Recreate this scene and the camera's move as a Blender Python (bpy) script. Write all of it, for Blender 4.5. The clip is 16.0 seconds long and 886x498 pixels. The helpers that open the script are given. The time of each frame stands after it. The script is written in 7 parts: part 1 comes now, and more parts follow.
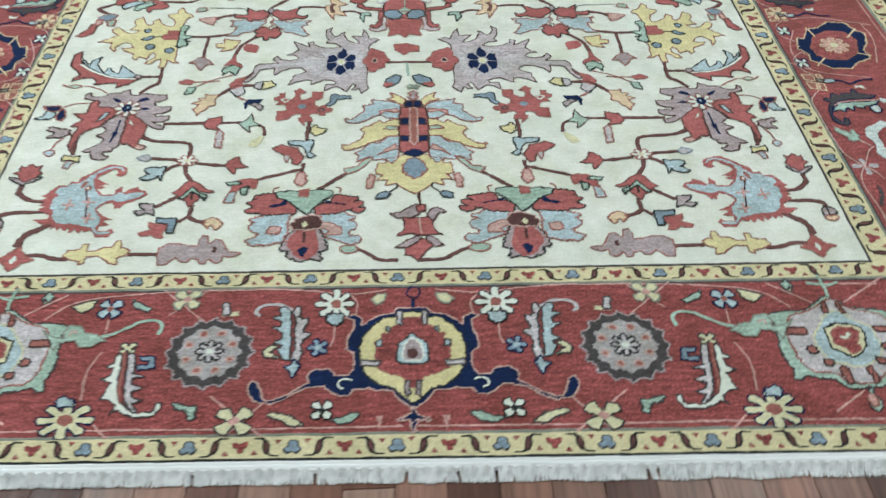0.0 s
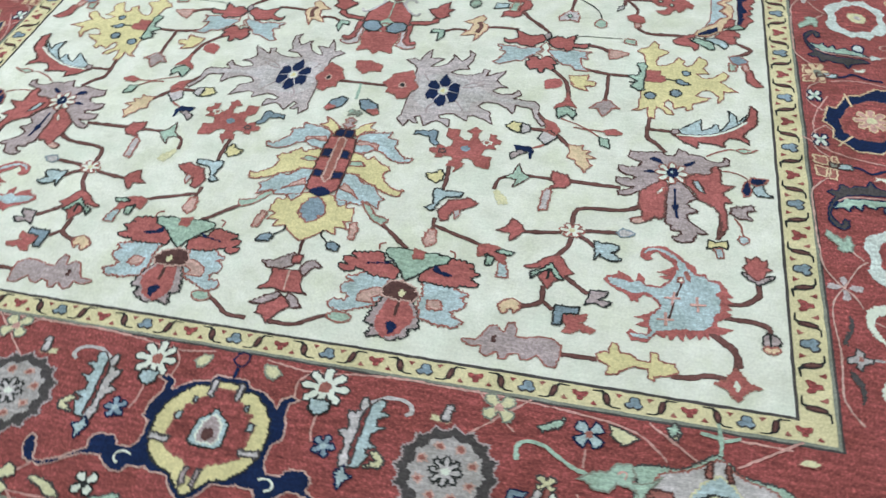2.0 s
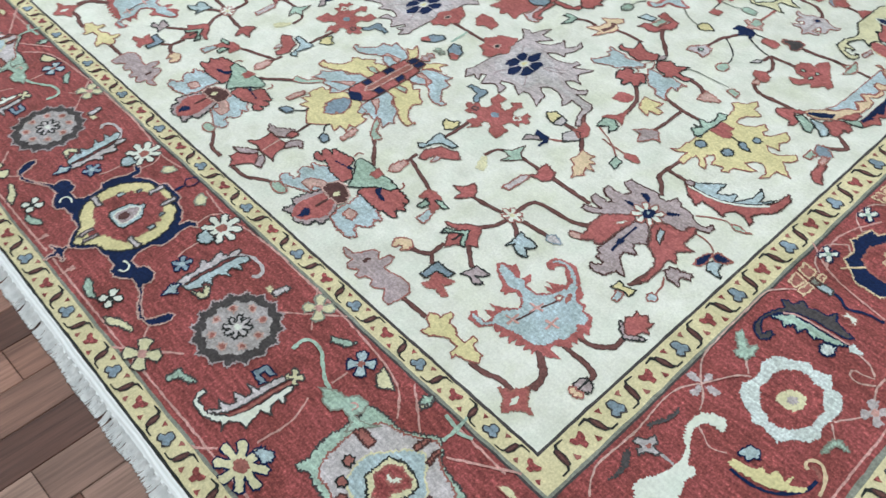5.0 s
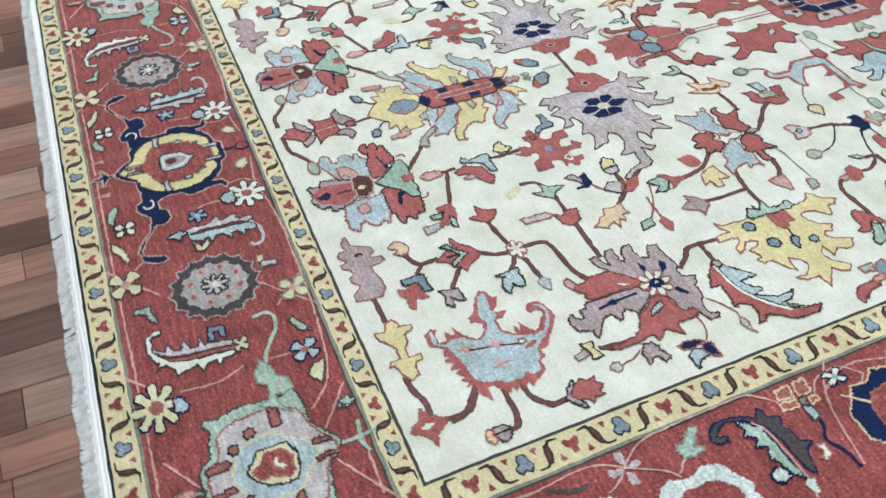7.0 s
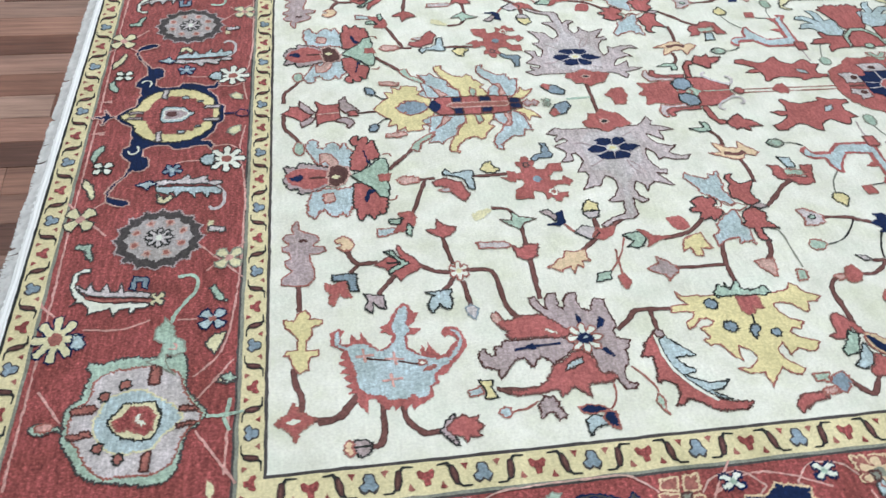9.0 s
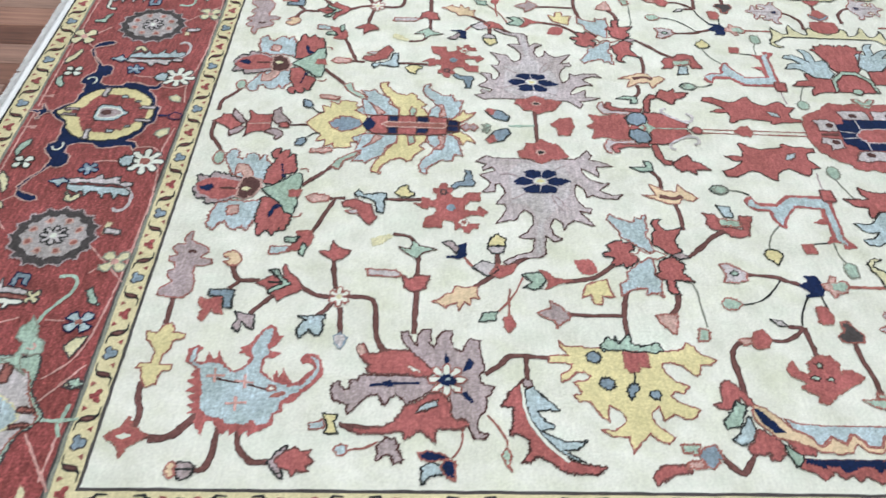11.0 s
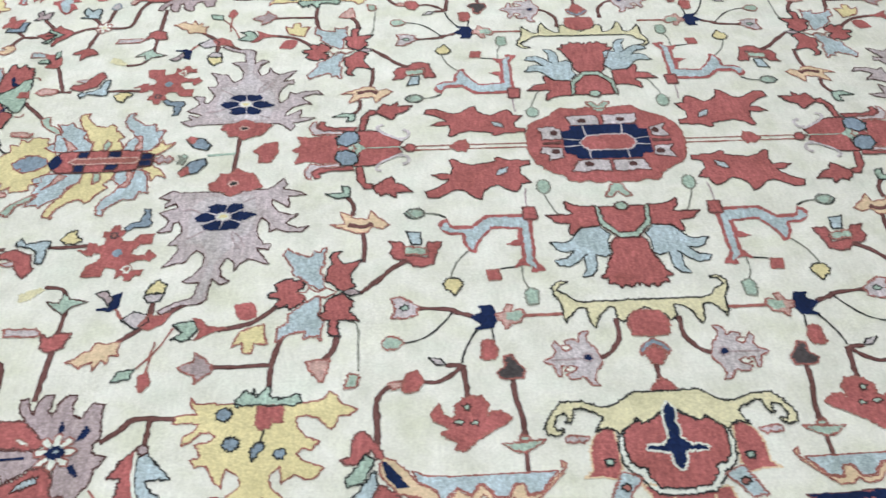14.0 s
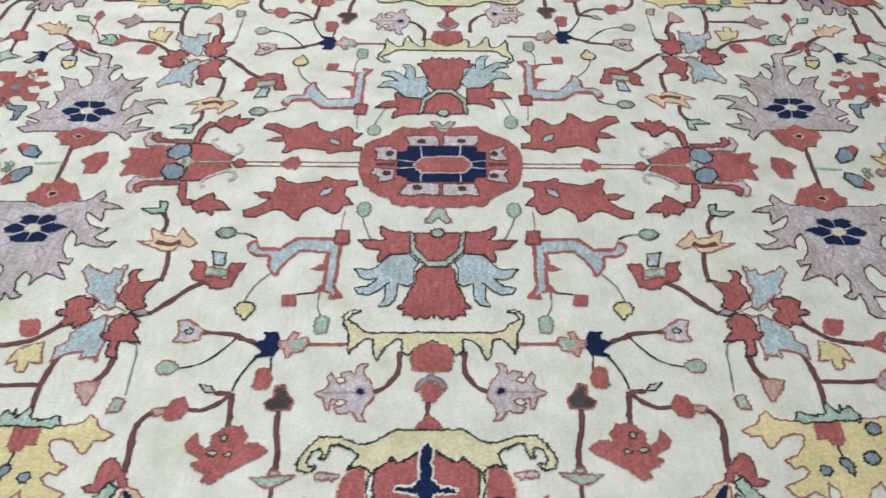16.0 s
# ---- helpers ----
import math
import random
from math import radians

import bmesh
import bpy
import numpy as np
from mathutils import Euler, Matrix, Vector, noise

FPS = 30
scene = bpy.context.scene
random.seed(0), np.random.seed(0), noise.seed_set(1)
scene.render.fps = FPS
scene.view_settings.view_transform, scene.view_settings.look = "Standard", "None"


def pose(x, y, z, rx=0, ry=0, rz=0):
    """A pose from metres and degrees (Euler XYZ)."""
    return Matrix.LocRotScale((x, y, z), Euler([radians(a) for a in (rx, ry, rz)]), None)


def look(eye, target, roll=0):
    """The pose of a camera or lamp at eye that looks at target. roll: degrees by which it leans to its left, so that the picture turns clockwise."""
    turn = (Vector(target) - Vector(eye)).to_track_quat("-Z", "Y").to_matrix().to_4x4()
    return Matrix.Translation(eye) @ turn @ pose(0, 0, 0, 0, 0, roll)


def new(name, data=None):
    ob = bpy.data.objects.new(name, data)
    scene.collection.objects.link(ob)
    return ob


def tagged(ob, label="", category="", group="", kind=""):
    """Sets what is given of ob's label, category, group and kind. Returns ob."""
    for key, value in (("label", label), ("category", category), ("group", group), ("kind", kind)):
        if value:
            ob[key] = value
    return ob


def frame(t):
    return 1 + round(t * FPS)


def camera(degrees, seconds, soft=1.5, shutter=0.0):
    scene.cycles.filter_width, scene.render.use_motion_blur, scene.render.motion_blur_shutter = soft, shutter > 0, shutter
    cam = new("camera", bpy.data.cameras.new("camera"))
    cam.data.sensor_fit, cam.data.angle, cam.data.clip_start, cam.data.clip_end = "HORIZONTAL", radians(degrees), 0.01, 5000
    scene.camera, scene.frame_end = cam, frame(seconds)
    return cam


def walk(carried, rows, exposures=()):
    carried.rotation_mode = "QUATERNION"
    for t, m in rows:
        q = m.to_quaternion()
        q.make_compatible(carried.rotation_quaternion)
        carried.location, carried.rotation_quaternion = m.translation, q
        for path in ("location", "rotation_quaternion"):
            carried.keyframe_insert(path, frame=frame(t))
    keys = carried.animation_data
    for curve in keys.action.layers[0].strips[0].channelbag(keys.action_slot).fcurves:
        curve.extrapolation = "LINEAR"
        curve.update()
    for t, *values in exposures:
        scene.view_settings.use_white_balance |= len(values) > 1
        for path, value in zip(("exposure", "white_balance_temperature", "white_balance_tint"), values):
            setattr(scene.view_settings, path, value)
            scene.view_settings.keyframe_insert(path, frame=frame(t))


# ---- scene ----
cam = camera(54.4, 16.0, soft=1.5, shutter=0.5)
PATH = [
    (0, (0.138, -2.907, 1.338), (0.121, -1.504, -0.087), -1.5),
    (0.5, (0.293, -2.785, 1.320), (0.200, -1.406, -0.125), -1.2),
    (1, (0.410, -2.700, 1.312), (0.187, -1.316, -0.115), -4.4),
    (1.5, (0.542, -2.579, 1.278), (0.249, -1.229, -0.168), -3.5),
    (2, (0.699, -2.526, 1.268), (0.307, -1.209, -0.186), -4.5),
    (2.5, (0.917, -2.531, 1.267), (0.299, -1.245, -0.134), -4.1),
    (3, (1.036, -2.481, 1.252), (0.325, -1.256, -0.161), -6.8),
    (3.5, (1.124, -2.382, 1.227), (0.372, -1.210, -0.207), -2.7),
    (4, (1.200, -2.312, 1.233), (0.377, -1.179, -0.195), -1.3),
    (4.5, (1.342, -2.269, 1.224), (0.387, -1.262, -0.216), -1.5),
    (5, (1.484, -2.247, 1.228), (0.433, -1.321, -0.199), -0.9),
    (5.2, (1.508, -2.231, 1.232), (0.417, -1.340, -0.188), -1.7),
    (7.3, (1.737, -1.848, 1.215), (0.396, -1.351, -0.184), 1.6),
    (7.5, (1.758, -1.813, 1.223), (0.405, -1.358, -0.178), 2.0),
    (8, (1.764, -1.723, 1.216), (0.391, -1.337, -0.186), 1.8),
    (8.2, (1.752, -1.689, 1.214), (0.380, -1.314, -0.192), 3.2),
    (10.3, (1.785, -1.273, 1.236), (0.371, -1.169, -0.175), 3.5),
    (10.5, (1.767, -1.233, 1.243), (0.361, -1.146, -0.177), 3.4),
    (11, (1.714, -1.142, 1.245), (0.296, -1.074, -0.164), 4.5),
    (11.5, (1.665, -1.043, 1.253), (0.278, -0.960, -0.186), 3.5),
    (12, (1.682, -0.888, 1.260), (0.288, -0.825, -0.173), 3.9),
    (12.5, (1.712, -0.764, 1.274), (0.300, -0.694, -0.140), 3.9),
    (13, (1.688, -0.670, 1.274), (0.276, -0.596, -0.141), 2.0),
    (13.5, (1.617, -0.586, 1.284), (0.210, -0.500, -0.136), 3.6),
    (14, (1.566, -0.495, 1.292), (0.190, -0.392, -0.156), 2.1),
    (14.5, (1.577, -0.351, 1.310), (0.215, -0.256, -0.151), 3.2),
    (15, (1.601, -0.235, 1.331), (0.240, -0.191, -0.134), 3.1),
    (15.5, (1.555, -0.132, 1.341), (0.185, -0.088, -0.116), 2.4),
    (16, (1.495, -0.044, 1.358), (0.152, 0.009, -0.123), 3.1),
]
walk(cam, [(t, look(eye, target, roll)) for t, eye, target, roll in PATH],
     exposures=[(0, -0.71, 6250, 5), (2.5, -0.60, 6240, 7), (5, -0.57, 6230, 9), (8, -0.47, 6250, 12), (11, -0.48, 6350, 13), (12.5, -0.59, 6390, 15), (14.5, -0.52, 6420, 15), (16, -0.66, 6430, 15)])

# ---------------------------------------------------------------- light
world = bpy.data.worlds.new("world")
scene.world = world
world.use_nodes = True
world.node_tree.nodes["Background"].inputs[0].default_value = (0.75, 0.85, 1.0, 1)
world.node_tree.nodes["Background"].inputs[1].default_value = 0.25

CEILING = 3.0
ROOM = (-3.6, 3.9, -4.4, 4.6)  # x0, x1, y0, y1
# Assumed ceiling lamps, out of view, added and balanced to light the rug.
LAMPS = [(-2.0, -2.9, 22), (1.7, -2.9, 6), (-2.0, -0.72, 102), (1.7, -0.72, 74), (-2.0, 2.6, 12), (1.7, 2.6, 8)]  # x, y, watts
for lx, ly, watts in LAMPS:
    data = bpy.data.lights.new("assumed_ceiling_lamp", "AREA")
    data.shape, data.size, data.size_y = "RECTANGLE", 0.58, 1.18
    data.energy, data.color = watts, (0.90, 1.0, 1.05)
    lamp = new("assumed_ceiling_lamp", data)
    lamp.location = (lx, ly, CEILING - 0.045)


# ---------------------------------------------------------------- materials
def nodes_of(name):
    mat = bpy.data.materials.new(name)
    mat.use_nodes = True
    nt = mat.node_tree
    return mat, nt, nt.nodes["Principled BSDF"]


def ramp_node(nt, source, stops):
    r = nt.nodes.new("ShaderNodeValToRGB")
    while len(r.color_ramp.elements) < len(stops):
        r.color_ramp.elements.new(0.5)
    for el, (p, v) in zip(r.color_ramp.elements, stops):
        el.position, el.color = p, (*v, 1) if len(v) == 3 else v
    nt.links.new(source, r.inputs[0])
    return r.outputs[0]


def noise_node(nt, scale, detail=2.0, stretch=(1, 1, 1), rough=0.5):
    geo = nt.nodes.new("ShaderNodeNewGeometry")
    mp = nt.nodes.new("ShaderNodeMapping")
    mp.inputs["Scale"].default_value = stretch
    n = nt.nodes.new("ShaderNodeTexNoise")
    n.inputs["Scale"].default_value, n.inputs["Detail"].default_value = scale, detail
    n.inputs["Roughness"].default_value = rough
    nt.links.new(geo.outputs["Position"], mp.inputs[0])
    nt.links.new(mp.outputs[0], n.inputs["Vector"])
    return n.outputs[0]


def times(nt, a, b, factor=1.0):
    m = nt.nodes.new("ShaderNodeMix")
    m.data_type, m.blend_type = "RGBA", "MULTIPLY"
    m.inputs[0].default_value = factor
    nt.links.new(a, m.inputs[6])
    nt.links.new(b, m.inputs[7])
    return m.outputs[2]


def grey(v):
    return (v, v, v)


def wool(name, colour, wear_shade=0.16, streak=0.16, glint=0.3, knot=0.3, sheen=0.1, sheen_mottle=0.0):
    """Hand-knotted wool: knot speckle, rows of weft, washed patches and a nap that leans. Sheen and ripple shading are
    partly put into the colour.
    """
    mat, nt, bsdf = nodes_of(name)
    base = nt.nodes.new("ShaderNodeRGB")
    base.outputs[0].default_value = (*colour, 1)
    # knot speckle; the lightest stop paints glints of pile sheen
    knots = ramp_node(nt, noise_node(nt, 210, 3.0, (1, 0.8, 1), 0.7), [(0.30, grey(1 - knot)), (0.52, grey(1.0)), (0.60, grey(1 + 0.5 * knot)), (0.74, grey(1 + glint))])
    # weft rows and abrash; the light end also paints sheen streaks
    rows = ramp_node(nt, noise_node(nt, 34, 5.0, (0.7, 3.6, 1), 0.75), [(0.32, grey(1 - streak)), (0.52, grey(1.0)), (0.70, grey(1 + 1.5 * streak))])
    # washed patches, which also paint in the shading of faint ripples
    wash_shade = ramp_node(nt, noise_node(nt, 11, 4.0, (1, 1, 1), 0.62), [(0.28, (1 - 1.2 * wear_shade, 1 - 1.15 * wear_shade, 1 - 1.5 * wear_shade)), (0.72, grey(1 + 0.7 * wear_shade))])
    col = times(nt, times(nt, times(nt, base.outputs[0], knots), rows), wash_shade)
    if sheen_mottle:  # uneven pile sheen painted as darker, tinted patches, a hand wide
        sheen_patches = ramp_node(nt, noise_node(nt, 5.5, 5.0, (1.5, 1, 1), 0.6), [(0.34, (1 - sheen_mottle, 1 - 0.8 * sheen_mottle, 1 - 1.7 * sheen_mottle)), (0.52, grey(1.0)), (0.72, (1 - 0.7 * sheen_mottle, 1 - 0.2 * sheen_mottle, 1 - 0.5 * sheen_mottle))])
        col = times(nt, col, sheen_patches)
    nt.links.new(col, bsdf.inputs["Base Color"])
    bsdf.inputs["Roughness"].default_value = 0.92
    bsdf.inputs["Specular IOR Level"].default_value = 0.18
    bsdf.inputs["Sheen Weight"].default_value = sheen
    bsdf.inputs["Sheen Roughness"].default_value = 0.45
    bsdf.inputs["Sheen Tint"].default_value = (*[min(1, c * 1.1 + 0.25) for c in colour], 1)
    bump = nt.nodes.new("ShaderNodeBump")
    bump.inputs["Strength"].default_value, bump.inputs["Distance"].default_value = 0.35, 0.003
    nt.links.new(noise_node(nt, 240, 3.0, (1, 1.3, 1), 0.65), bump.inputs["Height"])
    swell = nt.nodes.new("ShaderNodeBump")  # the rug does not lie quite flat
    swell.inputs["Strength"].default_value, swell.inputs["Distance"].default_value = 0.6, 0.02
    nt.links.new(noise_node(nt, 4.2, 3.0, (1, 0.8, 1), 0.55), swell.inputs["Height"])
    nt.links.new(swell.outputs[0], bump.inputs["Normal"])
    nt.links.new(bump.outputs[0], bsdf.inputs["Normal"])
    return mat


WOOL = {
    "cream": (0.75, 0.748, 0.672),
    "red": (0.296, 0.076, 0.074),
    "coral": (0.405, 0.128, 0.122),
    "rust": (0.35, 0.135, 0.115),
    "gold": (0.70, 0.62, 0.34),
    "straw": (0.67, 0.63, 0.41),
    "peach": (0.70, 0.54, 0.36),
    "sky": (0.435, 0.53, 0.565),
    "denim": (0.235, 0.305, 0.37),
    "mauve": (0.42, 0.34, 0.35),
    "lilac": (0.55, 0.505, 0.52),
    "pink": (0.58, 0.38, 0.34),
    "sage": (0.38, 0.50, 0.42),
    "navy": (0.008, 0.019, 0.070),
    "umber": (0.095, 0.045, 0.042),
    "bark": (0.165, 0.074, 0.068),
    "ink": (0.032, 0.034, 0.034),
    "slate": (0.075, 0.066, 0.068),
    "olive": (0.25, 0.26, 0.22),
    "ivory": (0.74, 0.76, 0.69),
    "butter": (0.69, 0.615, 0.38),
    "rose": (0.60, 0.34, 0.31),
    "dusk": (0.50, 0.435, 0.445),
    "mist": (0.62, 0.67, 0.66),
    "dove": (0.43, 0.395, 0.40),
}
PALE = ("cream", "ivory")
SOFT = ("gold", "straw", "butter", "peach")
MAT = {}
for k, v in WOOL.items():
    if k in PALE:
        MAT[k] = wool("wool_" + k, v, wear_shade=0.13, streak=0.045, knot=0.11, glint=0.05, sheen_mottle=0.09)
    elif k == "red":
        # strong light specks and streaks: the red pile's highlights, painted into the colour
        MAT[k] = wool("wool_" + k, v, wear_shade=0.26, streak=0.42, knot=0.55, glint=1.7, sheen=0.8)
    elif k in SOFT:
        MAT[k] = wool("wool_" + k, v, wear_shade=0.15, streak=0.06, knot=0.2, glint=0.14)
    else:
        MAT[k] = wool("wool_" + k, v, wear_shade=0.2, streak=0.2, knot=0.32, glint=0.4)


def fringe_cotton():
    mat, nt, bsdf = nodes_of("fringe_cotton")
    col = ramp_node(nt, noise_node(nt, 60, 3.0), [(0.3, (0.68, 0.69, 0.68)), (0.7, (0.88, 0.88, 0.87))])
    nt.links.new(col, bsdf.inputs["Base Color"])
    bsdf.inputs["Roughness"].default_value = 0.9
    return mat


def plank_wood(name, node, output):
    mat, nt, bsdf = nodes_of(name)
    info = nt.nodes.new(node)
    tone = ramp_node(nt, info.outputs[output], [(0.0, (0.10, 0.05, 0.038)), (0.25, (0.19, 0.085, 0.058)), (0.5, (0.37, 0.20, 0.145)), (0.7, (0.17, 0.092, 0.070)), (0.85, (0.42, 0.27, 0.21)), (1.0, (0.26, 0.11, 0.075))])
    grain = ramp_node(nt, noise_node(nt, 34, 5.0, (3.0, 0.13, 1), 0.7), [(0.28, grey(0.5)), (0.5, grey(0.95)), (0.72, grey(1.3))])
    cloud = ramp_node(nt, noise_node(nt, 7, 2.0, (1.5, 0.5, 1)), [(0.3, grey(0.75)), (0.7, grey(1.15))])
    nt.links.new(times(nt, times(nt, tone, grain), cloud), bsdf.inputs["Base Color"])
    rough = ramp_node(nt, noise_node(nt, 22, 3.0, (2.0, 0.4, 1)), [(0.3, grey(0.34)), (0.7, grey(0.5))])
    nt.links.new(rough, bsdf.inputs["Roughness"])
    bsdf.inputs["Specular IOR Level"].default_value = 0.22
    return mat


def plain(name, colour, roughness=0.8, bump_scale=90):
    mat, nt, bsdf = nodes_of(name)
    lo, hi = [0.93 * c for c in colour], [1.04 * c for c in colour]
    nt.links.new(ramp_node(nt, noise_node(nt, 3.0, 4.0), [(0.3, lo), (0.7, hi)]), bsdf.inputs["Base Color"])
    bsdf.inputs["Roughness"].default_value = roughness
    b = nt.nodes.new("ShaderNodeBump")
    b.inputs["Strength"].default_value, b.inputs["Distance"].default_value = 0.15, 0.002
    nt.links.new(noise_node(nt, bump_scale, 3.0), b.inputs["Height"])
    nt.links.new(b.outputs[0], bsdf.inputs["Normal"])
    return mat


COTTON = fringe_cotton()
KILIM = plain("kilim_cotton", (0.86, 0.87, 0.86), 0.9, 260)
WOOD = plank_wood("plank_wood", "ShaderNodeObjectInfo", "Random")
WOOD_JOINED = plank_wood("plank_wood_joined", "ShaderNodeNewGeometry", "Random Per Island")
PLASTER = plain("wall_plaster", (0.78, 0.77, 0.74))
CEIL = plain("ceiling_paint", (0.82, 0.82, 0.80))
UNDER = plain("subfloor", (0.03, 0.022, 0.02))
STEEL = plain("white_steel", (0.8, 0.8, 0.8), 0.4)
# Glowing face of the added ceiling panels.
GLOW, glow_nt, glow_bsdf = nodes_of("assumed_diffuser")
glow_bsdf.inputs["Emission Color"].default_value = (0.96, 1.0, 0.99, 1)
glow_bsdf.inputs["Emission Strength"].default_value = 3.0


# ---------------------------------------------------------------- mesh helpers
def mesh_object(name, verts, faces, mats, parent=None, slots=None, label=""):
    me = bpy.data.meshes.new(name)
    me.from_pydata(verts, [], faces)
    for m in mats:
        me.materials.append(m)
    if slots is not None:
        me.polygons.foreach_set("material_index", slots)
    me.update()
    ob = new(name, me)
    if parent is not None:
        ob.parent = parent
    if label:
        tagged(ob, label)
    return ob


def box(name, x0, x1, y0, y1, z0, z1, mat, parent=None):
    v = [(x, y, z) for x in (x0, x1) for y in (y0, y1) for z in (z0, z1)]
    f = [(0, 1, 3, 2), (4, 6, 7, 5), (0, 4, 5, 1), (2, 3, 7, 6), (0, 2, 6, 4), (1, 5, 7, 3)]
    return mesh_object(name, v, f, [mat], parent)


# ---------------------------------------------------------------- room shell
FLOOR_Z = -0.013
x0, x1, y0, y1 = ROOM
tagged(box("wall_west", x0 - 0.15, x0, y0 - 0.15, y1 + 0.15, FLOOR_Z - 0.05, CEILING, PLASTER), "plain off-white plastered showroom wall", "wall", kind="structure")
tagged(box("wall_east", x1, x1 + 0.15, y0 - 0.15, y1 + 0.15, FLOOR_Z - 0.05, CEILING, PLASTER), "plain off-white plastered showroom wall", "wall", kind="structure")
tagged(box("wall_south", x0, x1, y0 - 0.15, y0, FLOOR_Z - 0.05, CEILING, PLASTER), "plain off-white plastered showroom wall", "wall", kind="structure")
tagged(box("wall_north", x0, x1, y1, y1 + 0.15, FLOOR_Z - 0.05, CEILING, PLASTER), "plain off-white plastered showroom wall", "wall", kind="structure")
tagged(box("ceiling", x0 - 0.15, x1 + 0.15, y0 - 0.15, y1 + 0.15, CEILING, CEILING + 0.1, CEIL), "flat white painted ceiling", "ceiling", kind="structure")
floor = box("floor", x0, x1, y0, y1, FLOOR_Z - 0.06, FLOOR_Z - 0.004, UNDER)
tagged(floor, "dark reddish-brown wooden plank floor with satin finish", "floor", kind="structure")
# Unseen panels added to go with the assumed lamps.
for lx, ly, watts in LAMPS:
    fix = new("assumed_ceiling_light")
    fix.location = (lx, ly, CEILING)
    tagged(fix, "assumed flat white ceiling light panel, out of view, switched on", "ceiling light", "ceiling lights")
    box("frame", -0.32, 0.32, -0.62, 0.62, -0.022, 0.0, STEEL, fix)
    box("diffuser", -0.29, 0.29, -0.59, 0.59, -0.03, -0.023, GLOW, fix)

# ---------------------------------------------------------------- rug body
FX, FY = 0.979, 1.647  # half size of the cream field
SX = (0.984, 1.042, 1.052, 1.362, 1.372, 1.427, 1.434)   # side: stripe, grey line, red border, line, stripe, edge
SY = (1.652, 1.692, 1.702, 2.050, 2.056, 2.101, 2.106)   # ends
LAYER = 0.0005


def warp(x, y):
    """The rug lies a little out of square."""
    return x - 0.029 * y, y - 0.03 * x * min(1.0, max(0.0, (y + 1.645) / 1.645))


def uneven(p, k=0.0017, s=80):
    """Knots do not follow a line exactly."""
    n = noise.noise_vector((p[0] * s, p[1] * s, 0.3))
    m = noise.noise_vector((p[0] * 330, p[1] * 330, 7.3))
    return p[0] + k * n[0] + 0.0017 * m[0], p[1] + k * n[1] + 0.0017 * m[1]


def resample(pts, closed, step=0.0026):
    out = []
    n = len(pts)
    for i in range(n if closed else n - 1):
        a, b = pts[i], pts[(i + 1) % n]
        k = max(1, int(math.hypot(b[0] - a[0], b[1] - a[1]) / step))
        out += [(a[0] + (b[0] - a[0]) * j / k, a[1] + (b[1] - a[1]) * j / k) for j in range(k)]
    if not closed:
        out.append(pts[-1])
    return out


rug = new("rug")
tagged(rug, "large hand-knotted wool rug, ivory field, floral vines, red border", "rug")


def ring(name, hx0, hy0, hx1, hy1, z, mat, label=""):
    """A rectangular band of pile between two half sizes, in short segments."""
    verts, faces = [], []
    def loop(hx, hy):
        c = [(-hx, -hy), (hx, -hy), (hx, hy), (-hx, hy)]
        r = []
        for i in range(4):
            a, b = c[i], c[(i + 1) % 4]
            r += [(a[0] + (b[0] - a[0]) * j / 160, a[1] + (b[1] - a[1]) * j / 160) for j in range(160)]
        return r
    for p, q in zip(loop(hx0, hy0), loop(hx1, hy1)):
        verts += [(*warp(*uneven(p, 0.0015, 22)), z), (*warp(*uneven(q, 0.0015, 22)), z)]
    n = len(verts)
    faces = [(i, i + 1, (i + 3) % n, (i + 2) % n) for i in range(0, n, 2)]
    return mesh_object(name, verts, faces, [mat], rug, label=label)


def sheet(name, hx, hy, z, mat, label=""):
    n, m = 40, 64
    v = [(*warp(hx * (2 * i / n - 1), hy * (2 * j / m - 1)), z) for j in range(m + 1) for i in range(n + 1)]
    f = [(j * (n + 1) + i, j * (n + 1) + i + 1, (j + 1) * (n + 1) + i + 1, (j + 1) * (n + 1) + i) for j in range(m) for i in range(n)]
    return mesh_object(name, v, f, [mat], rug, label=label)


field = sheet("field", FX, FY, 0.0, MAT["cream"], "ivory wool field with light wear")
ring("field_line", FX - 0.001, FY - 0.001, SX[0], SY[0], 0.0003, MAT["slate"], "thin dark green-black line")
inner_stripe = ring("guard_stripe", SX[0], SY[0], SX[1], SY[1], 0.0, MAT["butter"], "narrow pale gold guard stripe")
ring("stripe_line", SX[1], SY[1], SX[1] + 0.006, SY[1] + 0.006, 0.0003, MAT["olive"], "grey-green line")
ring("stripe_line", SX[1] + 0.006, SY[1] + 0.006, SX[2], SY[2], 0.0003, MAT["slate"], "thin charcoal line")
border = ring("border", SX[2], SY[2], SX[3], SY[3], 0.0, MAT["red"], "wide brick-red main border")
ring("border_line", SX[3], SY[3], SX[4], SY[4], 0.0003, MAT["olive"], "grey-green line")
outer_stripe = ring("guard_stripe", SX[4], SY[4], SX[5], SY[5], 0.0, MAT["butter"], "narrow pale gold guard stripe")
ring("edge_line", SX[5], SY[5], SX[6], SY[6], 0.0003, MAT["ink"], "thin dark line")

# ---------------------------------------------------------------- knotted ornament
# Drawn in centimetres from the rug's centre, for the quarter with x > 0 and y < 0, then mirrored as the weavers did.
QUARTERS = [(1, 1), (-1, 1), (1, -1), (-1, -1)]
ENDS = [(1, 1), (1, -1)]
SIDES = [(1, 1), (-1, 1)]
ONCE = [(1, 1)]
pen = {}


def begin(name, parent, copies, label, about=None):
    pen.clear()
    pen.update(name=name, parent=parent, copies=copies, label=label, about=about, shapes=[])


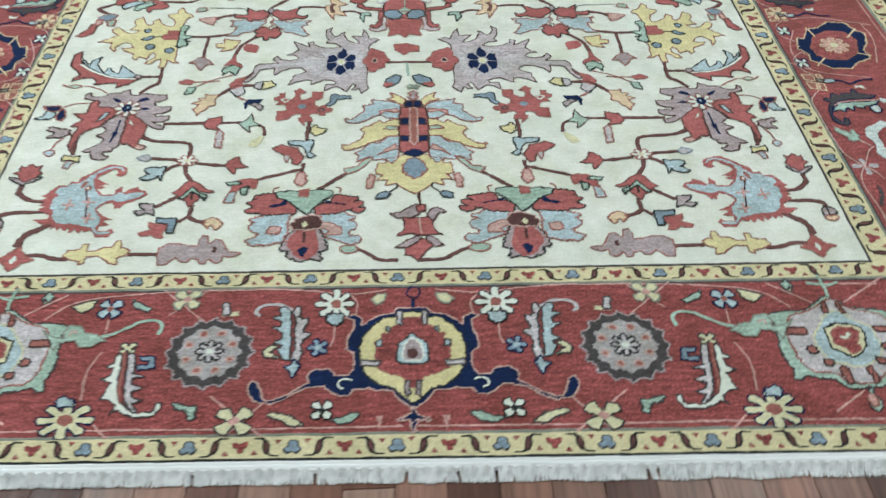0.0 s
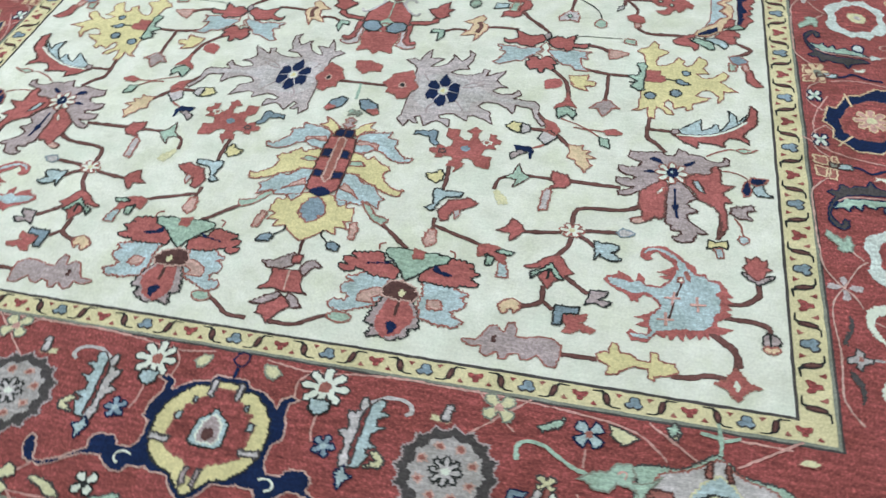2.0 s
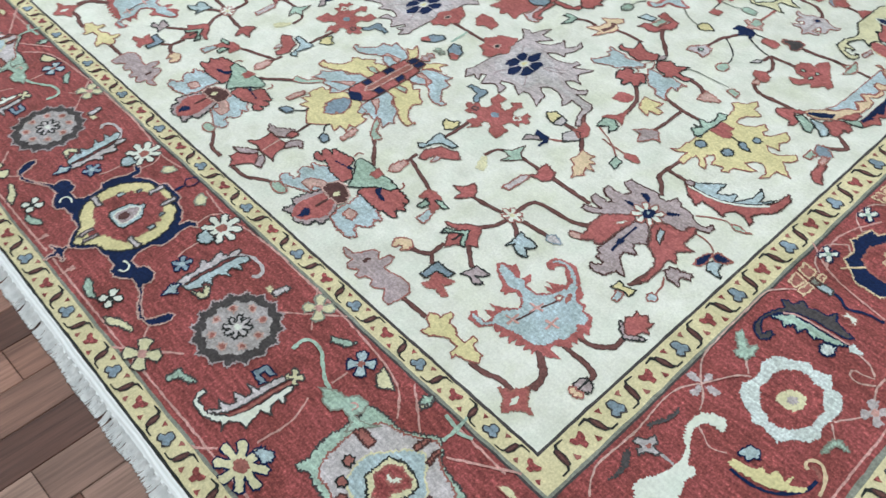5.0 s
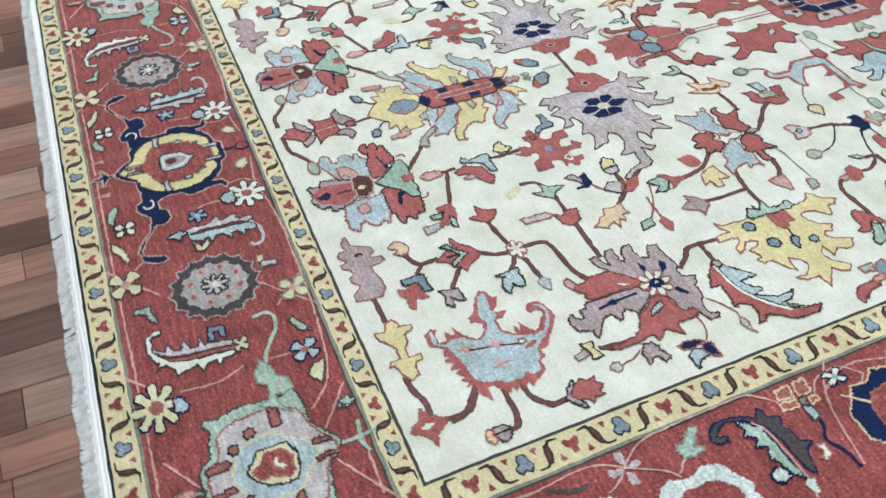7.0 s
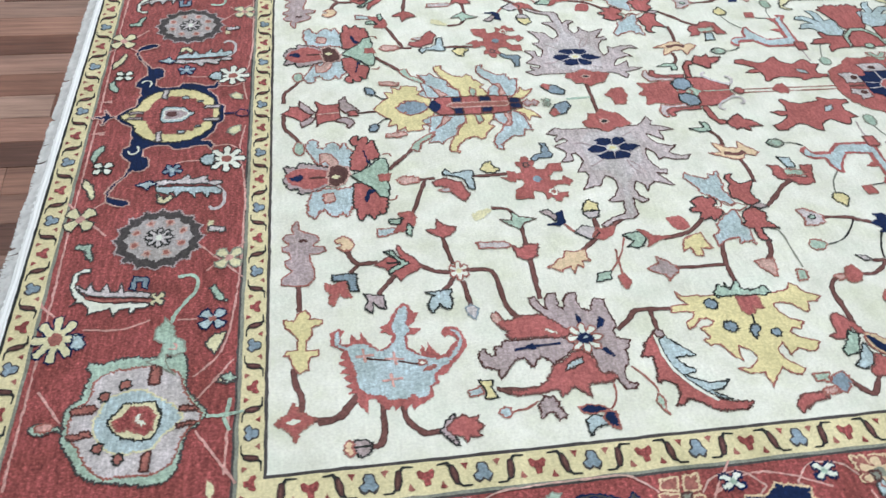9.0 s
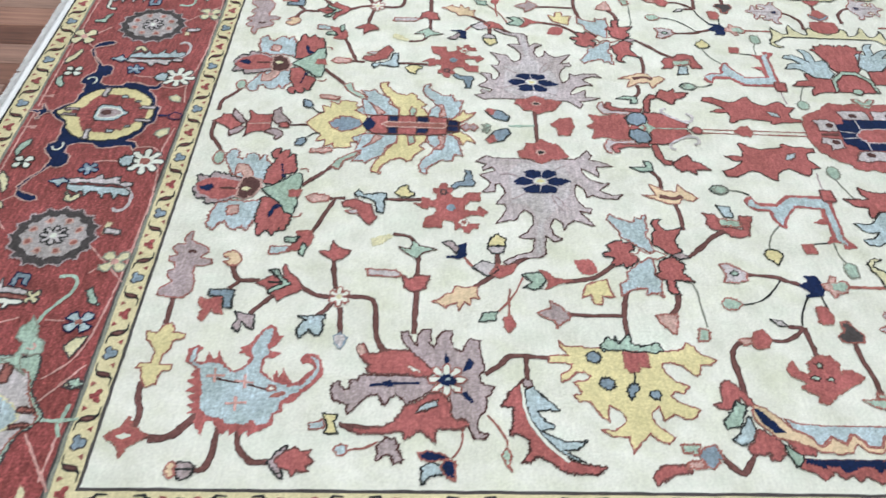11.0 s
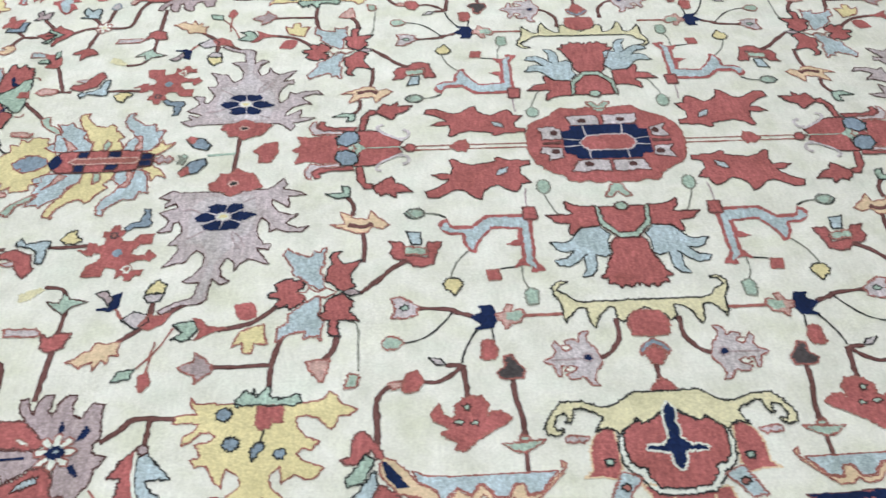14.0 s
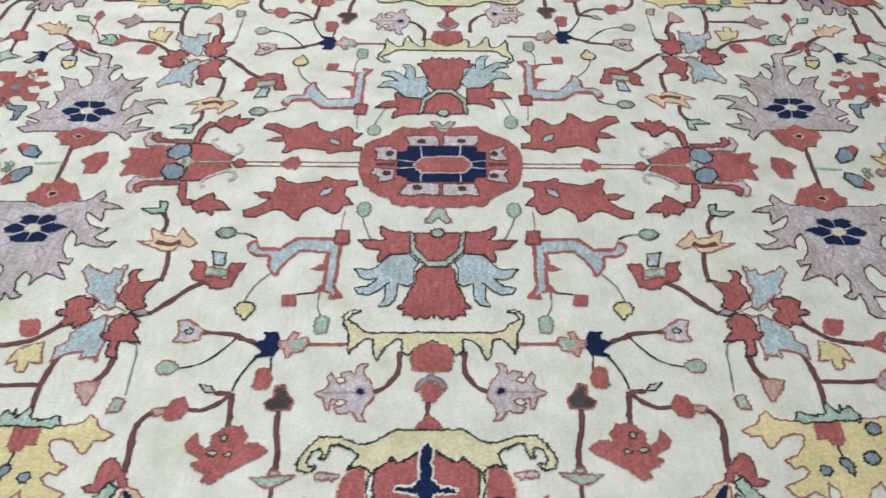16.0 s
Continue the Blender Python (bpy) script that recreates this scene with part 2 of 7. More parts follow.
def metres(pts):
    return [(0.01 * x, 0.01 * y) for x, y in pts]


def crosses_itself(pts):
    p = np.array([uneven(q) for q in pts])
    q = np.roll(p, -1, axis=0)
    def side(a, b, c):
        return (b[..., 0] - a[..., 0]) * (c[..., 1] - a[..., 1]) - (b[..., 1] - a[..., 1]) * (c[..., 0] - a[..., 0])
    a, b, c, d = p[:, None], q[:, None], p[None], q[None]
    hit = (side(a, b, c) * side(a, b, d) <= 0) & (side(c, d, a) * side(c, d, b) <= 0)
    n = len(p)
    gap = np.abs(np.arange(n)[:, None] - np.arange(n)[None])
    return bool((hit & (gap > 1) & (gap < n - 1)).any())


def knotted(pts, grid=0.0027):
    """A woven edge climbs in steps of one knot."""
    out = []
    for x, y in pts:
        q = (round(x / grid) * grid, round(y / grid) * grid)
        if not out or q != out[-1]:
            out.append(q)
    if len(out) > 1 and out[0] == out[-1]:
        out.pop()
    if len(out) < 8:
        return out if len(out) > 3 else pts
    for reach in (1.0, 0.5):
        teeth = []  # single knots stand out along the edge
        for i, (x, y) in enumerate(out):
            k = reach * (0.0026 * noise.noise((x * 190, y * 190, 2.0)) + (0.0013 if i % 2 else -0.0013))
            a, b = out[i - 1], out[(i + 1) % len(out)]
            run = math.hypot(b[0] - a[0], b[1] - a[1])
            turn = abs((x - a[0]) * (b[1] - y) - (y - a[1]) * (b[0] - x))
            if run > 1e-6 and turn < 0.3 * run * run:
                x, y = x + k * (b[1] - a[1]) / run, y - k * (b[0] - a[0]) / run
            teeth.append((x, y))
        if not crosses_itself(teeth):
            return teeth
    return out


def fill(colour, edge, level, *pts):
    p = knotted(resample(metres(pts), True))
    pen["shapes"].append((colour, level, p, None))
    if edge:
        pen["shapes"].append((edge, level + 0.5, p, (0.0029, True)))


def curved(colour, edge, level, *pts):
    """A fill whose outline is rounded."""
    ring_pts = rounded([*pts, pts[0]])[1:-1]
    fill(colour, edge, level, *ring_pts)


def both(colour, edge, level, axis, *pts):
    """A shape that is its own mirror image; the points give one half."""
    half = list(pts)
    other = [(-x, y) if axis == "x" else (x, -y) for x, y in reversed(half[1:-1])]
    fill(colour, edge, level, *half, *other)


def saw(*pts, tooth=1.2, depth=0.4):
    """An outline with a frill of small teeth."""
    turn = sum(a[0] * b[1] - b[0] * a[1] for a, b in zip(pts, pts[1:] + pts[:1]))
    out = []
    for a, b in zip(pts, pts[1:] + pts[:1]):
        dx, dy = b[0] - a[0], b[1] - a[1]
        run = math.hypot(dx, dy)
        n = max(1, round(run / tooth))
        k = math.copysign(depth, turn) / max(run, 1e-6)
        for i in range(n):
            u, v = i / n, (i + 0.5) / n
            out += [(a[0] + dx * u, a[1] + dy * u), (a[0] + dx * v + k * dy, a[1] + dy * v - k * dx)]
    return out


AXIS = 1.7  # the ornament of the end stands a little east of the middle
TULIP = -0.4


def pair(colour, edge, level, axis, *pts):
    """A shape and its mirror image across the rug's long axis."""
    fill(colour, edge, level, *pts)
    fill(colour, edge, level, *[(2 * axis - x, y) for x, y in pts])


def mirrored(colour, edge, level, axis, *pts):
    """One shape that is symmetric across the long axis; the points give one half."""
    fill(colour, edge, level, *pts, *[(2 * axis - x, y) for x, y in reversed(pts[1:-1])])


def rounded(pts):
    """Corners of a drawn line cut off twice."""
    for _ in range(2):
        cut = [pts[0]]
        for a, b in zip(pts, pts[1:]):
            cut += [(0.75 * a[0] + 0.25 * b[0], 0.75 * a[1] + 0.25 * b[1]), (0.25 * a[0] + 0.75 * b[0], 0.25 * a[1] + 0.75 * b[1])]
        pts = cut + [pts[-1]]
    return pts


def stem(colour, width, level, *pts):
    if len(pts) > 2 and pts[0] != pts[-1]:
        pts = rounded(list(pts))
    width *= 0.64 if width > 8 else 1.0
    pen["shapes"].append((colour, level, resample(metres(pts), False, 0.007), (0.001 * width, False)))
    if colour == "bark":
        pen["shapes"].append(("umber", level - 0.5, resample(metres(pts), False, 0.009), (0.001 * width + 0.0034, False)))


def spot(colour, edge, level, centre, a, b):
    fill(colour, edge, level, *[(centre[0] + a * math.cos(k * math.pi / 7), centre[1] + b * math.sin(k * math.pi / 7)) for k in range(14)])


def petals(colour, edge, level, centre, a, b, count, heart):
    """A rosette: petals with notches between them round a heart of another colour."""
    depth = 0.58 if count <= 8 else 0.36 if count <= 10 else 0.12
    ring_pts = []
    for k in range(count):
        for off, r in ((-0.5, 1 - depth - (0.15 if count <= 4 else 0)), (-0.28, 0.9), (0.0, 1.0), (0.28, 0.9)):
            w = 2 * math.pi * (k + off) / count + (math.pi / 4 if count == 4 else 0)
            ring_pts.append((centre[0] + a * r * math.cos(w), centre[1] + b * r * math.sin(w)))
    fill(colour, edge, level, *ring_pts)
    spot(heart, "", level + 0.75, centre, a * (0.27 if count < 12 else 0.74), b * (0.27 if count < 12 else 0.74))


def ribbon(pts, width, closed):
    left, right = [], []
    n = len(pts)
    for i, p in enumerate(pts):
        a = pts[(i - 1) % n] if closed or i else p
        b = pts[(i + 1) % n] if closed or i < n - 1 else p
        u = Vector((p[0] - a[0], p[1] - a[1]))
        v = Vector((b[0] - p[0], b[1] - p[1]))
        u = u.normalized() if u.length > 1e-7 else v.normalized()
        v = v.normalized() if v.length > 1e-7 else u
        m = u + v
        m = m.normalized() if m.length > 0.3 else v
        k = 0.5 * width / max(0.55, m.dot(v))
        k *= 1 + 0.35 * noise.noise((p[0] * 60, p[1] * 60, 4.0)) + (0.10 if i % 2 else -0.10)
        left.append((p[0] - m.y * k, p[1] + m.x * k))
        right.append((p[0] + m.y * k, p[1] - m.x * k))
    return left, right


count_drawn = [0]


def finish():
    count_drawn[0] += 1
    names = list(dict.fromkeys(s[0] for s in pen["shapes"]))
    centres = [None] if pen["about"] is None else [None, pen["about"]]
    parent_field = pen["parent"] is field
    for about in centres:
        for sx, sy in pen["copies"]:
            verts, faces, slots = [], [], []
            def place(p, level):
                x, y = uneven(p)
                if about is not None:
                    y = 2 * about - y
                if sx < 0:  # the weaver's other half came out a little narrower
                    k = 0.031 if sy > 0 else -0.012
                    x -= k * max(0.0, min(1.0, x / 0.18, (FX - x) / 0.12 if parent_field else (1.33 - x) / 0.5))
                if sy < 0 and parent_field:
                    y *= 1.0 - 0.032 * y
                x, y = x * sx, y * sy
                if abs(x) > SX[4] or abs(y) > SY[4]:
                    x, y = max(-SX[4], min(SX[4], x)), max(-SY[4], min(SY[4], y))
                verts.append((*warp(x, y), LAYER * (1 + level)))
                return len(verts) - 1
            for order, (colour, level, pts, line) in enumerate(pen["shapes"]):
                level += 0.03 * order + 0.004 * (count_drawn[0] % 12)
                if line is None:
                    faces.append([place(p, level) for p in pts])
                    slots.append(names.index(colour))
                else:
                    left, right = ribbon(pts, *line)
                    n = len(left)
                    li = [place(p, level + 0.25 * i / n) for i, p in enumerate(left)]
                    ri = [place(p, level + 0.25 * i / n) for i, p in enumerate(right)]
                    for i in range(n if line[1] else n - 1):
                        j = (i + 1) % n
                        faces.append((li[i], ri[i], ri[j], li[j]))
                        slots.append(names.index(colour))
            ob = mesh_object(pen["name"], verts, faces, [MAT[c] for c in names], pen["parent"], slots, pen["label"])
            if sum(p.normal.z * p.area for p in ob.data.polygons) < 0:
                ob.data.flip_normals()


RING_Y = -0.806  # centre of the navy ring on the long sides, about which the border repeats

begin("animal_motif", field, QUARTERS, "mauve four-legged animal figure")
fill("mauve", "rust", 2, (39.4, -159.2), (42.1, -158.9), (43.4, -157.2), (44.3, -155.3), (45.5, -154.8), (47.1, -156.3), (47.7, -153.9), (48.8, -153.7), (49.4, -155.2), (49.4, -157), (51.1, -156.9), (53.8, -156.1), (56.2, -156.2), (57.8, -157.5), (57.9, -159.4), (57.3, -162.5), (55.5, -162.4), (54.8, -161.4), (53.8, -160.4), (52.2, -161.6), (50.9, -161.8), (50.5, -160.6), (48.8, -160.9), (47.9, -162.4), (47.1, -162.3), (46.5, -161), (44.6, -162.2), (43.5, -161.7), (43.5, -160.2), (41.1, -160.4))
spot("umber", "", 3, (45.5, -158.2), 0.5, 0.9)
stem("bark", 11, 1, (57.9, -159.3), (60.7, -159.1), (64.4, -159.1))
finish()

begin("bird_motif", field, QUARTERS, "small gold winged figure")
fill("gold", "rust", 2, (64.8, -159.5), (64, -158), (65.4, -157.2), (66.5, -157.3), (66.6, -155), (67.8, -154.9), (68.2, -156.7), (70.3, -157), (71.4, -157.9), (73.6, -158), (73.8, -155.9), (74.9, -155.9), (75.3, -157.5), (77.9, -157.7), (78.6, -159.3), (77.1, -160.4), (74.6, -161), (74.4, -162), (73.5, -161.4), (73.4, -159.7), (71.3, -159.4), (69.3, -160.4), (67.8, -161.8), (66.1, -162), (66.6, -160.1))
stem("bark", 12, 1, (77.3, -160.2), (80.7, -160.1), (83.5, -158.8), (86.2, -159), (87.5, -159.4))
finish()

begin("star_flower", field, QUARTERS, "red star-shaped corner blossom")
fill("coral", "rust", 2, (88.5, -163.6), (87.3, -162.1), (86.7, -161.2), (84.8, -160.4), (85.7, -159.7), (86.8, -159.7), (87, -158.3), (88.3, -156.7), (89.2, -157.3), (89.7, -158.4), (90.8, -159.4), (92.5, -160), (90.5, -161))
spot("ivory", "", 3, (88.5, -160.3), 0.5, 1.1)
stem("bark", 12, 1, (88.4, -156.9), (88.8, -152.9), (87.5, -151.3), (84.9, -149.4))
finish()

begin("dragon_motif", field, QUARTERS, "pale blue dragon figure with red flame edge")
fill("coral", "", 2, (73, -153.5), (70.1, -153.5), (69.1, -151.9), (70, -151), (70.8, -151.6), (72.8, -151.8), (72.8, -150.1), (70.5, -149.9), (72.1, -149), (72.1, -148.4), (70.2, -148.1), (72.7, -147), (73.7, -146), (74.9, -144.7), (74.5, -143.8), (73.2, -142.5), (71.9, -142.4), (71, -143.3), (70.9, -144.7), (70.1, -144), (69.6, -144.5), (69.1, -143.1), (68.1, -142.5), (65.8, -141.5), (64, -139.5), (65.1, -138.4), (66.6, -137.9), (66.8, -136.9), (68.6, -137.7), (69.3, -138.5), (70.2, -139.2), (70.7, -136.6), (71.7, -137.9), (72, -139.5), (73.3, -139.6), (74.8, -139.7), (75.4, -138.7), (76.9, -137.4), (74.3, -137.2), (76.1, -136.4), (74.1, -136), (76.2, -134.8), (77.2, -133.9), (76.9, -132.9), (74.7, -131.3), (74.2, -130.4), (73.3, -130.9), (72.7, -131.9), (73.2, -132.9), (71.7, -133.2), (70.7, -132.3), (70.7, -130.6), (72, -129.4), (74.2, -128.8), (75.8, -128.9), (77.8, -130.4), (79.6, -132.1), (81.2, -133.2), (81.7, -135), (83.2, -134.7), (83.7, -136.1), (85.8, -136.2), (86.6, -137.2), (87.1, -138.1), (87.5, -139.1), (88.4, -139.9), (87, -140.2), (88.2, -141.3), (87, -141.8), (88.2, -143), (87, -143.4), (88.1, -144.4), (87.2, -145.1), (86.1, -145.8), (85.2, -146.3), (85.5, -147.8), (88.2, -147.8), (86.4, -149.1), (85.5, -149.6), (84.1, -149.2), (83.9, -151), (82.9, -150), (82.1, -151.4), (81.6, -150.2), (80.4, -151.7), (79.7, -150.4), (79.2, -152.3), (78.2, -151), (77.2, -152.4), (76.4, -150.9), (75.9, -152.1), (74.6, -151.3), (73.6, -152.3))
fill("sky", "", 3, (72.7, -152.9), (70.4, -152.7), (69.9, -152), (73.1, -152), (73.6, -150.7), (73.3, -149.7), (73.1, -148.3), (73.6, -147), (74.9, -145.5), (75.4, -144.3), (74.4, -143), (73, -141.9), (71.2, -141.8), (69.9, -142.4), (67.8, -141.4), (65.5, -140.7), (65.1, -139.2), (66.8, -138.9), (68.2, -139.4), (69.5, -139.7), (70.8, -139), (72.2, -140.1), (74.9, -140.1), (76.5, -138.4), (77.5, -136.5), (78.1, -133.9), (77.7, -132.2), (75.1, -130.5), (73.8, -129.9), (72.3, -130.5), (71.7, -131.8), (71.4, -130.8), (72.8, -129.6), (74.9, -129.5), (77, -130.8), (79.1, -132.7), (80, -134.3), (81.2, -135.5), (82.9, -135.5), (83.8, -136.6), (85.7, -136.9), (86, -138.8), (84.9, -139.8), (86.1, -140.9), (85.7, -142.2), (86, -143.7), (84.9, -144.8), (84.6, -146), (84.3, -147.4), (83.6, -148.5), (81.7, -149.2), (79.3, -149.3), (77, -150), (74.6, -150.7))
stem("umber", 4, 4, (76.6, -147.3), (77.1, -145.7), (77.4, -143.1))
stem("umber", 4, 4, (77.8, -141.6), (78.6, -139.4), (78.7, -136.9))
fill("rust", "", 4, (80.4, -137.6), (79.6, -136.9), (79.2, -135.2), (79.9, -134.6), (80.5, -136))
fill("ivory", "rust", 5, (78.0, -138), (77.9, -136.8), (79.1, -136.7), (79.2, -137.9))
stem("rose", 5, 5, (76.1, -149.2), (76, -146))
stem("rose", 5, 5, (74.4, -147.9), (77.5, -147.4))
stem("rose", 5, 5, (77, -144.1), (77.5, -140.6))
stem("rose", 5, 5, (75.6, -142.5), (78.6, -142.1))
stem("rose", 5, 5, (81.8, -144.8), (81.7, -141.2))
stem("rose", 5, 5, (80.3, -143.3), (83.4, -142.9))
stem("bark", 12, 1, (84.1, -149.1), (85.8, -151), (88, -152.6), (89, -154.3), (89.2, -156.3))
stem("bark", 12, 1, (86.5, -145.2), (89.6, -145.2), (91.5, -145.1), (93.3, -145.5), (94.6, -146.3), (94.6, -147.5))
fill("mauve", "ink", 2, (94.4, -150.7), (93.2, -150.4), (93.1, -148.9), (93.8, -147.6), (94.9, -147.3), (96.1, -148.1), (96.3, -149.4), (95.7, -150.4))
stem("ink", 4, 3, (94.6, -150.8), (94.5, -147.6))
fill("peach", "rust", 3, (94, -152.1), (93.1, -151.5), (93.5, -150.7), (94.6, -150.8), (95.7, -150.4), (96.1, -151.3), (95.5, -151.9))
stem("bark", 12, 1, (86.6, -141.7), (89.7, -141.5), (92, -139.9), (93.3, -138.3), (92.9, -135.8))
fill("coral", "bark", 3, (92.9, -134.8), (91.3, -133.5), (90.2, -131.7), (91, -130.6), (90.8, -128.7), (91.7, -129.6), (93, -128.2), (93.8, -129.5), (94.9, -128.9), (94.6, -130.9), (95.7, -131.6), (94.5, -132.3), (94.2, -133.7))
fill("mauve", "ink", 2, (93.1, -136), (90.9, -134.5), (89.8, -133), (91.3, -133.4), (92.8, -134.5), (94.4, -133.5), (96.2, -132.9), (95.1, -134.4))
finish()

begin("palmette", field, QUARTERS, "large mauve and red blossom with navy eye")
fill("mauve", "umber", 2, (69.9, -113.1), (67.7, -114.8), (65.4, -115.2), (65.1, -114), (67.4, -113.1), (68.5, -112.1), (66.2, -112.1), (64.6, -111.2), (64.6, -109.7), (66.1, -109.5), (68, -109.8), (69.1, -108.8), (66.4, -108.4), (64.8, -107), (64.7, -105.5), (67.2, -105.9), (69.1, -105.1), (69.7, -103.6), (67.5, -103), (66.8, -102.3), (66.9, -100.3), (68.4, -100.5), (71.2, -100), (73.9, -99.5), (74.7, -100.5), (76.5, -100.4), (77.6, -97.8), (79.1, -98.5), (79.7, -99.5), (81.6, -99.3), (82.8, -99.8), (83.6, -100.7), (85.3, -101.1), (86.9, -100.6), (87.4, -99.1), (88.3, -99.7), (88.3, -101.5), (86.4, -102.4), (84.2, -103.1), (84.6, -104.9), (83.3, -105.6), (80.2, -105.8), (76.4, -106.7), (74.4, -108.5), (72.4, -110.6), (70.9, -112.1))
fill("mauve", "umber", 2, (75.3, -111.5), (75.4, -120.1), (75.1, -121.6), (76.3, -122.6), (76.4, -124), (77.9, -123.6), (78.7, -124.4), (77.8, -125.3), (76.8, -125.8), (77.1, -126.7), (78.6, -127.1), (80.5, -126.5), (81.2, -125.1), (81.6, -124.1), (83.6, -123.7), (83.1, -122.9), (81.5, -121.9), (80, -120.6), (79.4, -118.6), (81.3, -117.8), (81.9, -117.2), (80.3, -116.6), (79.5, -115.5), (80.1, -114.5), (81.6, -113.7), (80.8, -112.4), (78.9, -109.7), (77.9, -108.7), (76.3, -109.1))
fill("coral", "bark", 3, (70.1, -123.1), (68.8, -123.1), (68.1, -122.1), (69.2, -121.5), (70.7, -121), (70.4, -119.3), (69.6, -118), (69.6, -113.8), (70.7, -112.4), (72.4, -110.6), (74.3, -108.5), (75.1, -109.1), (75.6, -111.8), (75.1, -113.8), (75, -120.1), (74.5, -121.2), (73.5, -120.6), (72.5, -121.4))
fill("coral", "bark", 3, (79.5, -109.8), (78.7, -107.7), (80, -106.5), (81.4, -105.5), (83.9, -105.5), (84.7, -104.4), (84.3, -103.1), (85.4, -102.3), (86.4, -103.9), (86.3, -106), (86.3, -107.8), (87.3, -108.2), (89.4, -108.2), (88.1, -109.3), (86.7, -111.1), (88, -112.5), (88.5, -113.5), (87.1, -113.7), (87, -115), (87.6, -117), (87.6, -120), (87.2, -122.2), (86.3, -122.7), (86.3, -120), (86, -117.1), (85, -115.6), (83.2, -114.3), (81.8, -113.8), (81.2, -111.9))
fill("sky", "umber", 4, (83.4, -111.9), (81.9, -111.1), (80.9, -109.2), (80.5, -108), (81.7, -108.1), (82.6, -109.9))
fill("ivory", "rust", 4, (73, -114), (73.5, -112.2), (74.9, -110.9), (74.4, -112.6))
stem("navy", 5, 4, (77.7, -120.3), (77.1, -116.9), (77, -111.2))
fill("navy", "", 4, (76.7, -118.1), (76.3, -116.4), (77.9, -115.8), (77.8, -117.6))
fill("pink", "", 4, (70, -123), (68.9, -123), (68.6, -122.2), (69.5, -121.8), (70.6, -121.4), (70.9, -122.3))
fill("navy", "", 4, (72.7, -106.9), (71.5, -107.2), (70.2, -106.7), (71.3, -106), (72.7, -106.3))
fill("navy", "", 4, (74.3, -103.7), (72.5, -102.9), (71.4, -102.5), (71.9, -101.6), (73.3, -101.7), (74.1, -102.8))
fill("navy", "", 4, (79, -103.8), (78.6, -102.8), (80.6, -101.6), (81.2, -101.6), (80.3, -103.1))
petals("ivory", "rust", 5, (76.2, -106.5), 3.6, 3.5, 8, "navy")
fill("navy", "", 7, (76.3, -108), (75.3, -107.5), (74.9, -106.2), (75.5, -105), (76.3, -104.6), (77.4, -105.1), (77.7, -106.4), (77.2, -107.6))
spot("sky", "", 8, (76.2, -106.3), 0.4, 0.4)
stem("bark", 11, 1, (85.6, -125), (85.9, -123.8), (86.8, -122.4))
finish()

begin("vine", field, QUARTERS, "brown stem with buds and small leaves")
stem("bark", 12, 1, (69.8, -118.1), (66.9, -120), (58.6, -120.4), (56.7, -121.5), (56.7, -126.4))
petals("ivory", "rust", 3, (56.8, -127.7), 2.6, 2.2, 6, "straw")
stem("bark", 12, 1, (57, -129.4), (56.5, -132.1), (55.1, -134.5), (52.7, -137), (52.5, -139.8))
fill("coral", "bark", 2, (53.8, -144.4), (52.6, -142.9), (51.7, -141.2), (51.9, -139.7), (51.7, -138.8), (49.3, -139.7), (48.7, -139.2), (50.9, -137.9), (52.5, -136.1), (54.8, -135.1), (55.9, -135.9), (56.9, -138), (58.5, -139.4), (56.9, -140.2), (56.3, -141.5), (54.5, -142.2))
fill("sage", "ink", 3, (50.2, -142.2), (50, -140.4), (52.3, -139.2), (53.8, -137.3), (55.2, -139.3), (56.4, -141.5), (55.5, -141.8), (54.2, -140), (53.7, -139.1), (51.4, -140.8))
stem("ink", 5, 4, (53.4, -141.9), (53.5, -139.3))
stem("bark", 11, 1, (54, -138.2), (57.3, -140.9), (59.9, -143), (61.5, -144.1))
fill("mauve", "ink", 2, (61.1, -146.9), (61.9, -143.1), (65.4, -142.8), (64.6, -144.4), (63.5, -145.1), (66.2, -145.6), (64.8, -147), (62.9, -146.2))
stem("bark", 10, 1, (52.8, -143.6), (53.2, -147.4), (51.7, -148.7), (49.3, -149.5))
stem("bark", 10, 1, (53.2, -147.4), (55.3, -149.2))
fill("peach", "rust", 2, (45.8, -151.8), (45, -150.1), (45.9, -148.5), (47.4, -147.9), (49, -148.6), (49.1, -150.2), (48.1, -151.4), (47.4, -150.3), (46.7, -151.7))
fill("denim", "ink", 2, (55.5, -152.8), (55.7, -148.1), (60.2, -147.8), (60.1, -149.4), (57.2, -149.9), (57.1, -152.8))
fill("coral", "rust", 1, (57.8, -154.2), (58.3, -152.5), (56.8, -150.8), (57.2, -149.6), (59.5, -150), (61.7, -149.2), (61.5, -150.7), (60.6, -151.5), (63.5, -152.6), (63, -153.6), (60.6, -153.1), (59, -154.3))
stem("bark", 11, 1, (54.7, -128.5), (51.4, -129.2), (46.8, -129.9))
fill("coral", "bark", 2, (44.6, -133.1), (44.6, -130.9), (41.6, -130.4), (43.5, -129.1), (44.4, -126.4), (46.7, -128.1), (47.3, -129.8), (46.2, -131.3))
stem("bark", 8, 1, (59.5, -127.3), (66, -126.6))
fill("lilac", "denim", 2, (66.7, -127.8), (65.7, -126.6), (67, -125.3), (69.7, -126.2), (68.4, -127.4))
stem("bark", 10, 1, (58.1, -128.7), (60.3, -130), (61.7, -131.5))
fill("sky", "ink", 2, (61.9, -135.1), (61.8, -132.3), (61.4, -129.9), (64.2, -130.2), (66.5, -130.3), (66.1, -132), (65.2, -132.5), (67.2, -134.1), (65.3, -134.9), (63.4, -134.1), (63, -133.2))
finish()

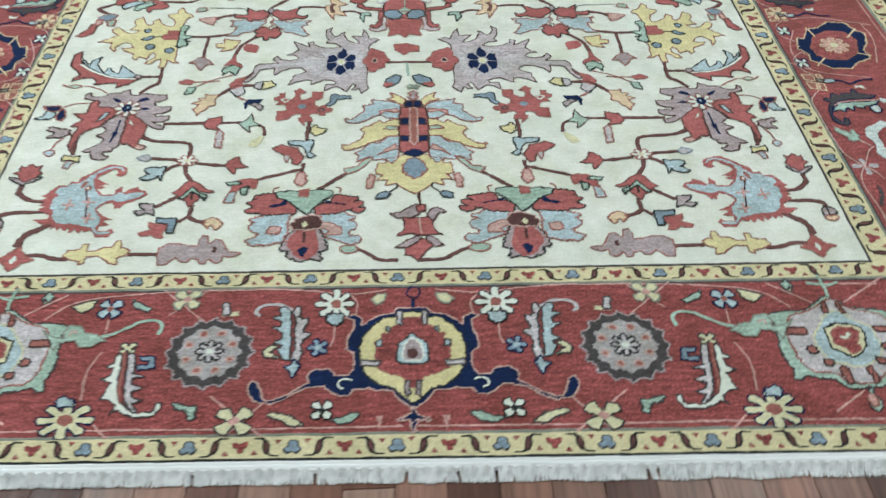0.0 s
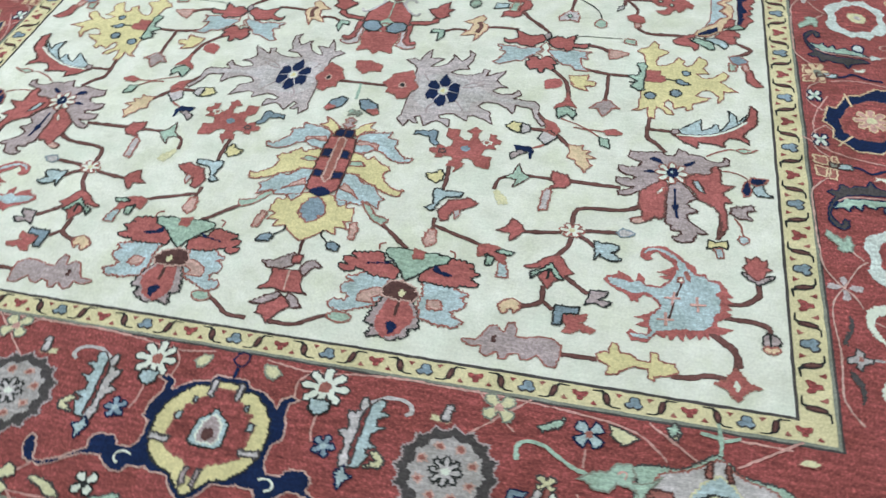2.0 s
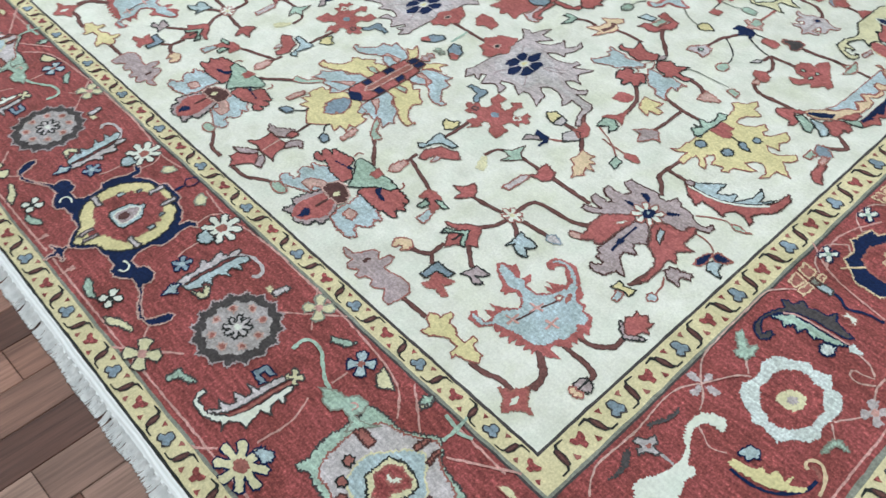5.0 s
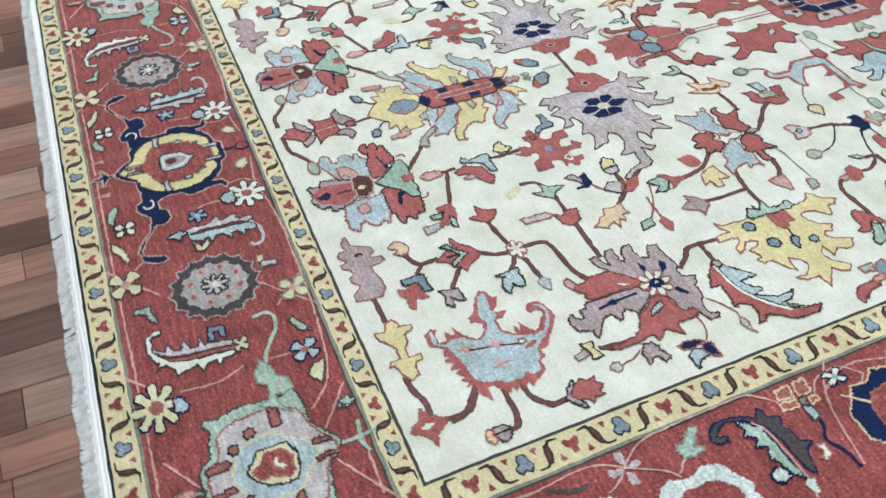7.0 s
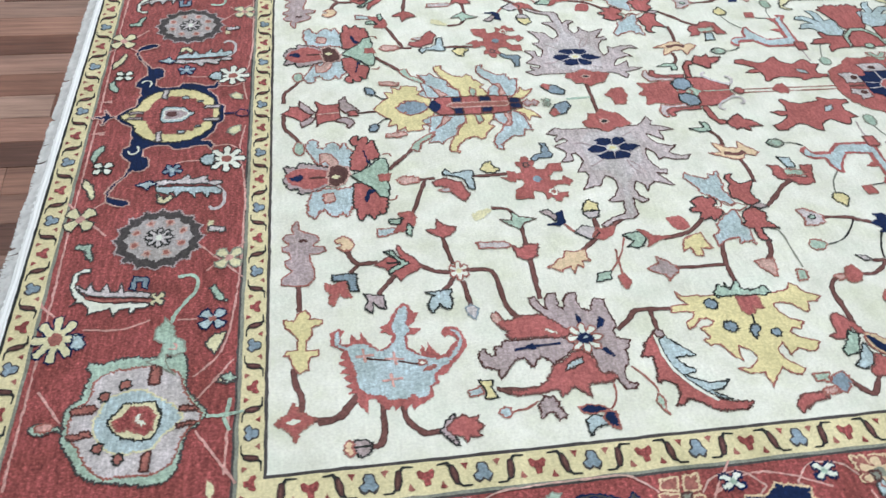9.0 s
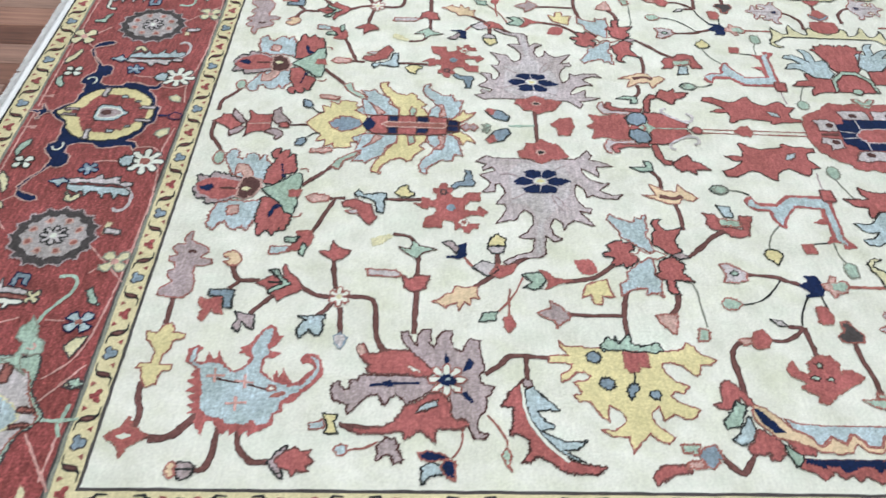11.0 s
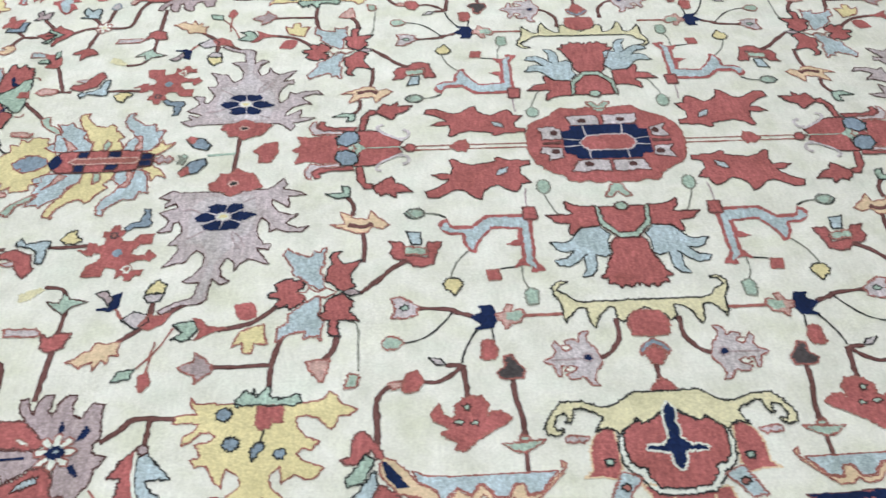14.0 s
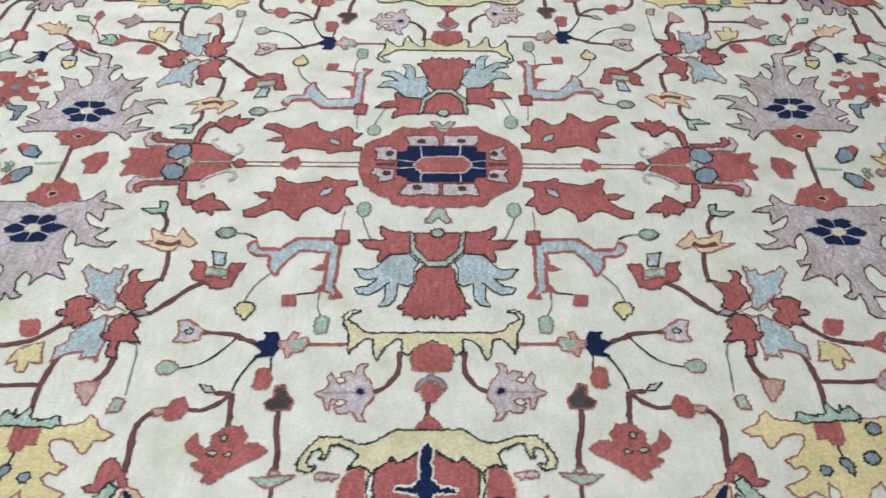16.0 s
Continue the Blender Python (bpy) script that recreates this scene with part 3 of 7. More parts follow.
begin("vine", field, QUARTERS, "brown stem with red box flower")
stem("bark", 12, 1, (65.7, -112.8), (59.8, -112.8), (54.3, -112.7))
fill("coral", "bark", 2, (50.7, -115.8), (51.7, -114.2), (50.6, -112.6), (50.9, -110.2), (54.2, -111.1), (55.2, -113.5), (54, -115.1))
fill("lilac", "rust", 2, (49.2, -123.1), (49.5, -117.2), (51, -115.7), (51.4, -117.1), (50.9, -122.5))
stem("bark", 9, 1, (50.9, -112.8), (45.4, -112.6), (41.4, -113.4), (39.4, -114.8), (39, -118.3))
fill("sage", "umber", 2, (42.8, -117), (43.4, -114.6), (40.5, -113.9), (42.2, -112.8), (43.2, -108.9), (44.3, -111.7), (46.2, -113.1), (44.7, -115.1))
fill("straw", "", 1, (40.5, -122.9), (38.9, -118.9), (39.7, -118.1), (42.1, -120.4), (42.7, -122.2))
finish()

begin("vine", field, QUARTERS, "stem with navy bird and gold blossoms")
fill("navy", "", 2, (45.4, -107.7), (44.7, -104.9), (41.9, -104.7), (41, -102.9), (45.1, -102.8), (45.9, -104.1))
fill("mauve", "ink", 2, (41.2, -107.9), (40.6, -105.9), (42.7, -104.5), (44.5, -104.9), (42.8, -106.1))
stem("rust", 9, 1, (45.4, -103.3), (47.5, -102.1), (48.7, -100.3))
fill("lilac", "ink", 2, (48.1, -101.8), (46.1, -99.5), (47.3, -96.8), (48.9, -96.4), (50.7, -98.7), (49.3, -100.1))
fill("coral", "rust", 2, (47, -96.8), (47.6, -95.2), (47.2, -92.5), (49.6, -93.8), (51, -96.1), (49.9, -98))
stem("bark", 12, 1, (48.8, -94.3), (45, -91.3), (43.8, -87.7))
stem("bark", 11, 1, (49.7, -96.9), (52.4, -100.1), (54.3, -102.2))
fill("peach", "rust", 2, (57.4, -109.7), (56.8, -107.9), (55.6, -107.3), (55.1, -105.7), (53.5, -105.2), (53.7, -102.6), (53.2, -100.5), (55.1, -100.9), (56.7, -100.4), (56.3, -101.9), (58.4, -102.2), (57.4, -103.3), (60, -104.4), (57.9, -104.8), (58.2, -106.2), (59, -107), (58.3, -108.1))
stem("bark", 8, 1, (47.6, -96.4), (44.1, -96.5))
fill("gold", "ink", 2, (41.2, -98.5), (39.1, -97.3), (38.2, -96.1), (40, -94.6), (41.7, -94.9), (42, -98.2))
fill("lilac", "ink", 1, (42, -98.6), (41.9, -94.6), (44, -95.5), (44.1, -97.7))
stem("rust", 4, 1, (50.6, -91.5), (56.7, -94), (59.7, -96.7))
fill("sage", "ink", 2, (62.5, -100.6), (60.3, -99.7), (59.7, -96.8), (62, -97.4))
stem("rust", 4, 1, (53.7, -94.3), (61.1, -94.7))
fill("coral", "rust", 2, (61.4, -95.5), (60.8, -94.2), (63, -93.4), (65.2, -94.7), (63.6, -95.7))
finish()

begin("vine", field, QUARTERS, "stem with sage jaw and blue-red blossom")
fill("sage", "ink", 2, (49.8, -91.9), (49.1, -88), (51.1, -86.6), (53.7, -88.3), (53.5, -91.5), (51.8, -89.4))
fill("coral", "rust", 2, (48.5, -88.2), (48.9, -86.7), (50.7, -85), (51.2, -81.6), (52.4, -84.8), (53.8, -87.1), (51.4, -86.2))
stem("bark", 11, 1, (51.6, -83), (50.8, -78.3), (49.5, -75.6), (46.2, -72.3))
fill("coral", "", 1, (45.5, -80.9), (44.9, -77.4), (46.2, -76.3), (48.8, -76.1), (49.8, -78.2), (48.6, -79.7))
fill("gold", "rust", 2, (52.4, -78.9), (51.2, -76.1), (50.7, -74.2), (53.4, -74.1), (55.3, -73.2), (55.2, -75.8), (57.6, -76), (57.1, -77.6), (54.9, -78), (55.8, -79.8))
stem("bark", 12, 1, (43.9, -56.4), (40.9, -52.9), (36.7, -49.3), (35.2, -46.5))
stem("olive", 4, 1, (50.8, -58.3), (51.6, -56.3), (56.9, -56.2), (62.6, -55.9))
fill("sage", "rust", 2, (63, -57.6), (63.5, -55.8), (66, -56.1), (66.3, -58.4))
stem("bark", 8, 1, (54, -60.2), (58.2, -61), (59.7, -62.6))
fill("pink", "rust", 2, (59.9, -65.6), (59.5, -61.3), (61.9, -61.7), (64.7, -62.5), (63, -64.2), (61.5, -65.3))
stem("bark", 12, 1, (53.5, -70.5), (58, -71.8), (62.3, -72.1), (65.3, -71.9))
stem("bark", 9, 1, (59.9, -83.9), (60.4, -79.2), (60.2, -72.2))
fill("mauve", "rust", 2, (59.9, -89.2), (58.9, -86.5), (56.7, -86.4), (57.9, -84.9), (59.7, -83), (61.1, -82.6), (62.8, -84.7), (63.8, -85.4), (61.9, -85.8), (61.1, -87.5))
finish()

begin("yellow_leaf", field, QUARTERS, "large lobed gold leaf with blue eyes")
fill("gold", "rust", 2, (66.4, -85.4), (68.2, -85.3), (70.3, -83.6), (70.3, -87.3), (71.7, -87.7), (72, -83.8), (72.2, -83.2), (73.7, -84.1), (74.6, -85.7), (76.1, -85.5), (75.7, -84.2), (74.1, -82.8), (73.8, -81.3), (74.7, -80), (75.7, -80.9), (76.1, -83.4), (77, -82.7), (78.7, -82), (79.1, -83.6), (80.4, -82.7), (80.1, -80.8), (81.3, -80.3), (83.4, -79), (84.5, -77.7), (82.4, -77.8), (81, -77.3), (81.5, -76.6), (82.3, -75.3), (83.7, -74.7), (84.9, -75.1), (86.3, -77), (86.2, -79.4), (87.6, -77.2), (87.6, -74.5), (88.8, -74.4), (91, -74.3), (89.4, -73.3), (88.2, -72.3), (86.8, -70.8), (88, -69.6), (88.8, -67.9), (87.6, -66.4), (86.1, -68.1), (84.9, -69.7), (82.6, -69.9), (81.1, -68.5), (82.1, -68.2), (84.2, -67.9), (82.7, -65.8), (83.7, -63.9), (83.5, -62.2), (81.7, -61), (80.2, -64.6), (78.9, -65.9), (78.1, -65), (78.2, -63.4), (76.7, -62.1), (75.7, -64.5), (74.7, -65.3), (73.3, -66.2), (71.7, -66.4), (71.4, -64.8), (72, -62.6), (73.7, -61.2), (74.6, -60.3), (73.1, -59.3), (71.8, -59.1), (71.7, -57.1), (70.7, -55.8), (69.2, -58.8), (67.8, -59.5), (66.6, -60.9), (68.3, -62.1), (68.9, -65.4), (68.3, -77.3), (68.1, -83.1), (67.9, -84.6))
spot("denim", "ink", 3, (70.5, -79.2), 1.3, 1.4)
spot("denim", "ink", 3, (76.4, -77.1), 1.3, 1.4)
fill("denim", "ink", 3, (77.6, -73.7), (76.4, -73.1), (76.3, -71.5), (77.7, -71.6), (79.9, -73.2))
spot("denim", "ink", 3, (78.7, -68.5), 1.0, 1.1)
fill("coral", "rust", 3, (69.1, -73.4), (69.1, -69), (72.7, -68.7), (72.7, -69.7), (71.9, -70.7), (73.7, -71), (73.9, -72.5), (72.9, -73.4))
stem("ink", 4, 4, (73.9, -71.9), (76.4, -72.1))
fill("sage", "ink", 3, (67.8, -77.7), (65.6, -75.9), (66.6, -74.6), (65.3, -74.5), (67.1, -74), (65.9, -72.9), (64.7, -71.7), (67.3, -71.6), (67.7, -69.6), (67.4, -67.7), (66.6, -66.4), (68.6, -65.7), (69.3, -67.2), (68.9, -73.8), (69, -77.1))
stem("bark", 11, 1, (74.7, -99.5), (72.8, -96.9), (70.6, -95.2), (70.3, -93.8), (70.8, -87.6))
stem("bark", 10, 1, (70.6, -91.8), (75.5, -91.8))
finish()

begin("crescent_leaf", field, QUARTERS, "red and pale blue crescent wing")
fill("coral", "umber", 2, (75.9, -92.7), (76.9, -93.7), (78.6, -95.3), (80.6, -96), (81.4, -96.9), (81.7, -94.6), (85.4, -94.8), (87.5, -95.6), (87.1, -93.8), (88.2, -92.2), (90.7, -92.1), (92.6, -93.6), (92.6, -92.1), (91.4, -90.7), (92.7, -88.6), (94.2, -86.7), (94.7, -84.5), (94.7, -80.6), (93.5, -79.1), (93.1, -81.3), (92.8, -83.1), (92.1, -85.6), (90, -87.7), (88.1, -89.8), (85.4, -91.6), (82.3, -92.4), (79.2, -92.8))
stem("ivory", 6, 3, (76.9, -92.8), (80.4, -92.8), (84.2, -92.1), (87.4, -90.3), (90.2, -88), (92.5, -85.5))
fill("sky", "ink", 2, (77.9, -92.4), (77.3, -91), (79, -89.4), (82.3, -86.3), (82.2, -88.3), (82.5, -90.4), (84.6, -89), (85.3, -87.4), (86, -87.7), (86.4, -89.8), (87.6, -88), (88.6, -86), (88.4, -82.2), (90.1, -83.8), (90.1, -86.2), (91.5, -84.5), (92.6, -82.7), (91.9, -85.1), (89.7, -87.7), (87.2, -89.9), (84.2, -91.6), (81.1, -92.4))
fill("mauve", "umber", 3, (75.7, -92.6), (75.8, -91), (77.3, -91), (77.5, -92.5))
stem("rust", 4, 1, (83.4, -99.3), (85.3, -97.7), (87.9, -96.1), (89.6, -95.8))
fill("sage", "rust", 2, (91.2, -96.9), (89.8, -95.9), (91.4, -95.1), (93.2, -95.8), (94.4, -95.2), (93.2, -96.2))
finish()

begin("bud_motif", field, QUARTERS, "blue and gold bud with mauve and navy leaves")
fill("sky", "rust", 2, (85.5, -130.2), (84.8, -127.8), (86.2, -127), (86.8, -129.7))
fill("gold", "ink", 2, (83.5, -127.9), (83.8, -125.3), (85.4, -125.8), (87.4, -124.8), (87.6, -127.2), (85.7, -126.8))
stem("bark", 12, 1, (85.8, -124.8), (86.2, -120.9), (86.8, -117), (86.2, -114.6))
spot("sky", "rust", 2, (90.6, -124.1), 1.1, 1.1)
stem("rust", 4, 1, (90.6, -122.9), (90.1, -119.7), (89, -118))
fill("mauve", "umber", 2, (90, -118), (88.1, -116.9), (88.4, -115), (90.8, -114.3), (92.7, -113.6), (93.1, -115.1), (91.2, -115.8), (92.5, -118))
fill("navy", "rust", 2, (91.1, -111.2), (90.7, -109.2), (91.2, -106.8), (92, -105.6), (92.6, -108.6), (92.4, -110.5))
fill("navy", "rust", 2, (92, -106.3), (92.8, -104.6), (96.1, -104.8), (95.4, -106.4), (93.7, -107.2))
fill("sky", "ink", 2, (93.9, -110.5), (92.7, -109.1), (93.3, -107.2), (95.1, -106.6), (95.2, -108.6), (97, -110.4))
stem("rust", 4, 1, (86.2, -103.6), (89.6, -103.6), (91.9, -105.3))
finish()

begin("red_box_flower", field, QUARTERS, "red cup flower with pale blue tongue")
fill("coral", "bark", 2, (30, -51), (30.4, -48.2), (31.8, -47.5), (34.2, -47.6), (34.6, -45.2), (35.2, -42.6), (31.2, -43), (30.7, -42.9), (30.7, -39.8), (32.8, -40.5), (34.7, -41.2), (36.9, -41.6), (37.5, -43.7), (37.2, -45.8), (35.4, -47.2), (35.2, -49.7), (33.4, -50.5), (31.6, -50.2))
fill("sky", "ink", 3, (27.4, -47.2), (27.8, -44.3), (31.2, -44), (31.4, -46.1))
fill("sage", "rust", 3, (31.7, -47.5), (32.5, -42.8), (34.4, -42.9), (33.9, -47.4))
stem("bark", 12, 1, (35.7, -46.8), (37.3, -50), (40.1, -52.4), (42.1, -54.7))
finish()

begin("vine", field, QUARTERS, "stem with navy star and red flowers")
fill("lilac", "rust", 2, (45.7, -50.2), (45.4, -48.4), (46.8, -46.2), (48.1, -44.7), (50, -45.2), (50.7, -47.1), (50.8, -50.2), (48.9, -49.3))
spot("sage", "ink", 3, (48.2, -47.5), 0.6, 0.9)
stem("bark", 10, 1, (48.4, -44.9), (48.8, -38.7), (50.1, -36.8), (50.9, -34.2))
fill("navy", "", 2, (51.1, -34.8), (49.8, -32.3), (48.5, -33.3), (48.2, -31.5), (48.6, -30), (50.7, -29.6), (52.5, -29.6), (54.1, -30.5), (54.2, -32.3), (54.3, -34), (53, -32.7), (51.8, -34))
stem("ink", 4, 1, (49.9, -38.2), (53.5, -40.9), (56.1, -44), (56.7, -47.8))
fill("sage", "rust", 2, (56.7, -51.9), (55.1, -50.9), (55.3, -48.5), (56.7, -47.7), (58.1, -49.1), (58.1, -51))
fill("pink", "rust", 2, (50.7, -29.6), (50.2, -28.1), (48.4, -27.6), (48.7, -26.3), (50.2, -26.8), (49.7, -24.5), (51.2, -23.9), (52.8, -25.1), (53.4, -26.9), (54.6, -28), (52.6, -28.4), (52.2, -29.5))
fill("sage", "", 3, (50.5, -27.4), (50.2, -24.8), (51.3, -24.2), (52.6, -25.6), (52.4, -27.5))
stem("rust", 8, 1, (51.3, -24.2), (51.4, -16.4))
stem("ink", 4, 1, (54.1, -33.5), (58, -35.8), (61.9, -36.8))
stem("bark", 11, 1, (62.3, -36.6), (66.1, -36.3), (69.7, -35.9))
stem("bark", 10, 1, (62.3, -36.6), (64.8, -39.2), (65.9, -41.5), (65.6, -44.5))
fill("lilac", "ink", 2, (60.3, -43), (60.8, -40.7), (62.2, -39.7), (62.1, -41.7))
stem("bark", 6, 1, (62.2, -39.9), (62.3, -37.1))
fill("coral", "rust", 3, (63.8, -47.1), (63.1, -45.1), (65.2, -44), (67.5, -44.9), (67.9, -47.6), (65.9, -47.8))
fill("pink", "rust", 2, (65.6, -50.5), (65.2, -47.5), (66.6, -47.4), (66.9, -49.8))
fill("coral", "rust", 2, (57.1, -32.8), (57.1, -30.7), (59.3, -29.8), (61.5, -30.6), (61, -33.1))
stem("ink", 4, 1, (53.8, -30.7), (57.3, -30.5))
fill("coral", "rust", 2, (69.6, -37), (69.2, -33.6), (71.3, -32.3), (73.8, -32.9), (72.5, -31.7), (72.5, -30.3), (74.1, -28.3), (75.7, -30.2), (76.4, -32), (77.6, -33.7), (78.9, -35.4), (80.1, -36.6), (80, -38.8), (78.3, -38), (77.6, -39.8), (76.4, -41), (75.8, -39.3), (73.9, -42.3), (72.4, -42.7), (70.6, -41.2), (72.8, -40.6), (73.6, -39), (73.2, -38.3), (71.3, -38.5))
for eye in ((71.5, -36.3), (74.5, -37.8), (74.8, -34.9)):
    spot("sage", "umber", 3, eye, 0.6, 0.7)
fill("slate", "rust", 2, (60.8, -28.9), (60.5, -27.4), (62.2, -26.5), (64.4, -25.1), (65.9, -25.6), (66, -27.7), (65.7, -29.9), (64.4, -30.5), (63.3, -28.9))
stem("bark", 11, 1, (65.8, -27.5), (69.9, -27.5), (73.8, -26.4), (78.1, -26.3))
fill("sage", "rust", 2, (79.1, -30.4), (78.8, -22.7), (80.4, -25.1), (81.2, -26.4), (80.7, -28.4))
fill("sage", "rust", 2, (77.6, -27), (78.2, -25.3), (79.1, -25.9), (79.1, -27.4))
stem("bark", 10, 1, (81, -26.4), (84.9, -26.5))
finish()

begin("boat_motif", field, QUARTERS, "pale blue boat shape with navy and red scalloped keel")
fill("sky", "rust", 2, (83.2, -46.3), (84.6, -43.3), (84.9, -21.4), (86, -22.6), (88.4, -24.5), (88.9, -26.7), (86.6, -27.2), (86.7, -28.9), (88.9, -30.2), (88.7, -32.2), (86.6, -33.9), (86.3, -34.9), (88.2, -36.1), (87.4, -37.6), (86.7, -38.5), (87.8, -39.3), (88.9, -41.1), (87, -42.1), (86.4, -43), (85.5, -44.9))
fill("peach", "rust", 3, (80.5, -51.2), (81.2, -49.2), (83.5, -46.8), (85.8, -45), (86.6, -42.9), (87.5, -42.1), (89.2, -41.1), (88.2, -39.2), (87, -38.4), (87.9, -37.6), (88.5, -36.2), (86.8, -34.7), (87.2, -33.8), (89.2, -32.2), (89.2, -30.1), (87, -28.7), (87, -27.4), (89.2, -26.9), (88.8, -24.5), (86.3, -22.3), (84.6, -20.3), (82.8, -20.7), (83.7, -19.8), (85.5, -20.7), (88.3, -23.5), (90.3, -25.9), (90.2, -28), (89.1, -29.1), (90.1, -30.2), (90.2, -32.4), (88.3, -34.2), (90.1, -35.6), (90.4, -37.9), (90.1, -41.2), (88.9, -43.2), (87.8, -46.2), (87.4, -48.1), (85.1, -50.5), (83.2, -51.7))
fill("navy", "", 5, (81.4, -51.5), (81.6, -50.3), (83.8, -48.3), (86.4, -46.5), (86.3, -48.6), (84.3, -50.4))
finish()

begin("keel_motif", field, QUARTERS, "navy and red scalloped keel under the boat shape")
fill("coral", "bark", 2, (91.4, -46.9), (91.8, -19.5), (93.7, -21.6), (95.2, -23.3), (95.5, -26.4), (94.5, -27.6), (95.8, -28.9), (96, -32.4), (94.7, -34.6), (95.7, -36), (94.4, -37), (95.2, -38.5), (93.9, -39.9), (95.5, -42), (94.1, -43.3), (93.3, -45.7))
fill("navy", "", 3, (91.5, -44.5), (91.8, -19.9), (93.2, -21.8), (93.3, -24), (93.4, -25.5), (94.1, -27.7), (92.8, -28.4), (93, -30.4), (94.3, -32.1), (93, -32.9), (92.8, -34.8), (93.8, -36.9), (94.1, -38.1), (93, -38.8), (92.8, -40.7), (93.4, -41.8), (92.6, -42.6), (92.3, -44.6))
finish()

begin("boat_leaf", field, QUARTERS, "red, sage and pale blue leaves at the boat shape's bow")
fill("coral", "bark", 2, (75.9, -56.2), (75.2, -54.6), (76.5, -53.4), (77.7, -52.1), (79.5, -51.2), (80.9, -50.4), (80.8, -52.2), (79.1, -52.9), (79.9, -54.3), (81.4, -54.9), (81.6, -57.4), (80.4, -58.4), (80.2, -56.6))
fill("sage", "ink", 3, (79.9, -54), (80.8, -52.3), (83.2, -53.4), (85.1, -54.5), (85.6, -57), (84.3, -57.3), (82.4, -55.8))
fill("sky", "ink", 2, (82.6, -52.3), (86.1, -51.8), (88.6, -53.2), (88.8, -55.2), (87.8, -56.4), (86.6, -54.9), (84.7, -53.8))
fill("coral", "bark", 2, (85.5, -51.5), (87.2, -48.7), (88.9, -47.3), (90.6, -47.9), (91.9, -49), (91.9, -50.5), (90.5, -50.3), (90.8, -53.4), (89.4, -54.1), (88.2, -52.7))
fill("coral", "bark", 2, (87.7, -46.9), (88.1, -44.2), (90, -41.8), (90.6, -42.5), (90.6, -45.4))
fill("sage", "ink", 3, (88.6, -47.7), (89.2, -46.8), (90.8, -44.9), (91.9, -44.8), (93.1, -46.4), (91.4, -46.9))
stem("bark", 12, 1, (78, -52), (73.9, -52.2), (69.8, -52.6), (67, -51.5), (66, -49.5))
stem("bark", 9, 1, (90.6, -53.1), (93.6, -54.8), (94.7, -55.8), (93.6, -57.2), (91.9, -58.7))
finish()

begin("denim_flower", field, QUARTERS, "blue and red flower with pale wings")
fill("denim", "rust", 2, (89.6, -62.1), (88.8, -59.8), (91.2, -58.8), (93.6, -60.8), (92.9, -62.1), (90.8, -62.9))
fill("sage", "rust", 2, (88.8, -65.6), (88.7, -62.3), (90.7, -63), (90.4, -65.6))
fill("pink", "rust", 2, (92.3, -65.4), (91.8, -62.4), (93.4, -62.2), (93.6, -65.4))
fill("coral", "bark", 2, (94.2, -71.1), (92.8, -69.4), (92.8, -65.5), (94.2, -64.7), (94.7, -67.8), (96.6, -71), (95.1, -71.5))
stem("bark", 9, 1, (91, -59), (92.9, -57.4), (94.6, -56.1), (92, -54.1))
finish()

begin("lotus_palmette", field, SIDES, "red lotus medallion with navy cross and straw canopy")
both("ivory", "ink", 2, "y", (73.1, 0), (75.6, -5.4), (77.4, -9.6), (81.1, -10.2), (84.3, -10), (86.3, -8.3), (86.6, -6.9), (87.9, -6.9), (90.1, -4.8), (90.6, 0))
both("coral", "ink", 3, "y", (74, 0), (76, -3.9), (76.1, -7), (77.5, -9), (81.7, -9.2), (84, -8.7), (85.1, -7.3), (85.3, -6), (87.1, -5.9), (89, -4.2), (89.4, 0))
both("straw", "ink", 4, "y", (70.3, 0), (70.1, -6), (71.3, -7.9), (72.6, -9.6), (73, -11.3), (72.6, -13.3), (71.7, -15.1), (71.4, -18), (71.6, -19.4), (73, -20.8), (74.9, -22.1), (76.4, -22.7), (78, -22.3), (78.3, -20.5), (77.7, -19.4), (76.9, -19.5), (77.3, -20.6), (76.3, -21.2), (74.3, -20.4), (73.8, -18.8), (74.9, -18.4), (76, -18.9), (75.9, -18), (74.3, -17.4), (73.1, -17.3), (73, -15.8), (74.1, -13.5), (75, -12.2), (76.5, -12.9), (78, -14.1), (77.3, -12.4), (77.4, -10.8), (78.5, -9.8), (77.7, -8.6), (76.4, -7), (75.7, -6.2), (76.6, -5.5), (76.4, -4.4), (75.1, -2.6), (74.3, -1.2), (73.6, 0))
fill("navy", "ivory", 5, (72.4, -0), (74, -1.4), (76.9, -1.3), (79.8, -1.2), (81, -2.4), (81.1, -5.4), (82, -5.3), (82.7, -1.5), (84.7, -1.3), (86.2, -0.5), (86.2, 0.4), (84.4, 1.2), (82.6, 1.4), (82.7, 5.2), (81.6, 5.3), (81.2, 2.6), (79.8, 1.2), (77, 0.9), (74, 1))
fill("coral", "peach", 1, (88.1, -7.5), (90.1, -6.2), (92.3, -6.5), (94.7, -7.4), (95.1, -8.5), (96, -6.7), (94.8, -5.4), (94.5, -4.2), (94.2, -3.1), (94.3, -0.4), (94.8, 1), (96.5, 0.9), (95.1, 2.1), (94.1, 4.1), (94.8, 6.3), (96.1, 7.9), (95.1, 9.8), (94.3, 7.9), (91.9, 8.1), (89.5, 7.4))
stem("peach", 4, 2, (90.8, -2.3), (94, -2.8))
stem("peach", 4, 2, (90.7, 4.5), (94.1, 4.3))
spot("lilac", "ink", 2, (92.7, 0.9), 0.5, 0.6)
finish()

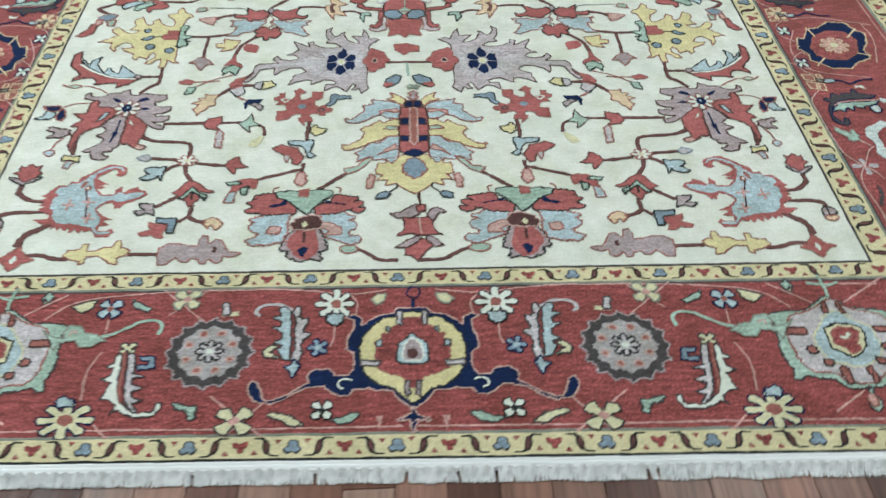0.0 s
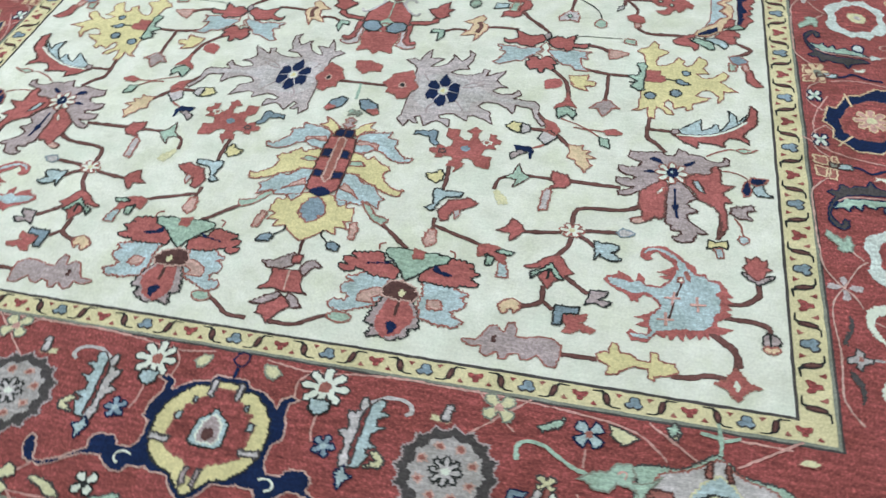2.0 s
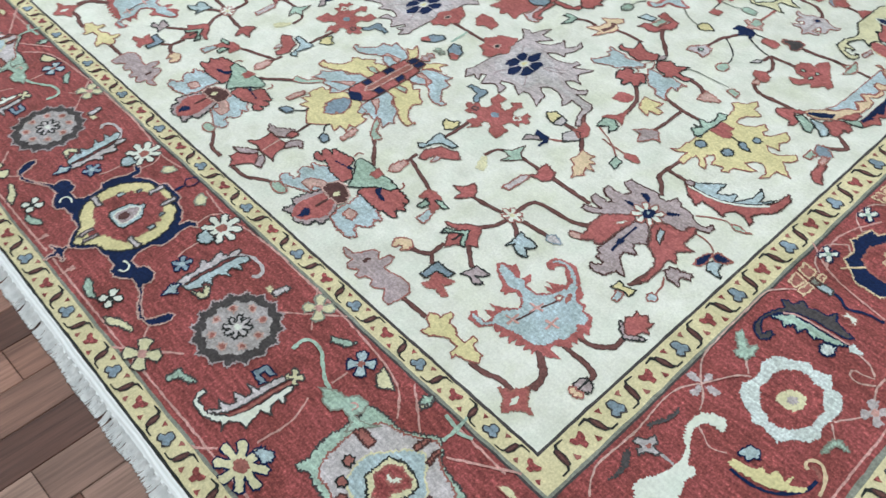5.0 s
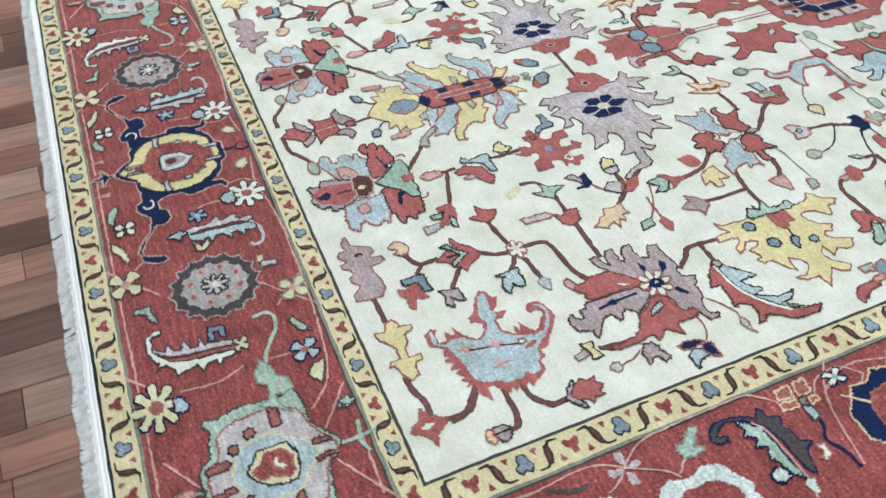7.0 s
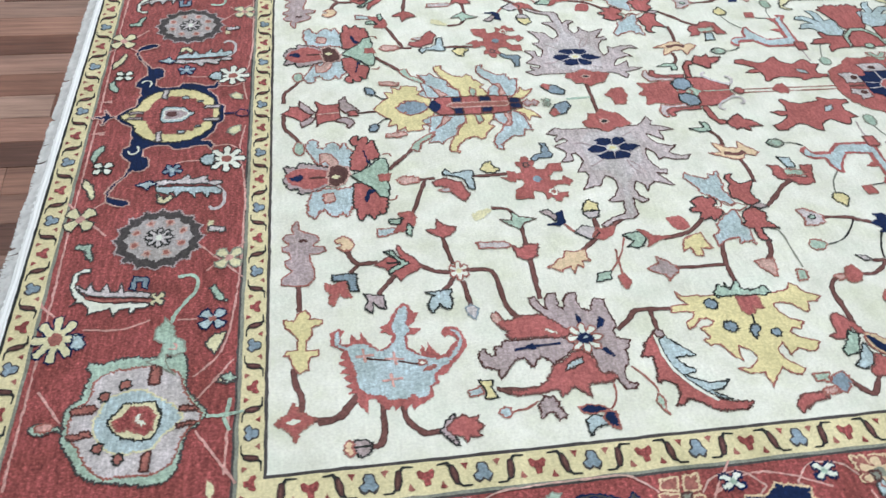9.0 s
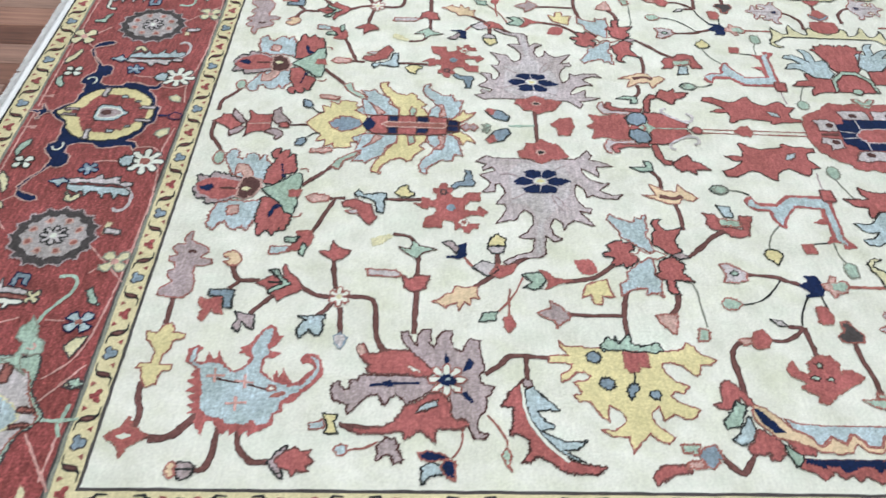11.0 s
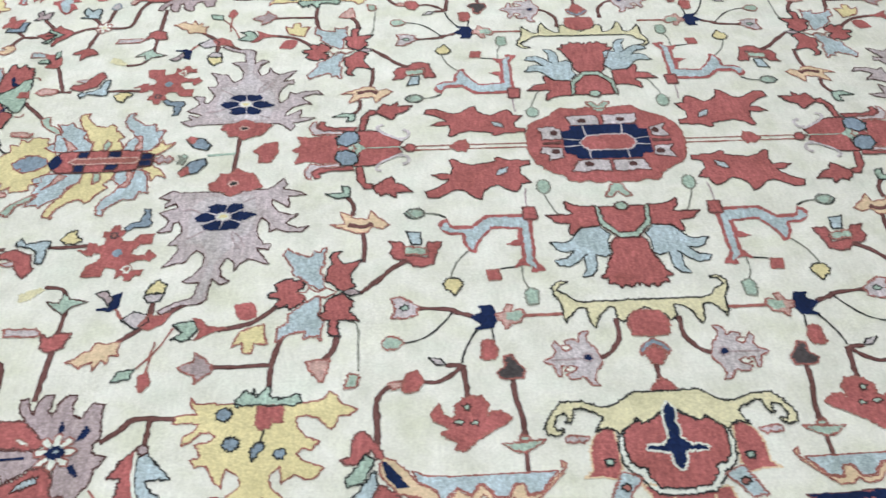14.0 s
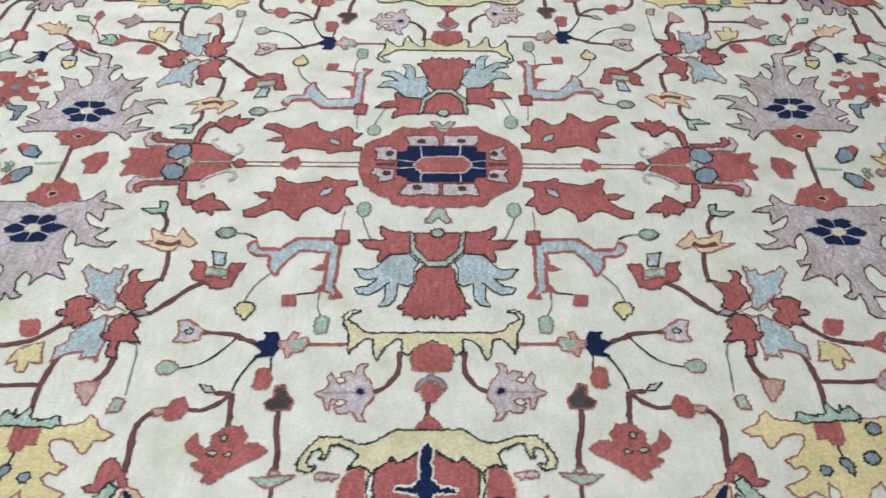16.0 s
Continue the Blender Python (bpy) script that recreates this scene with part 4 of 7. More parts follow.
begin("lotus_wing", field, QUARTERS, "red wing and pale blue leaf of the lotus")
fill("coral", "peach", 1, (77.2, -10.5), (77.3, -12.7), (79.3, -14.8), (82.6, -15.5), (85.3, -15.4), (86.5, -17.1), (86.4, -13.7), (87.1, -11.4), (85.4, -10.4), (81.6, -10.3))
spot("sage", "ink", 3, (83.8, -12.3), 0.7, 0.8)
fill("sky", "rust", 2, (85.7, -10.6), (86.5, -8.3), (87.1, -7), (88.7, -8.5), (89.9, -9.5), (91.5, -10.6), (91.3, -13.5), (88.5, -11.9))
spot("rust", "ink", 3, (88.6, -10.2), 0.7, 0.8)
fill("lilac", "rust", 2, (78.5, -19.3), (78.3, -18), (78.9, -15.1), (79.8, -16.1), (79.7, -19.3))
fill("coral", "rust", 2, (94.8, -18.2), (95.1, -14.2), (97.2, -14.4), (97.4, -17), (96.5, -18.6))
finish()

begin("bracket_motif", field, SIDES, "straw-coloured scrolling bracket with red bud")
both("straw", "ink", 2, "y", (48.7, 0), (48.6, -13), (47.8, -14.1), (46.4, -15.2), (46.3, -16), (45.3, -17), (43.9, -16.5), (43.3, -14.7), (42.9, -16.3), (44.5, -18), (46.5, -17.8), (48.6, -16.5), (50, -16.6), (52.4, -16.4), (53.8, -15.9), (52.5, -15.5), (50.3, -13.6), (50.3, -11.5), (52.5, -11.5), (54.3, -11.2), (55.3, -10.4), (54, -10.1), (52, -9.1), (50.3, -7.3), (50.3, -5.9), (53.3, -5.8), (54.1, -4.6), (52.4, -3.4), (50.6, 0))
both("coral", "rust", 3, "y", (51.3, 0), (51.6, -2.7), (54, -4), (57.3, -3.8), (57.7, 0))
both("denim", "rust", 2, "y", (58.4, 0), (59.4, -1.8), (61, -2.9), (62.2, -2.7), (60.7, -1.5), (59.7, 0))
both("coral", "rust", 3, "y", (59.9, 0), (61.6, -2.2), (63, -1.6), (64.2, -0.9), (64.3, 0))
stem("bark", 7, 1, (64.3, -0.4), (67.4, -0.3))
both("coral", "rust", 2, "y", (67.2, 0), (68.4, -1.4), (70, -2.5), (70.4, 0))
finish()

begin("mauve_flower", field, QUARTERS, "mauve lily with dark eye")
stem("bark", 11, 1, (62.2, -10.7), (61.3, -8.7), (59.7, -7.5), (57.9, -6.1), (53, -6.3))
fill("lilac", "rust", 2, (62.5, -21.7), (61.5, -19.7), (60.5, -19), (58.8, -19.6), (57.9, -18.8), (59.1, -18.1), (60.1, -17.4), (59, -16.9), (58, -17.2), (57.5, -15.5), (58.5, -14.4), (56.8, -14.1), (55.8, -13.6), (56, -12.1), (57.3, -12.7), (58.5, -12.7), (59.7, -11.4), (61.6, -10.8), (63.4, -10.4), (64.3, -11), (65.5, -12), (66.9, -12.3), (68.5, -11.5), (68.2, -13), (66.4, -14), (66.2, -14.7), (66.8, -15.3), (66.6, -16.7), (65.6, -17.6), (64.9, -16.2), (63.9, -16.8), (63.8, -18.4), (66.2, -18.3), (65.4, -19.3), (63.4, -19.7))
fill("ivory", "rust", 3, (59.4, -18.1), (59, -16.7), (59.8, -15.8), (60.3, -17.2))
fill("ivory", "rust", 3, (64.7, -17.8), (63.6, -16.4), (64.3, -15.3), (65.2, -16.2))
stem("mauve", 5, 3, (62.4, -20.1), (62.2, -14.4))
spot("navy", "mauve", 4, (62.1, -13.1), 0.9, 1.1)
finish()

begin("medallion", field, ONCE, "central red octagonal medallion with navy ring")
fill("coral", "rust", 2, (-4.1, -18.8), (-7, -18), (-8.3, -16.5), (-10.4, -12.7), (-12, -11.6), (-13.4, -9.5), (-12.8, -6), (-13.5, -3.3), (-12.9, 0.9), (-13.6, 4.3), (-13.7, 8.5), (-11.8, 10.2), (-10.3, 13.3), (-8.7, 15.9), (-6.3, 17.9), (-2.6, 19), (2.2, 18.7), (5.5, 18.1), (7.8, 16.6), (8.9, 14.4), (10.1, 13), (11.1, 11.4), (12.9, 10.7), (13.7, 9.2), (13.1, 7.3), (14, 5.1), (13.6, 2.9), (14.3, 0.3), (13.6, -1.5), (14.1, -4), (13.1, -6.2), (13.8, -8.2), (13.1, -10.3), (11, -11.4), (10.6, -13.4), (8.9, -15.2), (7, -17.2), (3.7, -18.6), (-0.3, -19))
fill("lilac", "bark", 3, (-9.9, -8.8), (-10.3, -6.5), (-10.1, -1), (-6.6, -0.8), (-6.5, -7.7), (-7.9, -8.1))
fill("lilac", "bark", 3, (-10.2, 0.4), (-10.7, 8.6), (-8.6, 8.8), (-6.8, 8.1), (-6.4, 0.2))
fill("lilac", "bark", 3, (6.5, -7.6), (6.1, -4.4), (6.5, -0.4), (10.5, -0.3), (9.8, -3.6), (10.5, -6.4), (10.2, -9.2), (8.4, -8.6))
fill("lilac", "bark", 3, (6.4, 0.4), (6.4, 7.6), (8.3, 8.6), (10.5, 8.9), (9.9, 6.6), (10.5, 2.8), (10.1, 0.5))
fill("lilac", "bark", 3, (-5.8, -16.1), (-6.3, -12.4), (-4.7, -10.3), (-1.5, -10.4), (-1.2, -15.4), (-3, -15.1))
fill("lilac", "bark", 3, (1.3, -15.5), (1.8, -10.7), (5.1, -10.8), (6.2, -14.3), (4.3, -14), (3.2, -16.1))
fill("lilac", "bark", 3, (-5, 11.1), (-6.7, 15.4), (-4.6, 14.3), (-1.6, 15.7), (-1.8, 11.5))
fill("lilac", "bark", 3, (1.8, 11.1), (1.4, 15.9), (3.2, 14.7), (6.2, 15.8), (5.2, 10.8))
fill("navy", "", 4, (-6.3, -8.1), (-6.6, 8.1), (-4.5, 8.7), (-4.5, 10.5), (4.1, 10.5), (4.5, 8.1), (6, 7.6), (5.8, -7.6), (4.3, -8), (3.9, -10.1), (-4.3, -10.5), (-4.7, -8.2))
fill("coral", "lilac", 5, (0, -6.3), (-2.5, -4.4), (-2.7, 5.1), (-0.5, 7.1), (1.2, 7), (3, 5.2), (3.1, -4.2), (1.4, -6))
stem("lilac", 3, 5, (-6.3, -5), (-2.5, -4.6))
stem("lilac", 3, 5, (-6.5, 4.4), (-2.7, 4.2))
stem("lilac", 3, 5, (3.1, -4.5), (6, -4.5))
stem("lilac", 3, 5, (3, 4.5), (6, 4.7))
stem("lilac", 3, 5, (-1.3, -10.3), (-0.8, -5.9))
stem("lilac", 3, 5, (1.4, -10.2), (1.2, -5.9))
stem("lilac", 3, 5, (-1.4, 10.5), (-0.7, 6.8))
stem("lilac", 3, 5, (1.4, 10.4), (1, 6.8))
for eye in ((-8.2, -5), (-8.4, 4.7), (7.7, -5.1), (8, 5), (-3.7, -12.2), (3.1, -12.5), (-3.9, 12.4), (3.7, 12.3)):
    spot("umber", "", 4, eye, 0.9, 1.1)
stem("bark", 6, 3, (-0, -15.2), (-0.1, -10.6))
stem("bark", 6, 3, (-0.2, 11), (-0.2, 15.8))
finish()

begin("axis_vine", field, ENDS, "thin double stem with red bud")
stem("rust", 4, 1, (-0.6, -18.4), (-0.6, -47.3))
stem("rust", 4, 1, (0.8, -18.4), (0.8, -47.3))
fill("coral", "rust", 2, (0, -37.1), (-1.9, -35.6), (-2.4, -33.4), (-0, -32.7), (1.8, -33.4), (1.5, -35.5))
finish()

begin("bell_flower", field, SIDES, "red bell flower with sage collar")
both("coral", "umber", 2, "y", (30.8, 0), (31.1, -2.7), (32.7, -3.9), (35.8, -4.1), (38.7, -5.5), (40.9, -6.1), (42.5, -7.6), (42.8, -6), (44.5, -6.3), (44, -4.9), (45.5, -3.7), (44.5, -2.6), (45.4, -1.5), (44.2, -0.4), (45.1, 0))
both("coral", "umber", 2, "y", (21.9, 0), (21.9, -5.2), (26.5, -5), (30.3, -2.2), (30.5, 0))
both("sage", "umber", 4, "y", (30, 0), (30, -1.8), (26.5, -4.5), (21.8, -5.1), (21.7, -6), (27.4, -5.6), (31.5, -2.2), (31.6, 0))
spot("sage", "umber", 5, (22, -0.1), 1.3, 1.4)
both("sage", "rust", 2, "y", (16.9, 0), (18.9, -1.4), (18.6, -3), (16.7, -2), (14.9, -1.4), (13.8, 0))
finish()

begin("bell_wing", field, QUARTERS, "red leaf and pale blue feathered wing")
fill("coral", "umber", 2, (21.7, -5.8), (21.5, -9.2), (21.1, -10.9), (19.8, -12.1), (20, -12.7), (22.4, -12.2), (23.8, -10.9), (24, -12.4), (23.9, -17.1), (26.4, -14.9), (26.7, -11.8), (28.3, -12.5), (30.3, -12.4), (29.9, -11.5), (28.1, -9.9), (27.8, -5.7))
fill("sky", "ink", 2, (28.3, -9.9), (27.9, -5.9), (30.5, -3.8), (32.1, -4.6), (35.8, -4.5), (36.9, -5.6), (36.1, -7.8), (38, -7.9), (40.2, -8), (41.9, -9.2), (42.1, -11.4), (40.2, -10.3), (36.5, -10.3), (35.7, -9.4), (38, -11.7), (39.2, -13.7), (38.7, -15.8), (37.2, -16.5), (37, -14), (34.7, -12), (35.2, -14.3), (34.2, -15.8), (32.1, -16.9), (32.4, -13.8), (31.4, -12.3))
stem("olive", 4, 1, (16.7, -16.9), (20.6, -15.8), (23.8, -14.3))
spot("sage", "olive", 2, (14.7, -16.6), 2.2, 1.5)
finish()

begin("bat_leaf", field, QUARTERS, "spiky red leaf with pale blue spot")
fill("coral", "umber", 2, (15.2, -43.1), (14.4, -40.8), (12.6, -38.5), (11.2, -37.5), (11.3, -39.4), (9.8, -41.5), (9.4, -39.1), (9.7, -37.2), (7.5, -36.8), (4.8, -37.5), (4.5, -36.3), (6, -34.6), (6.8, -32.5), (6, -28.2), (5.6, -26.7), (4.5, -27.1), (4.3, -25.8), (5.2, -24.7), (5.5, -22.5), (5.6, -19), (7.1, -18.8), (7.8, -21.3), (10.2, -21.3), (13.1, -19.2), (13.6, -21.6), (15, -21.8), (16.2, -22.7), (15.5, -24.5), (13.7, -26.6), (14, -27.8), (15, -29.5), (16.4, -30.3), (18.3, -30.6), (17.5, -32.3), (15.7, -33.7), (14.8, -35.8), (15.6, -37.4), (17.3, -40.2), (17.2, -42.4))
fill("sky", "bark", 3, (10.4, -27.1), (8.3, -26), (7.8, -23.9), (9.6, -24.5), (10.7, -26))
finish()

begin("tulip_motif", field, ENDS, "red tulip with teal hearts on the axis")
mirrored("coral", "rust", 2, TULIP, (TULIP, -73.4), (1.2, -71.6), (4.4, -72.7), (3.7, -69.6), (4.7, -66.3), (4.2, -63.5), (TULIP, -63))
pair("denim", "ink", 4, TULIP, (1, -63.5), (3.4, -63.6), (5.7, -61.7), (5.8, -59.8), (4.2, -58.2), (1.6, -58.8), (0.3, -61))
mirrored("coral", "rust", 3, TULIP, (TULIP, -63), (0.4, -62.2), (1, -59.8), (TULIP, -59.1))
mirrored("coral", "umber", 2, TULIP, (TULIP, -58.6), (2.2, -58.1), (5.8, -59.1), (6, -55.9), (5.1, -52.8), (2.4, -49.8), (1.5, -48.1), (0.3, -48.9), (TULIP, -48.1))
mirrored("sage", "", 3, TULIP, (TULIP, -60.9), (1.6, -58.9), (TULIP, -56.6))
stem("sage", 4, 4, (-0.3, -56.6), (-0.3, -48.4))
spot("coral", "bark", 3, (-0, -46.5), 1.4, 1.4)
pair("coral", "bark", 3, TULIP, (5.6, -59.5), (6.5, -63.5), (6.3, -66.7), (7.6, -68.5), (9.8, -67.8), (9.5, -66.4), (8.2, -67), (7.4, -64.7), (7.3, -59.1))
pair("lilac", "rust", 2, TULIP, (4.8, -62.4), (5.1, -66.2), (4.9, -69), (7.2, -70.3), (9.5, -69.6), (9.9, -68.5), (7.6, -68.6), (6.3, -67.1), (5.9, -62.3))
pair("coral", "umber", 2, TULIP, (6.4, -58.7), (10.8, -58.2), (13.8, -56.4), (13.6, -54.4), (12.3, -54.6), (11.6, -56.3), (7.7, -57), (6, -57.2))
pair("coral", "umber", 2, TULIP, (13.1, -54.9), (11.3, -52.7), (9.7, -50.5), (12.1, -49.7), (12.8, -47.7), (15.1, -46), (15.1, -49.4), (16.9, -49.4), (15.4, -51.3), (16.1, -53), (14.6, -54.1))
for side in (-1, 1):
    stem("lilac", 7, 3, *[(TULIP + side * (u - TULIP), v) for u, v in ((1.9, -48.2), (3.5, -50.9), (5.1, -53.4), (7.2, -54.5), (8, -52.9))])
    stem("lilac", 8, 3, *[(TULIP + side * (u - TULIP), v) for u, v in ((2.8, -48.9), (2.7, -47.1), (4.8, -46.5), (5.9, -48))])
finish()

begin("leg_motif", field, QUARTERS, "pale blue bent leg figure edged in red")
fill("coral", "", 2, (25.8, -40.5), (24.4, -39.8), (23.8, -38.5), (25.4, -38), (26.2, -37.2), (26.3, -33.5), (24.6, -31.7), (23.2, -30.4), (23.1, -22.2), (21, -21.8), (21, -19.3), (24.5, -19), (25.7, -20.1), (36.5, -20.4), (40, -18.5), (40.2, -21.6), (38.5, -21.4), (38.4, -23.8), (38.9, -25), (36.7, -23.9), (36.4, -23.2), (32.8, -23.1), (32.4, -26.4), (30.7, -23.8), (27.8, -23.4), (27.5, -28.8), (29.7, -30.8), (32, -32.1), (34.3, -32.6), (33.6, -34.2), (31, -35.5), (29, -35.3), (28.9, -38.2), (27.8, -39.7))
fill("sky", "", 3, (27.1, -39.6), (25.6, -39.5), (24.9, -38.6), (26.6, -38.1), (27.2, -37.1), (27.3, -33.2), (25.5, -31.3), (24.1, -29.8), (24.2, -22.2), (25.5, -21.6), (26.6, -21), (37.3, -21.2), (39.1, -20.1), (39, -21.1), (37.3, -22.5), (27.5, -22.5), (26.6, -29), (29.4, -31.2), (31.4, -32.6), (33.3, -33.2), (32.5, -34.2), (28.3, -34.8), (28.1, -38.1))
fill("coral", "bark", 4, (21.3, -22), (21.3, -19.1), (25.2, -19), (25.2, -21.9))
stem("olive", 4, 1, (23.5, -38.7), (22.3, -40.2), (22.1, -43.4))
fill("sage", "olive", 2, (22, -47), (20.7, -45.7), (20.9, -44.4), (22.1, -43.3), (23.7, -45.1))
stem("olive", 4, 1, (33.6, -34.4), (36.4, -36.8), (38.9, -37.7), (41, -38.2))
fill("gold", "ink", 2, (42.5, -39.7), (41, -39.1), (41, -36.5), (42.6, -35.7), (44, -36.5), (45.7, -37.5), (44.1, -38.5), (43.8, -39.4))
stem("ink", 4, 1, (39, -28), (38.3, -23.8))
fill("coral", "rust", 2, (39.1, -30.8), (39.1, -28.3), (41.8, -28.1), (42, -30.6))
stem("olive", 4, 1, (38.3, -23.6), (42.3, -23.5), (44.5, -22.5))
fill("sage", "olive", 2, (44.8, -23.3), (44.5, -21.8), (45.4, -20.7), (48.6, -20.8), (48.8, -23), (47.1, -23.5))
stem("mauve", 4, 1, (21, -21), (15.1, -20.8))
finish()

begin("crown_motif", field, QUARTERS, "peach crown flower with small blue bird")
spot("sage", "ink", 2, (22, -45.4), 1.6, 2.1)
stem("ink", 4, 1, (22, -43.3), (22.3, -40.9), (23.4, -38.9))
fill("peach", "rust", 2, (24.6, -63.5), (24.7, -60.1), (20.8, -61.5), (21.6, -59.8), (22.8, -58.4), (23.2, -55.5), (20.6, -54.8), (22.7, -53.3), (25.2, -50.7), (26.2, -52.5), (25.5, -54.5), (27.3, -55.5), (27.2, -58), (26.2, -59.9))
stem("bark", 8, 3, (24.7, -59.5), (25.8, -56.4), (24.6, -54.4))
stem("bark", 10, 1, (15.8, -60.4), (18.8, -58.4), (21.9, -58.8))
stem("bark", 7, 1, (27.1, -56.3), (32.4, -55.7), (35.6, -56.1))
fill("sage", "ink", 2, (15, -65.2), (14.7, -61.3), (12.5, -61.5), (12.9, -59.7), (16, -59.6), (16.5, -62.3))
finish()

begin("axis_bud", field, ENDS, "short stem with sage twig and red bud")
stem("bark", 10, 1, (7, -86.1), (0.4, -86), (-7.7, -86.1))
stem("sage", 11, 1, (-0, -86.2), (0.5, -91), (0.5, -92.7))
fill("coral", "rust", 2, (-0.4, -82.6), (-2.9, -80.1), (-3.5, -77.2), (-0.1, -76.7), (3.4, -78.1), (3.7, -80.6), (0.8, -81))
finish()

begin("axis_flower", field, ENDS, "small red and mauve double blossom")
fill("coral", "umber", 2, (2.1, -162.8), (0.9, -160.9), (-0.7, -160.7), (-0.5, -158.6), (2, -157), (2.5, -155.3), (4.5, -156.6), (5.4, -158.2), (4.3, -159.1), (3.3, -160.6))
fill("mauve", "umber", 3, (-2.9, -158.5), (-0.4, -156.5), (2.2, -154.8), (3.1, -155.8), (1.2, -157.5), (-0.5, -158.6))
fill("mauve", "umber", 3, (5.6, -158.2), (4, -155.9), (3.9, -154.4), (6.3, -155.9), (8, -158))
fill("coral", "umber", 2, (-2.4, -154.8), (-1.9, -153.9), (-0.8, -152.7), (-1, -149.1), (1.9, -149.1), (4.3, -148.8), (5.8, -150.1), (5.7, -152.2), (6.4, -153.7), (7.8, -154.6), (5.1, -154.4), (2.7, -154.7), (0.7, -154.1))
stem("pink", 4, 4, (3, -154.3), (2.6, -149.2))
fill("mauve", "umber", 2, (-2.2, -149.1), (-4.1, -147.5), (-1.7, -147.1), (0.2, -145.5), (1.9, -144.4), (3.6, -145.6), (2.8, -147.5), (1, -148.9))
fill("mauve", "umber", 2, (5.7, -150.4), (4.2, -148.2), (5.3, -146.2), (6.9, -145.6), (8.9, -147.2), (6.9, -147.6), (6.4, -148.9))
fill("coral", "umber", 3, (2.1, -147.2), (1.8, -144.9), (4, -144.8), (4, -147))
stem("umber", 7, 1, (2.8, -144.7), (2.5, -139.7))
finish()

begin("small_leaf", field, QUARTERS, "curled stem with sage leaf")
stem("bark", 9, 1, (2.5, -162.2), (7.7, -162.2), (10.7, -159.8), (13.8, -158.5))
fill("sage", "rust", 2, (12.9, -158.5), (15.7, -157.2), (18.2, -158.2), (17, -159.9), (14.2, -159.7))
finish()

begin("white_flower", border, QUARTERS, "white daisy with pale blue base")
stem("rose", 4, 1, (1.5, -203.9), (30, -204.1), (60, -203.8), (96, -204))
stem("rose", 4, 1, (97, -171.3), (86, -171))
petals("ivory", "slate", 2, (17.9, -174.5), 4.6, 4.3, 8, "rust")
fill("sky", "ink", 3, (15.9, -177.1), (19.8, -177.1), (19.8, -179.2), (17.7, -180.4), (15.8, -179))
stem("rose", 4, 1, (18, -180.1), (17.9, -183), (18.6, -185.3))
finish()

begin("feather_leaf", border, QUARTERS, "pale blue and mauve feathered leaf")
fill("sky", "slate", 2, (27, -176.5), (28.3, -174.9), (29.6, -175.3), (29, -177.3), (30.7, -177.8), (28.7, -178.9), (29, -180.4), (30.4, -180.4), (28.3, -181.8), (28.2, -183.3), (29.9, -184.2), (28.2, -185), (28.9, -186.1), (27.7, -188.3), (26.3, -188.6), (26.5, -184.4), (26.8, -180.1))
fill("lilac", "slate", 2, (26, -174.8), (26.7, -176.3), (25.8, -178.6), (26, -181.5), (25.5, -184.4), (26.1, -188.8), (24.6, -188.9), (24, -187.1), (24.5, -185), (23.9, -183.6), (22.6, -182.2), (24.3, -181.5), (23.7, -179.7), (23.3, -178.2), (25.3, -178), (25, -175.5))
stem("lilac", 7, 2, (26.8, -175.9), (29.1, -174.4), (31.5, -174.2), (33.7, -174.8), (34.5, -176.4), (33.3, -177.4))
fill("sky", "navy", 3, (24.3, -190), (25.4, -188.5), (26.2, -189.8), (27.4, -190.1), (26.1, -191.7), (25.5, -192.7), (24.9, -191.9))
petals("denim", "navy", 3, (21, -185.7), 2.1, 2.2, 5, "sky")
fill("straw", "slate", 2, (28.8, -185.1), (30.2, -184.7), (31.9, -186.2), (31.4, -188), (28.5, -188.1), (30.4, -186.6))
finish()

begin("rosette", border, QUARTERS, "grey rosette with dark scalloped rim")
petals("slate", "mauve", 2, (42.2, -186.4), 8.9, 9.0, 16, "slate")
petals("dove", "", 4, (42.2, -186.4), 6.6, 6.8, 12, "dove")
for k in range(8):
    spot("rust", "pink", 6, ((42.2, -186.4)[0] + 4.6 * math.cos((k + 0.5) * math.pi / 4), (42.2, -186.4)[1] + 4.8 * math.sin((k + 0.5) * math.pi / 4)), 0.75, 0.7)
petals("lilac", "ink", 6, (42.2, -186.4), 2.9, 2.9, 8, "ivory")
finish()

begin("border_star", border, QUARTERS, "small straw four-petal star on crossing tendrils")
petals("straw", "olive", 3, (48.9, -172.6), 3.3, 3.1, 4, "rose")
stem("rose", 4, 1, (44.5, -169.6), (52.1, -176.8))
stem("rose", 4, 1, (54.1, -169.9), (43.7, -179.2))
petals("straw", "slate", 3, (35.3, -202.4), 4.1, 3.6, 4, "rose")
stem("rose", 4, 1, (29, -206.5), (40.5, -196.7))
stem("rose", 4, 1, (38.2, -207.1), (30.4, -198.4))
stem("rose", 4, 1, (3.5, -205.8), (28.7, -206.7), (38.7, -207.4), (56.9, -206.8), (61.1, -202.7))
stem("rose", 4, 1, (5.5, -170.7), (14.8, -172.1), (26.8, -170), (44.4, -170.1), (53.8, -170.3), (72.1, -171.9), (77.3, -177.4))
stem("rose", 4, 1, (16.1, -170.9), (12.4, -173.6), (13.1, -177.4))
finish()

